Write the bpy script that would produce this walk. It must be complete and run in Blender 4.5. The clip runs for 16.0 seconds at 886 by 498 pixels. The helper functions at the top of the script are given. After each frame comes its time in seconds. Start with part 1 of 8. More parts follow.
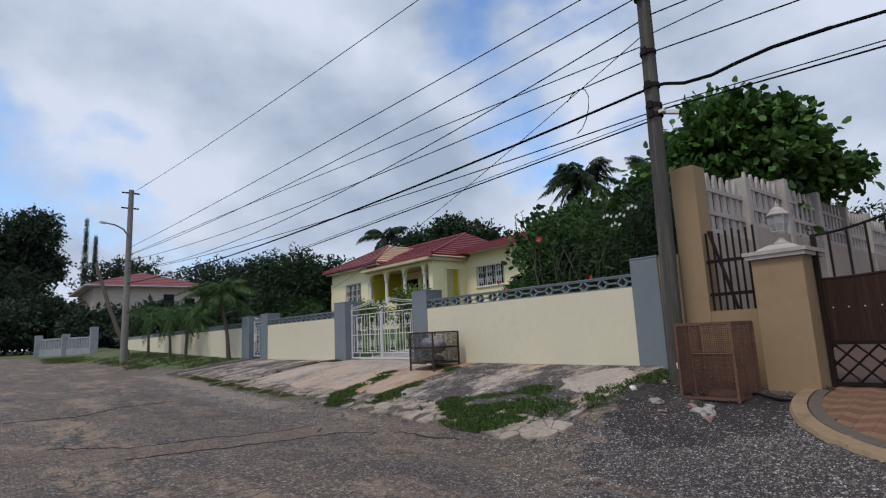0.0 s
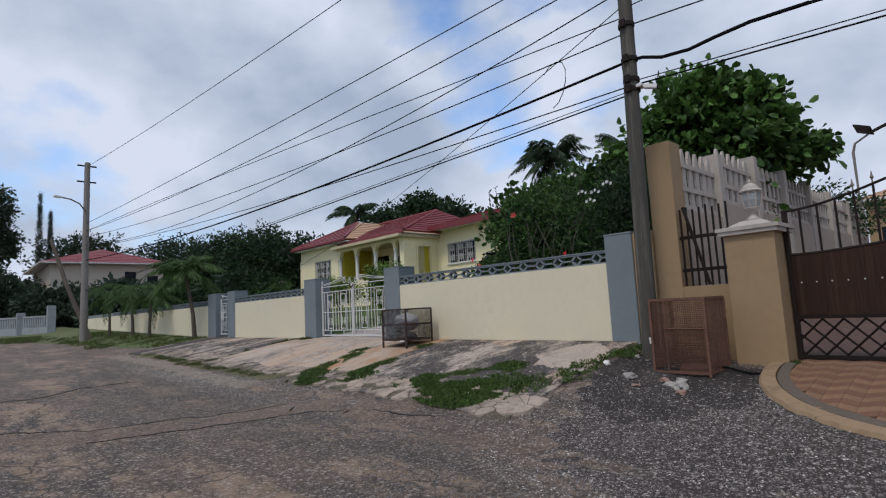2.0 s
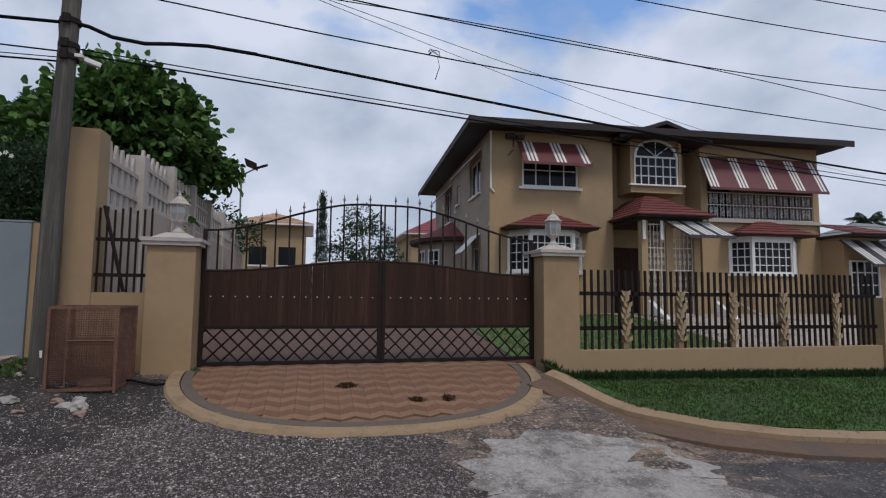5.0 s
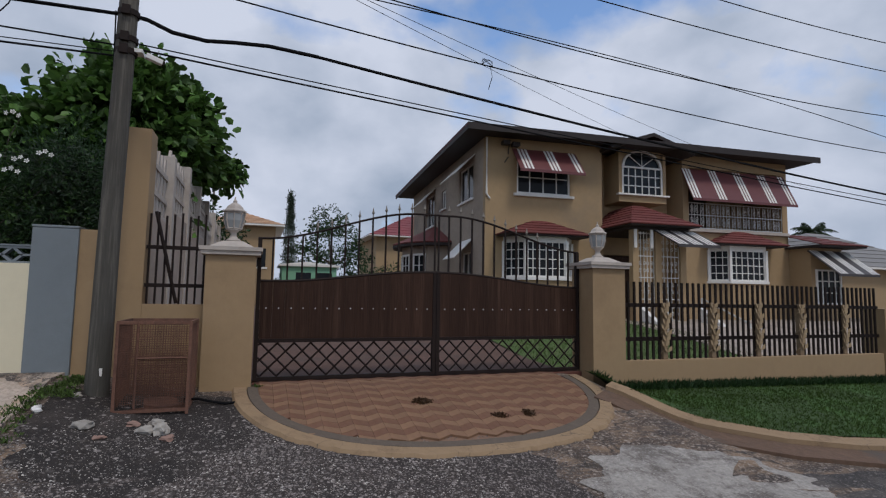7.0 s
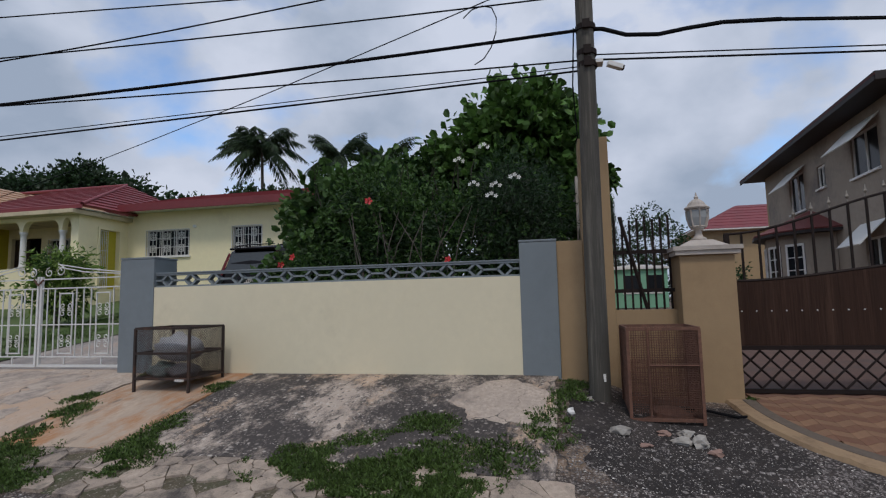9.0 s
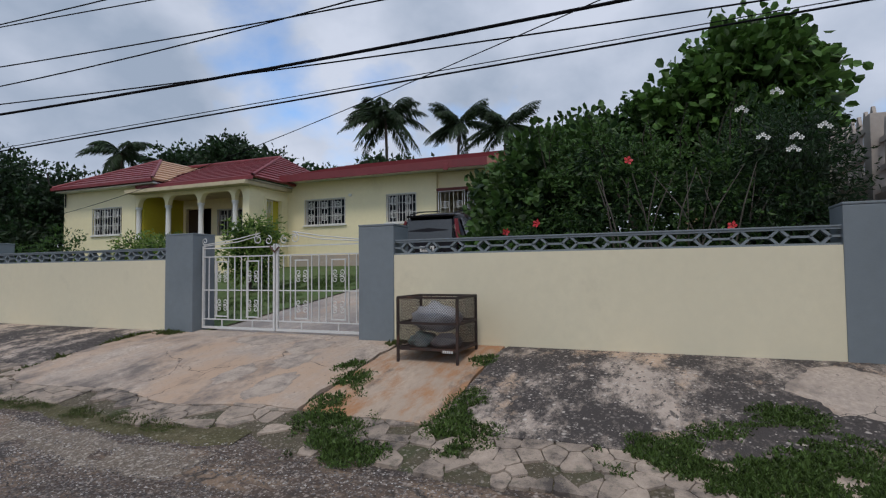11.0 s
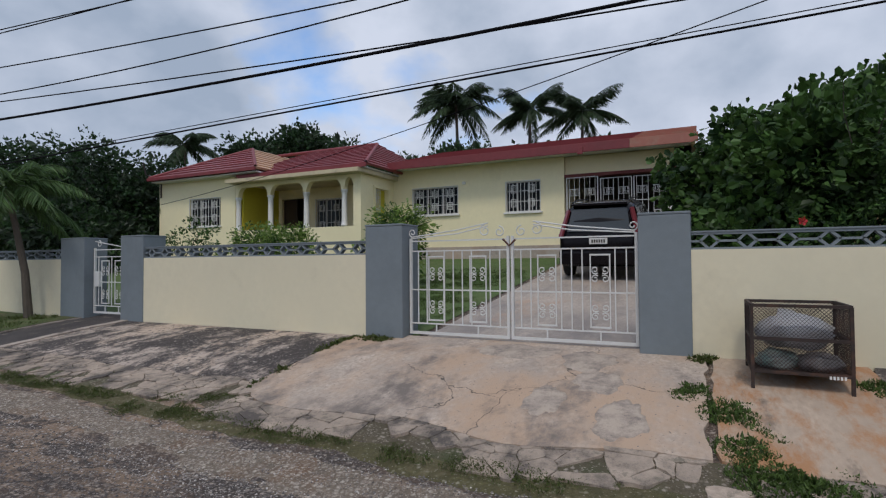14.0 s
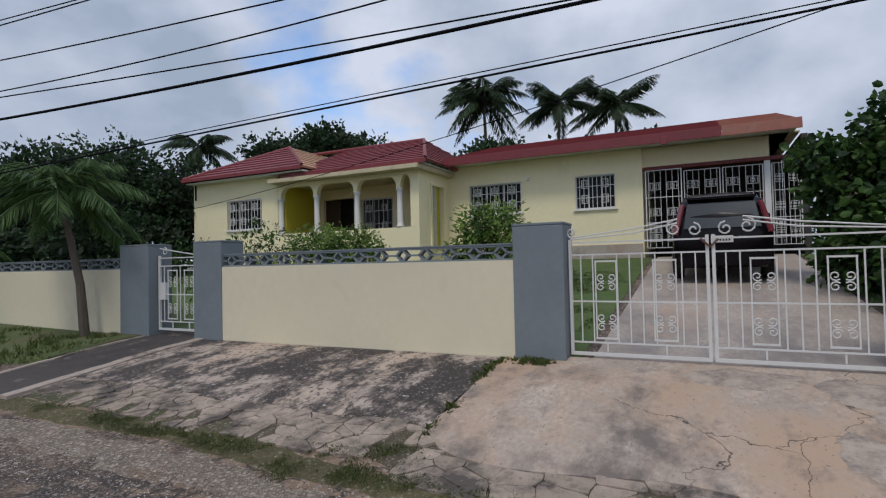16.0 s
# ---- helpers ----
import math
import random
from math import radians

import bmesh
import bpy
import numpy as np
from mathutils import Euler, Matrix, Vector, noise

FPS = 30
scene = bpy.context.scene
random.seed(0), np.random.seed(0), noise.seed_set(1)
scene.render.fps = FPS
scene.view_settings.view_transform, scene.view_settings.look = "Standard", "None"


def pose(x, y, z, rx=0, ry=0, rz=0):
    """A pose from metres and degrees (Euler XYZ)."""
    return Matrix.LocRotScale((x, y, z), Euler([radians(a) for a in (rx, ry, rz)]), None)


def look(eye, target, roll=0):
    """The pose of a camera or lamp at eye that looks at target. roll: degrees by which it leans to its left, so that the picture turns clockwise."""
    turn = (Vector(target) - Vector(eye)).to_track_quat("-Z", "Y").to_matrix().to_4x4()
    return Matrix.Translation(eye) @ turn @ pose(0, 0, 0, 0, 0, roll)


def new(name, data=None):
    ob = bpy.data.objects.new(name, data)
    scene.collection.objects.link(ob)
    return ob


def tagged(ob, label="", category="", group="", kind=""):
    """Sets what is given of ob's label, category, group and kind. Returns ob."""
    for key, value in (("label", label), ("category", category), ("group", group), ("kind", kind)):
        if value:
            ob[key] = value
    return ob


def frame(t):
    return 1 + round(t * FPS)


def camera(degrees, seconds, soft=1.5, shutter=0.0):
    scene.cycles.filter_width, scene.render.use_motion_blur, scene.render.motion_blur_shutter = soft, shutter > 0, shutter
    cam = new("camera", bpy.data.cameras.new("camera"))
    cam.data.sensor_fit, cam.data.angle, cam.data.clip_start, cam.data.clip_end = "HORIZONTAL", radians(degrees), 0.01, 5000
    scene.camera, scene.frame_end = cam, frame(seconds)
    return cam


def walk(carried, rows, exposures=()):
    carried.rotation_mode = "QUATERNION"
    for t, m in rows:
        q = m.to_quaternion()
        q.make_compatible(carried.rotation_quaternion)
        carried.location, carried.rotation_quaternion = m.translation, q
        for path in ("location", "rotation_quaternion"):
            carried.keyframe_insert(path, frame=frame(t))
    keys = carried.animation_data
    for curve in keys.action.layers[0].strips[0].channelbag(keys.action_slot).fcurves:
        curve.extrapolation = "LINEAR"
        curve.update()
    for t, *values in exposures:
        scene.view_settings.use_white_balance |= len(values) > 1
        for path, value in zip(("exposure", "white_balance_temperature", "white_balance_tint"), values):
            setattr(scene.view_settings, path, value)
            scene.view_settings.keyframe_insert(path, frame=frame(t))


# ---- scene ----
cam = camera(79.3, 16.0, 1.2)
PATH = [
    (0, (0.42, -0.225, 1.444), (1.692, 1.287, 1.755), -2.7),
    (0.5, (0.444, -0.218, 1.442), (1.729, 1.288, 1.728), -2.9),
    (1, (0.402, -0.225, 1.443), (1.704, 1.27, 1.706), -3.4),
    (1.5, (0.435, -0.16, 1.428), (1.76, 1.319, 1.67), -2.9),
    (2, (0.472, -0.066, 1.445), (1.832, 1.383, 1.666), -3.0),
    (2.5, (0.473, 0.006, 1.434), (1.915, 1.377, 1.633), -1.4),
    (3, (0.419, 0.049, 1.459), (2.087, 1.137, 1.64), -0.6),
    (3.5, (0.35, 0.031, 1.517), (2.239, 0.666, 1.681), -0.1),
    (4, (0.418, 0.087, 1.528), (2.4, 0.299, 1.692), -0.0),
    (4.5, (0.454, 0.195, 1.561), (2.433, -0.04, 1.727), 0.5),
    (4.7, (0.411, 0.268, 1.578), (2.365, -0.125, 1.741), 0.1),
    (6.8, (0.756, 1.605, 1.706), (2.652, 0.993, 1.878), 1.2),
    (7, (0.883, 1.798, 1.726), (2.768, 1.153, 1.898), 0.9),
    (7.5, (1.019, 2.23, 1.741), (2.918, 1.627, 1.92), 0.9),
    (8, (1.094, 2.725, 1.779), (3.064, 2.432, 1.969), -2.1),
    (8.1, (1.111, 2.814, 1.764), (3.09, 2.606, 1.967), -2.5),
    (8.2, (1.132, 2.909, 1.754), (3.118, 2.791, 1.962), -2.2),
    (8.5, (1.276, 3.219, 1.745), (3.261, 3.342, 1.953), -2.0),
    (8.6, (1.317, 3.307, 1.745), (3.296, 3.511, 1.953), -1.5),
    (9, (1.362, 3.72, 1.72), (3.309, 4.134, 1.914), -1.3),
    (9.5, (1.395, 4.223, 1.716), (3.313, 4.764, 1.886), -1.2),
    (10, (1.407, 4.773, 1.729), (3.272, 5.478, 1.877), -1.0),
    (10.2, (1.384, 4.985, 1.743), (3.246, 5.703, 1.873), -1.1),
    (12.3, (1.298, 7.23, 1.794), (3.126, 8.041, 1.847), 0.5),
    (12.5, (1.258, 7.436, 1.807), (3.083, 8.254, 1.864), 0.3),
    (13, (1.304, 8.005, 1.808), (3.12, 8.843, 1.859), -0.3),
    (13.5, (1.315, 8.593, 1.847), (3.12, 9.453, 1.899), -0.1),
    (14, (1.346, 9.133, 1.873), (3.148, 9.999, 1.925), -0.4),
    (14.5, (1.42, 9.72, 1.902), (3.226, 10.576, 1.957), 0.2),
    (15, (1.427, 10.312, 1.947), (3.245, 11.143, 2.002), -1.6),
    (15.5, (1.568, 10.907, 1.978), (3.39, 11.73, 2.032), -1.3),
    (16, (1.684, 11.424, 1.98), (3.481, 12.299, 2.033), -1.3),
]
walk(cam, [(t, look(eye, target, roll)) for t, eye, target, roll in PATH], [(0.0, 0.04, 6150, 13), (4.0, 0.03, 6200, 14), (8.0, -0.15, 6200, 14), (12.5, -0.06, 6180, 13), (16.0, -0.05, 6200, 14)])

# ---- world and light ----
SUN_EL, SUN_ROT = radians(58), radians(-102)
world = bpy.data.worlds.new("world")
scene.world = world
world.use_nodes = True
wn, wl = world.node_tree.nodes, world.node_tree.links
wn.clear()
w_out = wn.new("ShaderNodeOutputWorld")
w_bg = wn.new("ShaderNodeBackground")
w_sky = wn.new("ShaderNodeTexSky")
w_sky.sky_type, w_sky.sun_disc = "NISHITA", False
w_sky.sun_elevation, w_sky.sun_rotation = SUN_EL, SUN_ROT
w_co = wn.new("ShaderNodeTexCoord")
w_map = wn.new("ShaderNodeMapping")
w_map.inputs["Scale"].default_value = (1.0, 1.0, 1.5)
w_map.inputs["Location"].default_value = (0.35, 0.1, 0.2)
w_n1 = wn.new("ShaderNodeTexNoise")
w_n1.inputs["Scale"].default_value, w_n1.inputs["Detail"].default_value, w_n1.inputs["Roughness"].default_value = 2.6, 8, 0.50
w_n1.inputs["Distortion"].default_value = 0.1
w_cov = wn.new("ShaderNodeMapRange")
w_cov.inputs["From Min"].default_value, w_cov.inputs["From Max"].default_value = 0.36, 0.47
w_n2 = wn.new("ShaderNodeTexNoise")
w_n2.inputs["Scale"].default_value, w_n2.inputs["Detail"].default_value = 2.9, 7
w_cr = wn.new("ShaderNodeValToRGB")
w_cr.color_ramp.elements[0].position, w_cr.color_ramp.elements[0].color = 0.36, (4.2, 5.05, 6.15, 1)
w_cr.color_ramp.elements[1].position, w_cr.color_ramp.elements[1].color = 0.60, (7.8, 8.4, 9.35, 1)
w_mix = wn.new("ShaderNodeMix")
w_mix.data_type = "RGBA"
wl.new(w_co.outputs["Generated"], w_map.inputs["Vector"])
wl.new(w_map.outputs["Vector"], w_n1.inputs["Vector"])
wl.new(w_map.outputs["Vector"], w_n2.inputs["Vector"])
wl.new(w_n1.outputs["Fac"], w_cov.inputs["Value"])
wl.new(w_n2.outputs["Fac"], w_cr.inputs["Fac"])
wl.new(w_cov.outputs["Result"], w_mix.inputs["Factor"])
w_gain = wn.new("ShaderNodeVectorMath")
w_gain.operation = "MULTIPLY"
w_gain.inputs[1].default_value = (2.0, 2.25, 2.4)
wl.new(w_sky.outputs["Color"], w_gain.inputs[0])
wl.new(w_gain.outputs["Vector"], w_mix.inputs["A"])
wl.new(w_cr.outputs["Color"], w_mix.inputs["B"])
wl.new(w_mix.outputs["Result"], w_bg.inputs["Color"])
wl.new(w_bg.outputs["Background"], w_out.inputs["Surface"])
w_bg.inputs["Strength"].default_value = 0.085

sun = new("sun", bpy.data.lights.new("sun", "SUN"))
sun.data.energy, sun.data.angle, sun.data.color = 1.35, radians(12), (1.0, 0.93, 0.80)
sun.matrix_world = look((0, 0, 30), (16 * math.cos(radians(12)), 16 * math.sin(radians(12)), 30 - 16 * math.tan(SUN_EL)))


# ---- materials ----
def mat(name, base, rough=0.8, vary=0.12, scale=18.0, bump=0.15, bump_scale=None, metal=0.0, stain=None, stain_scale=0.8,
        stain_lo=0.5, stain_hi=0.7, stretch=(1, 1, 1), per_piece=0.0, per_island=0.0, spec=0.5, cracks=0.0, crack_w=0.02, speck=None, speck_scale=90, speck_lo=0.6, stain2=None, s2_scale=3.0, s2_lo=0.55, s2_hi=0.65, s_rough=0.68, pebble=None, pebble_scale=38, pebble_lo=0.6):
    m = bpy.data.materials.new(name)
    m.use_nodes = True
    n, l = m.node_tree.nodes, m.node_tree.links
    b = n["Principled BSDF"]
    b.inputs["Roughness"].default_value, b.inputs["Metallic"].default_value = rough, metal
    b.inputs["Specular IOR Level"].default_value = spec
    co = n.new("ShaderNodeTexCoord")
    mp = n.new("ShaderNodeMapping")
    mp.inputs["Scale"].default_value = stretch
    l.new(co.outputs["Object"], mp.inputs["Vector"])

    def noise_node(s, detail=6, r=0.6):
        t = n.new("ShaderNodeTexNoise")
        t.inputs["Scale"].default_value, t.inputs["Detail"].default_value, t.inputs["Roughness"].default_value = s, detail, r
        l.new(mp.outputs["Vector"], t.inputs["Vector"])
        return t.outputs["Fac"]

    def blend(fac, a, c):
        x = n.new("ShaderNodeMix")
        x.data_type = "RGBA"
        l.new(fac, x.inputs["Factor"])
        for v, k in ((a, "A"), (c, "B")):
            if isinstance(v, tuple):
                x.inputs[k].default_value = (*v[:3], 1)
            else:
                l.new(v, x.inputs[k])
        return x.outputs["Result"]

    def span(v, lo, hi):
        x = n.new("ShaderNodeMapRange")
        x.inputs["From Min"].default_value, x.inputs["From Max"].default_value = lo, hi
        l.new(v, x.inputs["Value"])
        return x.outputs["Result"]

    fine = noise_node(scale)
    dark = tuple(c * (1 - vary) for c in base)
    light = tuple(min(1, c * (1 + vary)) for c in base)
    col = blend(span(fine, 0.3, 0.7), dark, light)
    wide = noise_node(scale * 0.09, 3)
    col = blend(span(wide, 0.3, 0.8), col, tuple(c * (1 - vary * 0.8) for c in base))
    if stain:
        col = blend(span(noise_node(stain_scale, 12, s_rough), stain_lo, stain_hi), col, stain)
    if stain2:
        col = blend(span(noise_node(s2_scale, 11, max(0.65, s_rough - 0.04)), s2_lo, s2_hi), col, stain2)
    cells = None
    if pebble:
        warp = n.new("ShaderNodeTexNoise")
        warp.inputs["Scale"].default_value = pebble_scale * 0.8
        l.new(co.outputs["Object"], warp.inputs["Vector"])
        shift = n.new("ShaderNodeMix")
        shift.data_type, shift.blend_type = "RGBA", "LINEAR_LIGHT"
        shift.inputs["Factor"].default_value = 0.25 / pebble_scale
        l.new(co.outputs["Object"], shift.inputs["A"])
        l.new(warp.outputs["Color"], shift.inputs["B"])
        for step in (1.0, 2.3):
            cells = n.new("ShaderNodeTexVoronoi")
            cells.inputs["Scale"].default_value = pebble_scale * step
            l.new(shift.outputs["Result"], cells.inputs["Vector"])
            tone = n.new("ShaderNodeSeparateColor")
            l.new(cells.outputs["Color"], tone.inputs["Color"])
            near = n.new("ShaderNodeMapRange")
            near.inputs["From Min"].default_value, near.inputs["From Max"].default_value = 0.25, 0.62
            near.inputs["To Min"].default_value, near.inputs["To Max"].default_value = 1.0, 0.0
            l.new(cells.outputs["Distance"], near.inputs["Value"])
            much = n.new("ShaderNodeMath")
            much.operation = "MULTIPLY"
            l.new(span(tone.outputs["Red"], pebble_lo, 1.0), much.inputs[0])
            l.new(near.outputs["Result"], much.inputs[1])
            col = blend(much.outputs["Value"], col, pebble)
    if speck:
        col = blend(span(noise_node(speck_scale, 2, 0.5), speck_lo, speck_lo + 0.05), col, speck)
    if cracks:
        wob = n.new("ShaderNodeTexNoise")
        wob.inputs["Scale"].default_value, wob.inputs["Detail"].default_value = 2.2, 5
        l.new(co.outputs["Object"], wob.inputs["Vector"])
        add = n.new("ShaderNodeMix")
        add.data_type, add.blend_type = "RGBA", "LINEAR_LIGHT"
        add.inputs["Factor"].default_value = 0.35
        l.new(co.outputs["Object"], add.inputs["A"])
        l.new(wob.outputs["Color"], add.inputs["B"])
        vo = n.new("ShaderNodeTexVoronoi")
        vo.feature = "DISTANCE_TO_EDGE"
        vo.inputs["Scale"].default_value = cracks
        l.new(add.outputs["Result"], vo.inputs["Vector"])
        gate_ = n.new("ShaderNodeMath")
        gate_.operation = "MULTIPLY"
        inv = n.new("ShaderNodeMapRange")
        inv.inputs["From Min"].default_value, inv.inputs["From Max"].default_value = 0.0, crack_w
        inv.inputs["To Min"].default_value, inv.inputs["To Max"].default_value = 1.0, 0.0
        l.new(vo.outputs["Distance"], inv.inputs["Value"])
        l.new(inv.outputs["Result"], gate_.inputs[0])
        l.new(span(noise_node(0.7, 4), 0.42, 0.55), gate_.inputs[1])
        col = blend(gate_.outputs["Value"], col, (0.035, 0.03, 0.026))
    for amount, kind in ((per_piece, "O"), (per_island, "I")):
        if amount:
            r = n.new("ShaderNodeObjectInfo").outputs["Random"] if kind == "O" else n.new("ShaderNodeNewGeometry").outputs["Random Per Island"]
            h = n.new("ShaderNodeHueSaturation")
            l.new(col, h.inputs["Color"])
            v = n.new("ShaderNodeMapRange")
            v.inputs["To Min"].default_value, v.inputs["To Max"].default_value = 1 - amount, 1 + amount
            l.new(r, v.inputs["Value"])
            l.new(v.outputs["Result"], h.inputs["Value"])
            col = h.outputs["Color"]
    l.new(col, b.inputs["Base Color"])
    if bump:
        bp = n.new("ShaderNodeBump")
        bp.inputs["Strength"].default_value, bp.inputs["Distance"].default_value = bump, 0.02
        l.new(noise_node(bump_scale or scale * 1.7, 8), bp.inputs["Height"])
        l.new(bp.outputs["Normal"], b.inputs["Normal"])
    return m


def leaf_mat(name, base, vary=0.35):
    m = mat(name, base, rough=0.5, vary=0.2, scale=3.0, bump=0, per_island=vary, spec=0.3)
    n, l = m.node_tree.nodes, m.node_tree.links
    b = n["Principled BSDF"]
    glow = n.new("ShaderNodeBsdfTranslucent")
    l.new(b.inputs["Base Color"].links[0].from_socket, glow.inputs["Color"])
    both = n.new("ShaderNodeMixShader")
    both.inputs["Fac"].default_value = 0.28
    l.new(b.outputs["BSDF"], both.inputs[1])
    l.new(glow.outputs["BSDF"], both.inputs[2])
    l.new(both.outputs["Shader"], n["Material Output"].inputs["Surface"])
    return m


CREAM = mat("cream_wall_paint", (0.70, 0.63, 0.45), 0.75, 0.035, 9, 0.06, 60, stain=(0.52, 0.46, 0.33), stain_scale=0.7, stain_lo=0.58, stain_hi=0.85)
HOUSE_CREAM = mat("pale_yellow_paint", (0.84, 0.75, 0.48), 0.8, 0.04, 7, 0.08, 50, stain=(0.68, 0.59, 0.37), stain_scale=0.8, stain_lo=0.58, stain_hi=0.85)
YELLOW = mat("strong_yellow_paint", (0.50, 0.42, 0.03), 0.7, 0.08, 9, 0.06)
GREY_PAINT = mat("blue_grey_paint", (0.178, 0.205, 0.220), 0.75, 0.06, 10, 0.1, 60, stain=(0.145, 0.168, 0.182), stain_scale=1.5, stain_lo=0.5, stain_hi=0.8)
TAN = mat("tan_render_paint", (0.325, 0.220, 0.117), 0.8, 0.06, 8, 0.1, 55, stain=(0.23, 0.15, 0.078), stain_scale=0.9, stain_lo=0.52, stain_hi=0.8)
H2_TAN = mat("ochre_render_paint", (0.36, 0.25, 0.135), 0.85, 0.07, 6, 0.1, 40, stain=(0.27, 0.20, 0.125), stain_scale=0.6, stain_lo=0.5, stain_hi=0.75)
WHITE = mat("white_paint", (0.72, 0.70, 0.66), 0.55, 0.05, 14, 0.05, stain=(0.5, 0.47, 0.42), stain_scale=2.5, stain_lo=0.6, stain_hi=0.85)
WHITE_STEEL = mat("white_painted_steel", (0.64, 0.63, 0.60), 0.45, 0.06, 20, 0.03, stain=(0.4, 0.25, 0.13), stain_scale=5, stain_lo=0.66, stain_hi=0.8)
WEATHERED_WHITE = mat("weathered_white_concrete", (0.45, 0.395, 0.345), 0.85, 0.1, 12, 0.2, stain=(0.22, 0.185, 0.16), stain_scale=1.3, stain_lo=0.52, stain_hi=0.8)
BLACK_IRON = mat("dark_brown_iron", (0.018, 0.011, 0.009), 0.7, 0.25, 30, 0.05, spec=0.2)
RUST = mat("rusted_steel", (0.165, 0.078, 0.050), 0.85, 0.35, 30, 0.2, stain=(0.075, 0.036, 0.025), stain_scale=4, stain_lo=0.45, stain_hi=0.7)
DARK_WOOD = mat("dark_stained_wood", (0.044, 0.022, 0.014), 0.65, 0.5, 22, 0.25, spec=0.15, stretch=(1, 3.0, 0.12), per_piece=0.10, stain=(0.082, 0.045, 0.030), stain_scale=2.5, stain_lo=0.52, stain_hi=0.72)
RED_ROOF = mat("red_metal_roof_tile", (0.20, 0.030, 0.034), 0.55, 0.15, 6, 0.1, 40, stain=(0.15, 0.03, 0.03), stain_scale=1.1, stain_lo=0.5, stain_hi=0.8, per_piece=0.1)
TAN_ROOF = mat("faded_tan_roof_tile", (0.48, 0.29, 0.17), 0.6, 0.12, 6, 0.1, 40, per_piece=0.12)
BROWN_ROOF = mat("maroon_shingle", (0.15, 0.035, 0.03), 0.75, 0.2, 14, 0.2, per_piece=0.15)
DARK_EAVE = mat("dark_brown_eave_board", (0.020, 0.013, 0.011), 0.7, 0.2, 10, 0.05)
# Dark base colour paints in the shade inside the carport and rooms
SHADE_ROOM = mat("painted_interior_shade", (0.06, 0.055, 0.05), 0.9, 0.2, 4, 0)
PALE_CONCRETE = mat("pale_concrete", (0.42, 0.36, 0.30), 0.9, 0.12, 14, 0.25, stain=(0.16, 0.14, 0.13), stain_scale=0.9, stain_lo=0.5, stain_hi=0.66, stain2=(0.50, 0.36, 0.25), s2_scale=0.45, s2_lo=0.5, s2_hi=0.7)
KERB = mat("tan_painted_kerb", (0.29, 0.195, 0.110), 0.85, 0.1, 16, 0.25, stain=(0.15, 0.095, 0.055), stain_scale=2.6, stain_lo=0.52, stain_hi=0.70, s_rough=0.78, cracks=2.5, crack_w=0.012)
GRASS = mat("grass", (0.075, 0.125, 0.027), 0.9, 0.35, 25, 0.5, stain=(0.10, 0.125, 0.04), stain_scale=1.4, stain_lo=0.45, stain_hi=0.7)
WIRE = mat("black_cable", (0.008, 0.008, 0.009), 0.8, 0.1, 30, 0, spec=0.08)
POLE_WOOD = mat("weathered_pole_wood", (0.072, 0.066, 0.055), 0.9, 0.3, 10, 0.4, stretch=(6, 6, 0.3), stain=(0.15, 0.135, 0.11), stain_scale=3, stain_lo=0.5, stain_hi=0.7)
DARK_BARK = mat("dark_twig_bark", (0.040, 0.034, 0.024), 0.9, 0.3, 12, 0.3)
BARK = mat("bark", (0.10, 0.08, 0.06), 0.9, 0.3, 12, 0.5, stretch=(2, 2, 0.5))
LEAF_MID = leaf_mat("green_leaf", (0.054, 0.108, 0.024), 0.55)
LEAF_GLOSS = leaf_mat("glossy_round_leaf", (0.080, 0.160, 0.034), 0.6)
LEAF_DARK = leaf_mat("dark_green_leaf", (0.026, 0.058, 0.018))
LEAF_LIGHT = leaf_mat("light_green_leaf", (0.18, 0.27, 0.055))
# Lighter and bluer than the dark leaf: distance haze mixed into the colour
LEAF_FAR = leaf_mat("haze_toned_leaf", (0.044, 0.066, 0.038), 0.45)
PALM_LEAF = leaf_mat("palm_leaflet", (0.042, 0.072, 0.030), 0.45)
YOUNG_PALM = leaf_mat("young_palm_leaflet", (0.075, 0.135, 0.04), 0.4)
RED_PETAL = mat("red_petal", (0.55, 0.02, 0.025), 0.5, 0.1, 10, 0)
WHITE_PETAL = mat("white_petal", (0.75, 0.75, 0.70), 0.5, 0.05, 10, 0)
MAROON = mat("maroon_awning", (0.13, 0.035, 0.036), 0.5, 0.08, 8, 0.03)
GREY_AWN = mat("dark_grey_awning", (0.05, 0.042, 0.042), 0.5, 0.1, 8, 0.03)


def glass_mat(name, tint=(0.03, 0.035, 0.04)):
    m = bpy.data.materials.new(name)
    m.use_nodes = True
    b = m.node_tree.nodes["Principled BSDF"]
    b.inputs["Base Color"].default_value = (*tint, 1)
    b.inputs["Roughness"].default_value = 0.12
    b.inputs["Specular IOR Level"].default_value = 0.12
    return m


GLASS = glass_mat("dark_window_glass", (0.015, 0.017, 0.02))


# ---- building helpers ----
def thing(name, label, category, group="", at=(0, 0, 0), kind=""):
    e = new(name)
    e.empty_display_size = 0.1
    e.location = at
    return tagged(e, label, category, group, kind)


def mesh_of(name, bm, material):
    me = bpy.data.meshes.new(name)
    bmesh.ops.recalc_face_normals(bm, faces=bm.faces)
    bm.to_mesh(me)
    bm.free()
    for m in material if isinstance(material, (list, tuple)) else (material,):
        me.materials.append(m)
    return me


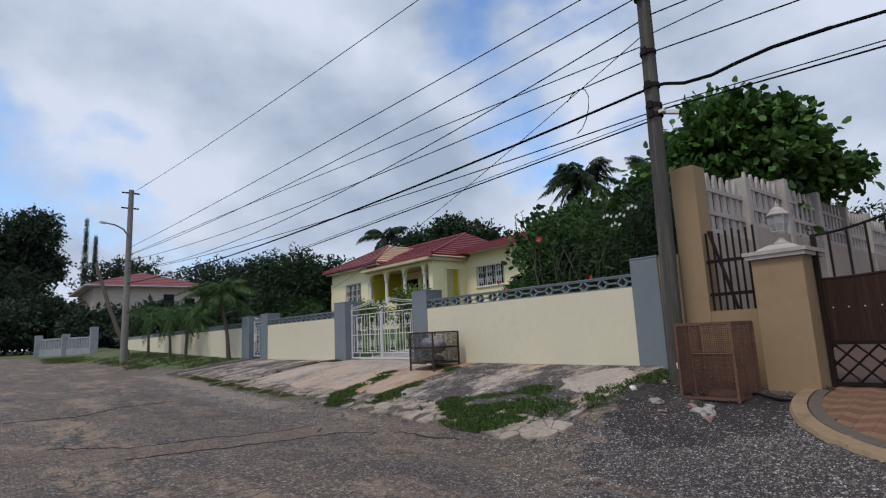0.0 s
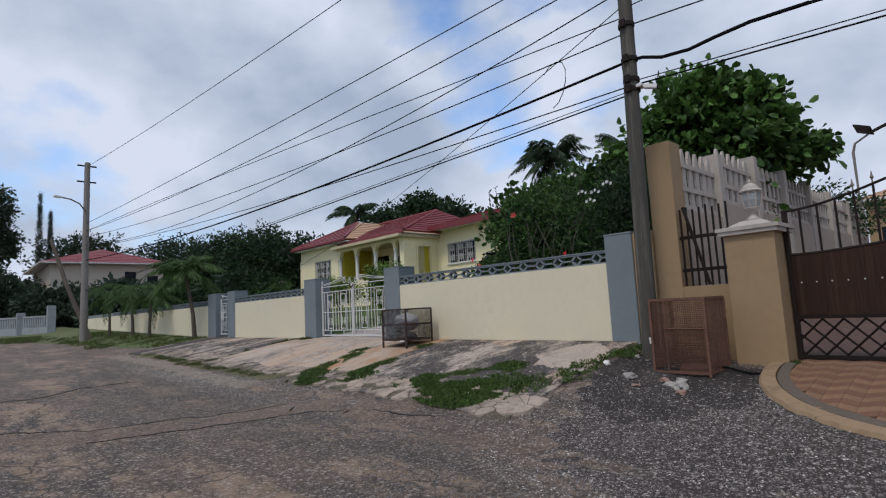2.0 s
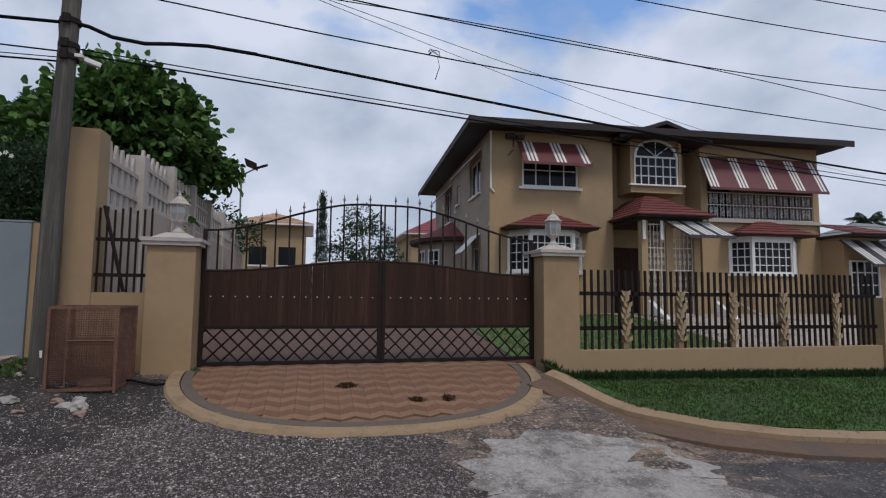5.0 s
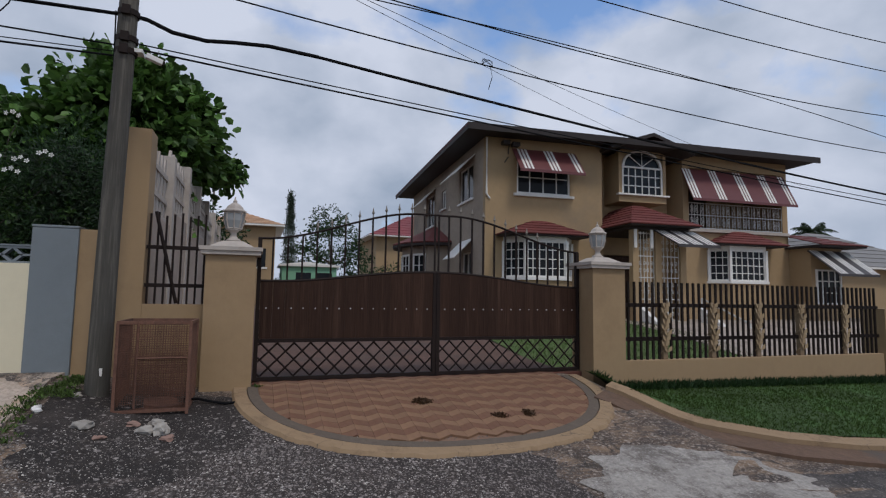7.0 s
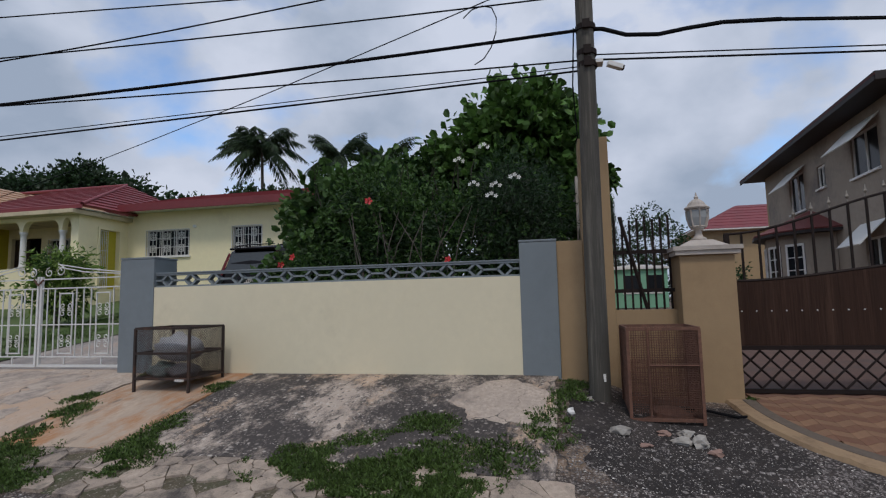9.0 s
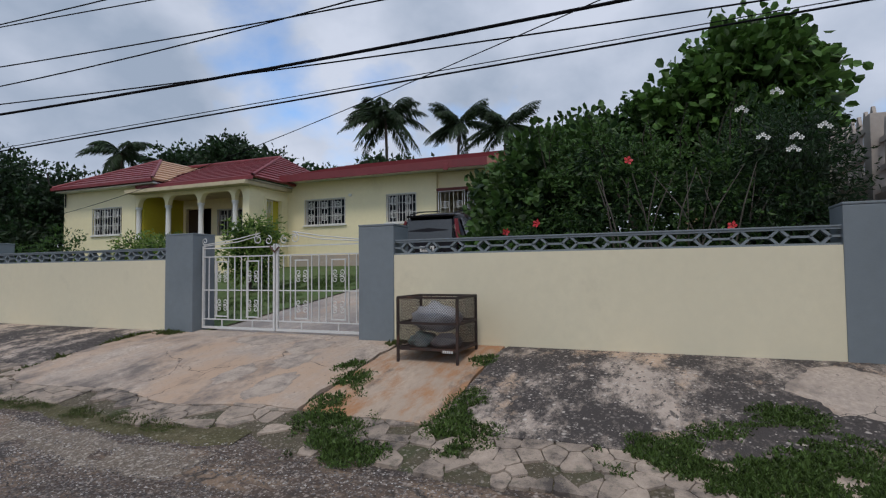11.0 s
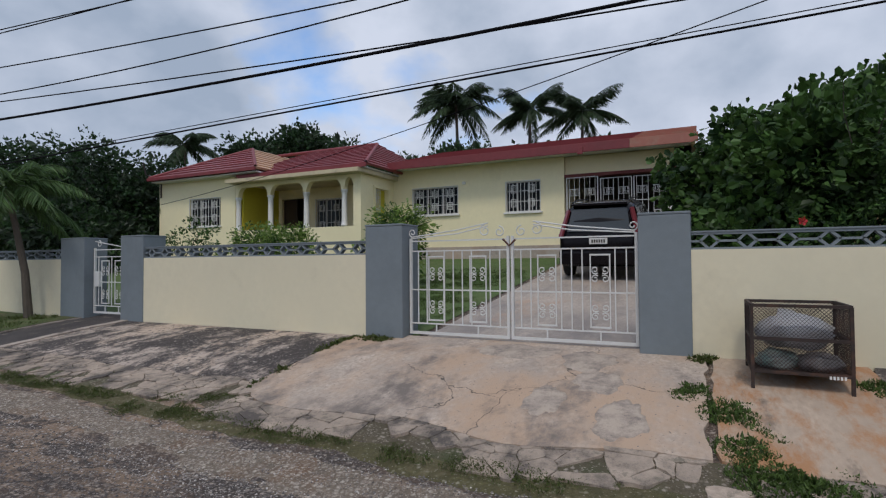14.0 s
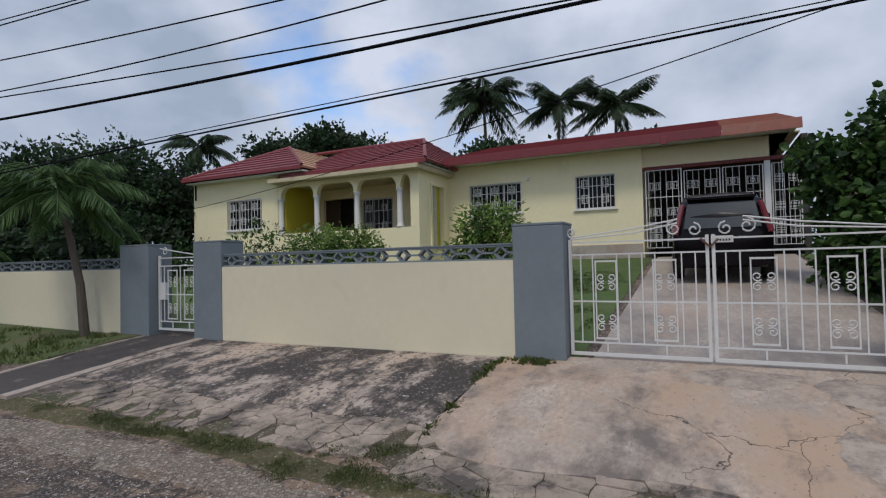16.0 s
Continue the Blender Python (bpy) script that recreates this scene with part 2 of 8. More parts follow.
def part(name, bm, material, parent=None, label="", smooth=False):
    """Links a bmesh, in world coordinates, as one mesh under a thing or part."""
    ob = new(name, mesh_of(name, bm, material))
    if smooth:
        ob.data.shade_smooth()
    if parent is not None:
        ob.parent = parent
        if parent.type == "EMPTY":
            ob.matrix_parent_inverse = parent.matrix_basis.inverted()
    if label:
        ob["label"] = label
    return ob


def solid(name, bm, material, label, category, kind="", group="", smooth=False):
    return tagged(part(name, bm, material, None, "", smooth), label, category, group, kind)


def B():
    return bmesh.new()


def box(bm, x0, x1, y0, y1, z0, z1, m=None):
    if x0 > x1: x0, x1 = x1, x0
    if y0 > y1: y0, y1 = y1, y0
    if z0 > z1: z0, z1 = z1, z0
    v = [bm.verts.new((m @ Vector(p)) if m else p) for p in ((x0, y0, z0), (x1, y0, z0), (x1, y1, z0), (x0, y1, z0), (x0, y0, z1), (x1, y0, z1), (x1, y1, z1), (x0, y1, z1))]
    fs = [bm.faces.new([v[i] for i in f]) for f in ((0, 3, 2, 1), (4, 5, 6, 7), (0, 1, 5, 4), (1, 2, 6, 5), (2, 3, 7, 6), (3, 0, 4, 7))]
    return bm


def soft_box(x0, x1, y0, y1, z0, z1, r=0.012, m=None):
    bm = box(B(), x0, x1, y0, y1, z0, z1, m)
    bmesh.ops.bevel(bm, geom=list(bm.edges), offset=r, segments=2, profile=0.7, affect="EDGES")
    return bm


def rod(bm, a, b, r0, r1=None, n=6, cap=True):
    a, b = Vector(a), Vector(b)
    r1 = r0 if r1 is None else r1
    q = (b - a).to_track_quat("Z", "Y")
    rings = []
    for p, r in ((a, r0), (b, r1)):
        rings.append([bm.verts.new(p + q @ Vector((r * math.cos(2 * math.pi * i / n), r * math.sin(2 * math.pi * i / n), 0))) for i in range(n)])
    for i in range(n):
        bm.faces.new((rings[0][i], rings[0][(i + 1) % n], rings[1][(i + 1) % n], rings[1][i]))
    if cap:
        bm.faces.new(rings[0][::-1])
        bm.faces.new(rings[1])
    return bm


def tube(bm, pts, r, n=5):
    """A bent rod through points."""
    pts = [Vector(p) for p in pts]
    rings = []
    for i, p in enumerate(pts):
        d = (pts[min(i + 1, len(pts) - 1)] - pts[max(i - 1, 0)]).normalized()
        q = d.to_track_quat("Z", "Y")
        rr = r[i] if isinstance(r, (list, tuple)) else r
        rings.append([bm.verts.new(p + q @ Vector((rr * math.cos(2 * math.pi * k / n), rr * math.sin(2 * math.pi * k / n), 0))) for k in range(n)])
    for a, b in zip(rings, rings[1:]):
        for k in range(n):
            bm.faces.new((a[k], a[(k + 1) % n], b[(k + 1) % n], b[k]))
    return bm


def lathe(bm, profile, n=12, at=(0, 0, 0)):
    rings = []
    for r, z in profile:
        rings.append([bm.verts.new((at[0] + r * math.cos(2 * math.pi * i / n), at[1] + r * math.sin(2 * math.pi * i / n), at[2] + z)) for i in range(n)])
    for a, b in zip(rings, rings[1:]):
        for i in range(n):
            bm.faces.new((a[i], a[(i + 1) % n], b[(i + 1) % n], b[i]))
    bm.faces.new(rings[0][::-1])
    bm.faces.new(rings[-1])
    return bm


def prism(bm, outline, axis, d0, d1):
    """Extrudes a closed 2D outline along x, y or z from d0 to d1."""
    def at(p, d):
        return {"x": (d, p[0], p[1]), "y": (p[0], d, p[1]), "z": (p[0], p[1], d)}[axis]
    a = [bm.verts.new(at(p, d0)) for p in outline]
    b = [bm.verts.new(at(p, d1)) for p in outline]
    k = len(outline)
    for i in range(k):
        bm.faces.new((a[i], a[(i + 1) % k], b[(i + 1) % k], b[i]))
    bm.faces.new(a[::-1])
    bm.faces.new(b)
    return bm


def slab(bm, quad, t):
    """A plate of thickness t (downwards along its normal) on four or three corners."""
    q = [Vector(p) for p in quad]
    nrm = (q[1] - q[0]).cross(q[2] - q[0]).normalized()
    if nrm.z < 0: nrm = -nrm
    a = [bm.verts.new(p) for p in q]
    b = [bm.verts.new(p - nrm * t) for p in q]
    k = len(q)
    for i in range(k):
        bm.faces.new((a[i], a[(i + 1) % k], b[(i + 1) % k], b[i]))
    bm.faces.new(a)
    bm.faces.new(b[::-1])
    return bm


def smooth_step(a, b, x):
    t = min(1, max(0, (x - a) / (b - a)))
    return t * t * (3 - 2 * t)


def wall_with_holes(bm, axis, d0, d1, u0, u1, z0, z1, holes):
    """A wall across axis ('x' or 'y') from d0 to d1 thick, along u, with rectangular openings (u0, u1, z0, z1)."""
    us = sorted({u0, u1, *[h[0] for h in holes], *[h[1] for h in holes]})
    zs = sorted({z0, z1, *[h[2] for h in holes], *[h[3] for h in holes]})
    us = [u for u in us if u0 <= u <= u1]
    zs = [z for z in zs if z0 <= z <= z1]
    for i in range(len(us) - 1):
        run = None
        for j in range(len(zs) - 1):
            uc, zc = (us[i] + us[i + 1]) / 2, (zs[j] + zs[j + 1]) / 2
            hit = any(h[0] < uc < h[1] and h[2] < zc < h[3] for h in holes)
            if not hit:
                run = (run[0], zs[j + 1]) if run else (zs[j], zs[j + 1])
            if run and (hit or j == len(zs) - 2):
                if axis == "x":
                    box(bm, d0, d1, us[i], us[i + 1], *run)
                else:
                    box(bm, us[i], us[i + 1], d0, d1, *run)
                run = None
    bmesh.ops.remove_doubles(bm, verts=bm.verts, dist=0.0005)
    seen = {}
    for f in list(bm.faces):
        key = tuple(round(c, 3) for c in f.calc_center_median())
        seen.setdefault(key, []).append(f)
    twins = [f for fs in seen.values() if len(fs) > 1 for f in fs]
    bmesh.ops.delete(bm, geom=twins, context="FACES_ONLY")
    return bm


# ---- ground ----
def edge_z(y):
    y = min(max(y, -14), 18)
    return 0.18 + 0.018 * (y + 0.6)


def base_z(y):
    """The ground's height along the street walls."""
    a = 0.30 + 0.018 * min(0, max(-12, y + 3))
    z = a + (0.60 - a) * smooth_step(-3.3, -2.6, y)
    return z + 0.20 * smooth_step(2.6, 3.9, y) + 0.022 * max(0, min(60, y - 22))


def gz(x, y):
    road = edge_z(y) - 0.10 + 0.022 * max(0, min(60, y - 22)) + 0.02 * math.sin(x * 0.9) * math.sin(y * 0.6)
    if x <= 4.4:
        return road
    if x <= 7.85:
        t = smooth_step(4.2, 7.85, x) * 0.5 + 0.5 * (x - 4.2) / 3.65
        return road + (base_z(y) - road) * t
    b = base_z(y)
    one = 0.80 + 0.117 * (min(x, 18) - 7.85)
    two = b + (0.95 - b) * smooth_step(7.85, 15.0, x)
    far = smooth_step(2.9, 3.5, y)
    return two + (one - two) * far


def ground_grid(xs, ys, lift=0.0, fn=gz):
    bm = B()
    g = [[bm.verts.new((x, y, fn(x, y) + lift)) for y in ys] for x in xs]
    for i in range(len(xs) - 1):
        for j in range(len(ys) - 1):
            bm.faces.new((g[i][j], g[i + 1][j], g[i + 1][j + 1], g[i][j + 1]))
    return bm


def steps(*runs):
    out = []
    for a, b, s in runs:
        k = max(1, round((b - a) / s))
        out += [a + (b - a) * i / k for i in range(k)]
    return out + [runs[-1][1]]


ROAD = mat("worn_asphalt_with_gravel", (0.120, 0.083, 0.061), 0.9, 0.6, 30, 1.0, 60, stain=(0.245, 0.166, 0.108), stain_scale=0.7, stain_lo=0.49, stain_hi=0.56, s_rough=0.78,
           stain2=(0.056, 0.043, 0.037), s2_scale=1.6, s2_lo=0.50, s2_hi=0.58, pebble=(0.40, 0.335, 0.28), pebble_scale=26, pebble_lo=0.55, cracks=1.2, crack_w=0.030, stretch=(1.5, 0.55, 1))
xs = steps((-400, -40, 60), (-40, -6, 6), (-6, 10, 0.25), (10, 20, 0.6), (20, 60, 8), (60, 500, 70))
ys = steps((-400, -40, 60), (-40, -10, 5), (-10, 22, 0.25), (22, 50, 3), (50, 120, 14), (120, 600, 80))
solid("ground", ground_grid(xs, ys), ROAD, "worn grey asphalt road surface with loose gravel", "ground", "structure", smooth=True)

# ---- street walls ----
wall_front = thing("wall_front", "cream painted boundary wall with grey breeze block top", "wall", kind="structure")
FX = 7.82


def screen_block():
    """One pierced concrete block: a frame with a star of diagonal webs."""
    bm = B()
    L, H, D, w = 0.385, 0.185, 0.10, 0.028
    box(bm, 0, D, 0, L, 0, w * 0.8)
    box(bm, 0, D, 0, L, H - w * 0.8, H)

    def web(y0, z0, y1, z1, t=0.014):
        d = Vector((0, y1 - y0, z1 - z0)).normalized()
        nn = Vector((0, -d.z, d.y)) * t
        pts = [Vector((0, y0, z0)) + nn, Vector((0, y1, z1)) + nn, Vector((0, y1, z1)) - nn, Vector((0, y0, z0)) - nn]
        prism(bm, [(p.y, p.z) for p in pts], "x", 0.006, D - 0.006)
    c, h = L / 2, H / 2
    for sgn in (-1, 1):
        for z in (w * 0.4, H - w * 0.4):
            web(c + sgn * 0.006, z, c + sgn * L * 0.25, h)
        web(c + sgn * L * 0.24, h, c + sgn * L * 0.5, h, 0.012)
    return mesh_of("screen_block", bm, GREY_PAINT)


SCREEN = screen_block()
for a, b in ((4.16, 9.22), (13.48, 18.35), (20.9, 44.0)):
    part("wall_panel", box(B(), FX, FX + 0.16, a, b, 0.3, 2.0), CREAM, wall_front)
    k = round((b - a) / 0.36)
    if a < 20:
        for i in range(k):
            ob = new("screen_block", SCREEN)
            ob.parent = wall_front
            ob.location = (FX + 0.03, a + (b - a) * i / k, 2.0)
            ob.scale = (1, (b - a) / k / 0.385, 1)
    else:
        for i in range(40):
            ob = new("screen_block", SCREEN)
            ob.parent = wall_front
            ob.location = (FX + 0.03, a + 0.387 * i, 2.0)
        part("coping", box(B(), FX + 0.03, FX + 0.13, a + 0.387 * 40, b, 2.0, 2.185), GREY_PAINT, wall_front)
    part("coping", soft_box(FX + 0.02, FX + 0.14, a, b, 2.186, 2.205, 0.006), GREY_PAINT, wall_front)
for a, b in ((3.72, 4.16), (9.22, 9.77), (12.87, 13.48), (18.35, 18.99), (20.12, 20.9)):
    bm = soft_box(FX - 0.015, FX + 0.45, a, b, 0.3, 2.40, 0.015)
    pil = thing("gate_pillar", "blue-grey painted square concrete gate pillar", "pillar", "grey pillars", kind="structure")
    part("shaft", bm, GREY_PAINT, pil)
    part("cap", soft_box(FX - 0.02, FX + 0.455, a - 0.005, b + 0.005, 2.401, 2.43, 0.012), GREY_PAINT, pil)


# ---- yellow bungalow ----
def scroll(bm, c, r, turn, plane, r_tube=0.006, spin=1, loops=1.25):
    """A flat spiral in the plane with axes plane=(u, v)."""
    u, v = Vector(plane[0]), Vector(plane[1])
    pts = []
    for i in range(13):
        a = turn + spin * loops * 2 * math.pi * i / 12
        rr = r * (1 - 0.75 * i / 12)
        pts.append(Vector(c) + u * rr * math.cos(a) + v * rr * math.sin(a))
    tube(bm, pts, r_tube, 4)


def four_scrolls(bm, c, w, h, plane, r_tube=0.006):
    u, v = Vector(plane[0]), Vector(plane[1])
    for su in (-1, 1):
        for sv in (-1, 1):
            p = Vector(c) + u * su * w * 0.27 + v * sv * h * 0.25
            scroll(bm, p, min(w, h) * 0.24, math.atan2(-sv, -su), plane, r_tube, su * sv)


def grille_panel(bm, x, y0, y1, z0, z1, bars, motifs, r=0.0085, rows=(0.33, 0.67)):
    """Welded window bars in the plane x, with scrollwork squares."""
    for i in range(bars + 1):
        y = y0 + (y1 - y0) * i / bars
        box(bm, x - r, x + r, y - r, y + r, z0, z1)
    for z in (z0, z1, *[z0 + (z1 - z0) * k for k in rows]):
        box(bm, x - r * 1.1, x + r * 1.1, y0, y1, z - r, z + r)
    for k in range(motifs):
        yc = y0 + (y1 - y0) * (k + 0.5) / motifs
        for zc in (z0 + (z1 - z0) * 0.28, z0 + (z1 - z0) * 0.74):
            s = min(0.2, (y1 - y0) / motifs * 0.45)
            for sg in (-1, 1):
                box(bm, x - r * 1.2, x + r * 1.2, yc + sg * s / 2 - r, yc + sg * s / 2 + r, zc - s * 0.6, zc + s * 0.6)
                box(bm, x - r * 1.2, x + r * 1.2, yc - s / 2, yc + s / 2, zc + sg * s * 0.6 - r, zc + sg * s * 0.6 + r)
            four_scrolls(bm, (x - 0.004, yc, zc), s, s * 1.1, ((0, 1, 0), (0, 0, 1)), 0.007)


def barred_window(house, x, y0, y1, z0, z1, bars, motifs):
    w = part("window", box(B(), x + 0.09, x + 0.10, y0 + 0.05, y1 - 0.05, z0 + 0.05, z1 - 0.05), GLASS, house, "dark glazed window behind white scrollwork bars")
    fr = B()
    for a, b, c, d in ((y0, y1, z0, z0 + 0.035), (y0, y1, z1 - 0.035, z1), (y0, y0 + 0.035, z0 + 0.035, z1 - 0.035), (y1 - 0.035, y1, z0 + 0.035, z1 - 0.035)):
        box(fr, x + 0.04, x + 0.11, a, b, c, d)
    for k in range(1, 3):
        yy = y0 + (y1 - y0) * k / 3
        box(fr, x + 0.06, x + 0.105, yy - 0.013, yy + 0.013, z0 + 0.035, z1 - 0.035)
    part("window_frame", fr, WHITE, w)
    part("window_sill", soft_box(x - 0.07, x + 0.06, y0 - 0.06, y1 + 0.06, z0 - 0.06, z0 - 0.002, 0.01), WHITE, w)
    g = B()
    grille_panel(g, x - 0.03, y0 + 0.01, y1 - 0.01, z0 + 0.01, z1, bars, motifs)
    part("window_grille", g, WHITE_STEEL, w, "white painted scrollwork security bars")


def roof_facet(parent, e0, e1, r1, r0, rows, material, lap=0.035, thick=0.05, name="roof_course"):
    """Lapped courses between an eave edge and a ridge edge; each course is a piece."""
    e0, e1, r1, r0 = map(Vector, (e0, e1, r1, r0))
    nrm = (e1 - e0).cross(r0 - e0 if (r0 - e0).length > 0.01 else r1 - e0).normalized()
    if nrm.z < 0: nrm = -nrm
    for i in range(rows):
        a, b = i / rows, (i + 1) / rows
        pa, pb = e0.lerp(r0, a), e1.lerp(r1, a)
        qa, qb = e0.lerp(r0, b), e1.lerp(r1, b)
        bm = B()
        top = [pa + nrm * lap, pb + nrm * lap, qb, qa]
        low = [pa - nrm * thick, pb - nrm * thick, qb - nrm * thick, qa - nrm * thick]
        if (qa - qb).length < 0.02:
            top, low = top[:3], low[:3]
        tv = [bm.verts.new(p) for p in top]
        lv = [bm.verts.new(p) for p in low]
        k = len(tv)
        bm.faces.new(tv)
        bm.faces.new(lv[::-1])
        for j in range(k):
            bm.faces.new((tv[j], tv[(j + 1) % k], lv[(j + 1) % k], lv[j]))
        part(name, bm, material, parent)


house = thing("bungalow", "pale yellow bungalow with red tile roof and arched porch", "house", at=(20, 19, 2.2))
HX, PX = 18.14, 16.05
W2, W3, W1 = (16.6, 18.4, 3.56, 4.53), (13.71, 14.89, 3.52, 4.53), (25.62, 27.3, 3.36, 4.45)
bm = wall_with_holes(B(), "x", HX, HX + 0.2, 12.95, 19.2, 1.5, 5.2, [W2, W3])
part("wall", bm, HOUSE_CREAM, house)
bm = wall_with_holes(B(), "x", PX, PX + 0.2, 24.86, 29.1, 1.5, 5.2, [W1])
part("wall", bm, HOUSE_CREAM, house)
part("wall", box(B(), PX + 0.2, 27, 28.9, 29.1, 1.5, 5.2), HOUSE_CREAM, house)
part("wall", box(B(), HX + 0.2, 27, 12.95, 13.15, 1.5, 5.2), HOUSE_CREAM, house)
part("wall", box(B(), 26.8, 27, 9.0, 28.9, 1.5, 5.2), HOUSE_CREAM, house)
part("carport_header", box(B(), HX + 0.14, HX + 0.29, 9.76, 12.949, 4.62, 5.2), HOUSE_CREAM, house)
part("carport_trim", soft_box(HX - 0.02, HX + 0.30, 9.06, 12.948, 4.52, 4.618, 0.01), BROWN_ROOF, house, "dark red timber beam over the carport")
part("carport_post", soft_box(HX + 0.02, HX + 0.16, 9.76, 9.9, 2.0, 4.519, 0.01), WHITE, house, "white square carport post")
# Both walls are coloured dark to stand for the carport's inner shade
part("carport_back_wall", box(B(), 22.0, 22.15, 9.06, 12.949, 1.8, 5.2), SHADE_ROOM, house)
part("carport_side_wall", box(B(), HX + 0.1, 22.0, 8.9, 9.05, 1.8, 5.15), SHADE_ROOM, house)
part("ceiling", box(B(), HX + 0.1, 26.7, 9.06, 19.2, 5.21, 5.245), HOUSE_CREAM, house)
part("ceiling", box(B(), PX + 0.2, 26.8, 19.41, 28.9, 5.002, 5.02), HOUSE_CREAM, house)
part("plinth", soft_box(HX - 0.05, HX - 0.001, 12.98, 19.1, 1.6, 2.42, 0.012), PALE_CONCRETE, house, "grey concrete plinth course")
for win, bars, mot in ((W2, 12, 3), (W3, 9, 2), (W1, 11, 3)):
    barred_window(house, HX if win is not W1 else PX, *win, bars, mot)
# Added dark sheets close behind the windows stand in for unlit rooms
part("room_wall", box(B(), HX + 0.5, HX + 0.55, 13.2, 19.0, 2.3, 5.2), SHADE_ROOM, house)
part("room_wall", box(B(), PX + 0.6, PX + 0.65, 25.0, 28.8, 2.3, 5.2), SHADE_ROOM, house)

# porch
porch_w = B()
wall_with_holes(porch_w, "x", PX, PX + 0.2, 19.2, 24.86, 1.6, 3.13, [])
part("porch_parapet", porch_w, HOUSE_CREAM, house)
part("porch_floor", box(B(), PX + 0.2, HX, 19.4, 24.86, 2.25, 2.4), PALE_CONCRETE, house)
part("porch_side_wall", wall_with_holes(B(), "y", 19.2, 19.4, PX + 0.2, HX, 1.6, 5.0, [(16.87, 17.73, 2.4, 4.49)]), HOUSE_CREAM, house)
part("porch_yellow_wall", box(B(), PX + 0.2, HX, 24.66, 24.86, 2.4, 4.86), YELLOW, house, "bright mustard yellow inner porch wall")
part("porch_back_wall", wall_with_holes(B(), "x", HX, HX + 0.2, 19.4, 24.86, 2.4, 5.0, [(21.4, 22.75, 3.0, 4.4), (23.1, 24.5, 2.4, 4.5)]), HOUSE_CREAM, house)
# Added dark sheet behind the porch openings, in place of indoor shade
part("room_wall", box(B(), HX + 0.9, HX + 0.95, 19.4, 24.8, 2.3, 5.0), SHADE_ROOM, house)
barred_window(house, HX, 21.4, 22.75, 3.0, 4.4, 7, 2)
part("porch_door", soft_box(HX + 0.12, HX + 0.17, 23.8, 24.48, 2.41, 4.48, 0.01), mat("dark_door_wood", (0.04, 0.022, 0.015), 0.5, 0.2, 12, 0.1, stretch=(1, 4, 0.3)), house)
COLS = (19.93, 21.55, 23.2, 24.78)


def arch_panel(y0, y1, top, spring):
    """Porch beam over one bay, cut out by a shouldered arch."""
    bm = B()
    n, w = 10, y1 - y0
    r = min(0.27, w / 2)
    pts = [(y0, top), (y0, spring)]
    for i in range(n + 1):
        a = math.pi / 2 * i / n
        pts.append((y0 + r - r * math.cos(a), spring + 0.36 * math.sin(a)))
    for i in range(n + 1):
        a = math.pi / 2 * (1 - i / n)
        pts.append((y1 - r + r * math.cos(a), spring + 0.36 * math.sin(a)))
    pts += [(y1, spring), (y1, top)]
    # strips so that the concave outline fills cleanly
    up = pts[1:-1]
    for (ya, za), (yb, zb) in zip(up, up[1:]):
        if yb - ya < 1e-4:
            continue
        prism(bm, [(ya, za), (yb, zb), (yb, top), (ya, top)], "x", PX, PX + 0.2)
    bmesh.ops.remove_doubles(bm, verts=bm.verts, dist=0.0005)
    return bm


part("porch_corner_wall", box(B(), PX, PX + 0.2, 19.2, 19.5, 3.131, 4.86), HOUSE_CREAM, house)
part("arch", arch_panel(19.5, COLS[0] - 0.07, 4.86, 4.42), HOUSE_CREAM, house)
for a, b in zip(COLS, COLS[1:]):
    part("arch", arch_panel(a + 0.07, b - 0.07, 4.86, 4.38), HOUSE_CREAM, house)
for c in COLS:
    part("arch_impost", box(B(), PX, PX + 0.2, c - 0.069, c + 0.069, 4.381, 4.86), HOUSE_CREAM, house)
    bm = B()
    lathe(bm, [(0.125, 3.131), (0.125, 3.19), (0.105, 3.22), (0.097, 3.3), (0.09, 4.2), (0.095, 4.28), (0.12, 4.31), (0.125, 4.38)], 16, (PX + 0.1, c, 0))
    part("column", bm, WHITE, house, "round white porch column", True)
part("porch_slab", soft_box(15.6, 18.6, 19.0, 24.9, 4.861, 5.0, 0.02), mat("cream_slab_edge", (0.55, 0.47, 0.31), 0.85, 0.1, 8, 0.1, stain=(0.2, 0.16, 0.12), stain_scale=2, stain_lo=0.5, stain_hi=0.8), house)
# side door: open yellow leaf and white scrollwork gate
part("yellow_door", soft_box(17.28, 17.72, 19.32, 19.36, 2.41, 4.47, 0.008), YELLOW, house, "mustard yellow timber door leaf")
part("yellow_door_back", box(B(), 16.88, 17.279, 19.34, 19.36, 2.41, 4.47), YELLOW, house)
g = B()
for i in range(6):
    x = 16.9 + 0.38 * i / 5
    box(g, x - 0.008, x + 0.008, 19.22, 19.236, 2.42, 4.45)
for z in (2.43, 3.1, 3.75, 4.44):
    box(g, 16.89, 17.29, 19.218, 19.238, z - 0.01, z + 0.01)
for z in (2.75, 3.42, 4.1):
    four_scrolls(g, (17.09, 19.225, z), 0.24, 0.3, ((1, 0, 0), (0, 0, 1)), 0.009)
part("door_grille", g, WHITE_STEEL, house, "white scrollwork security gate on the porch door")
g = B()
for a, b, c, d in ((16.8, 16.88, 2.4, 4.56), (17.72, 17.8, 2.4, 4.56)):
    box(g, a, b, 19.15, 19.199, c, d)
box(g, 16.88, 17.72, 19.15, 19.199, 4.48, 4.56)
part("door_frame", g, HOUSE_CREAM, house)

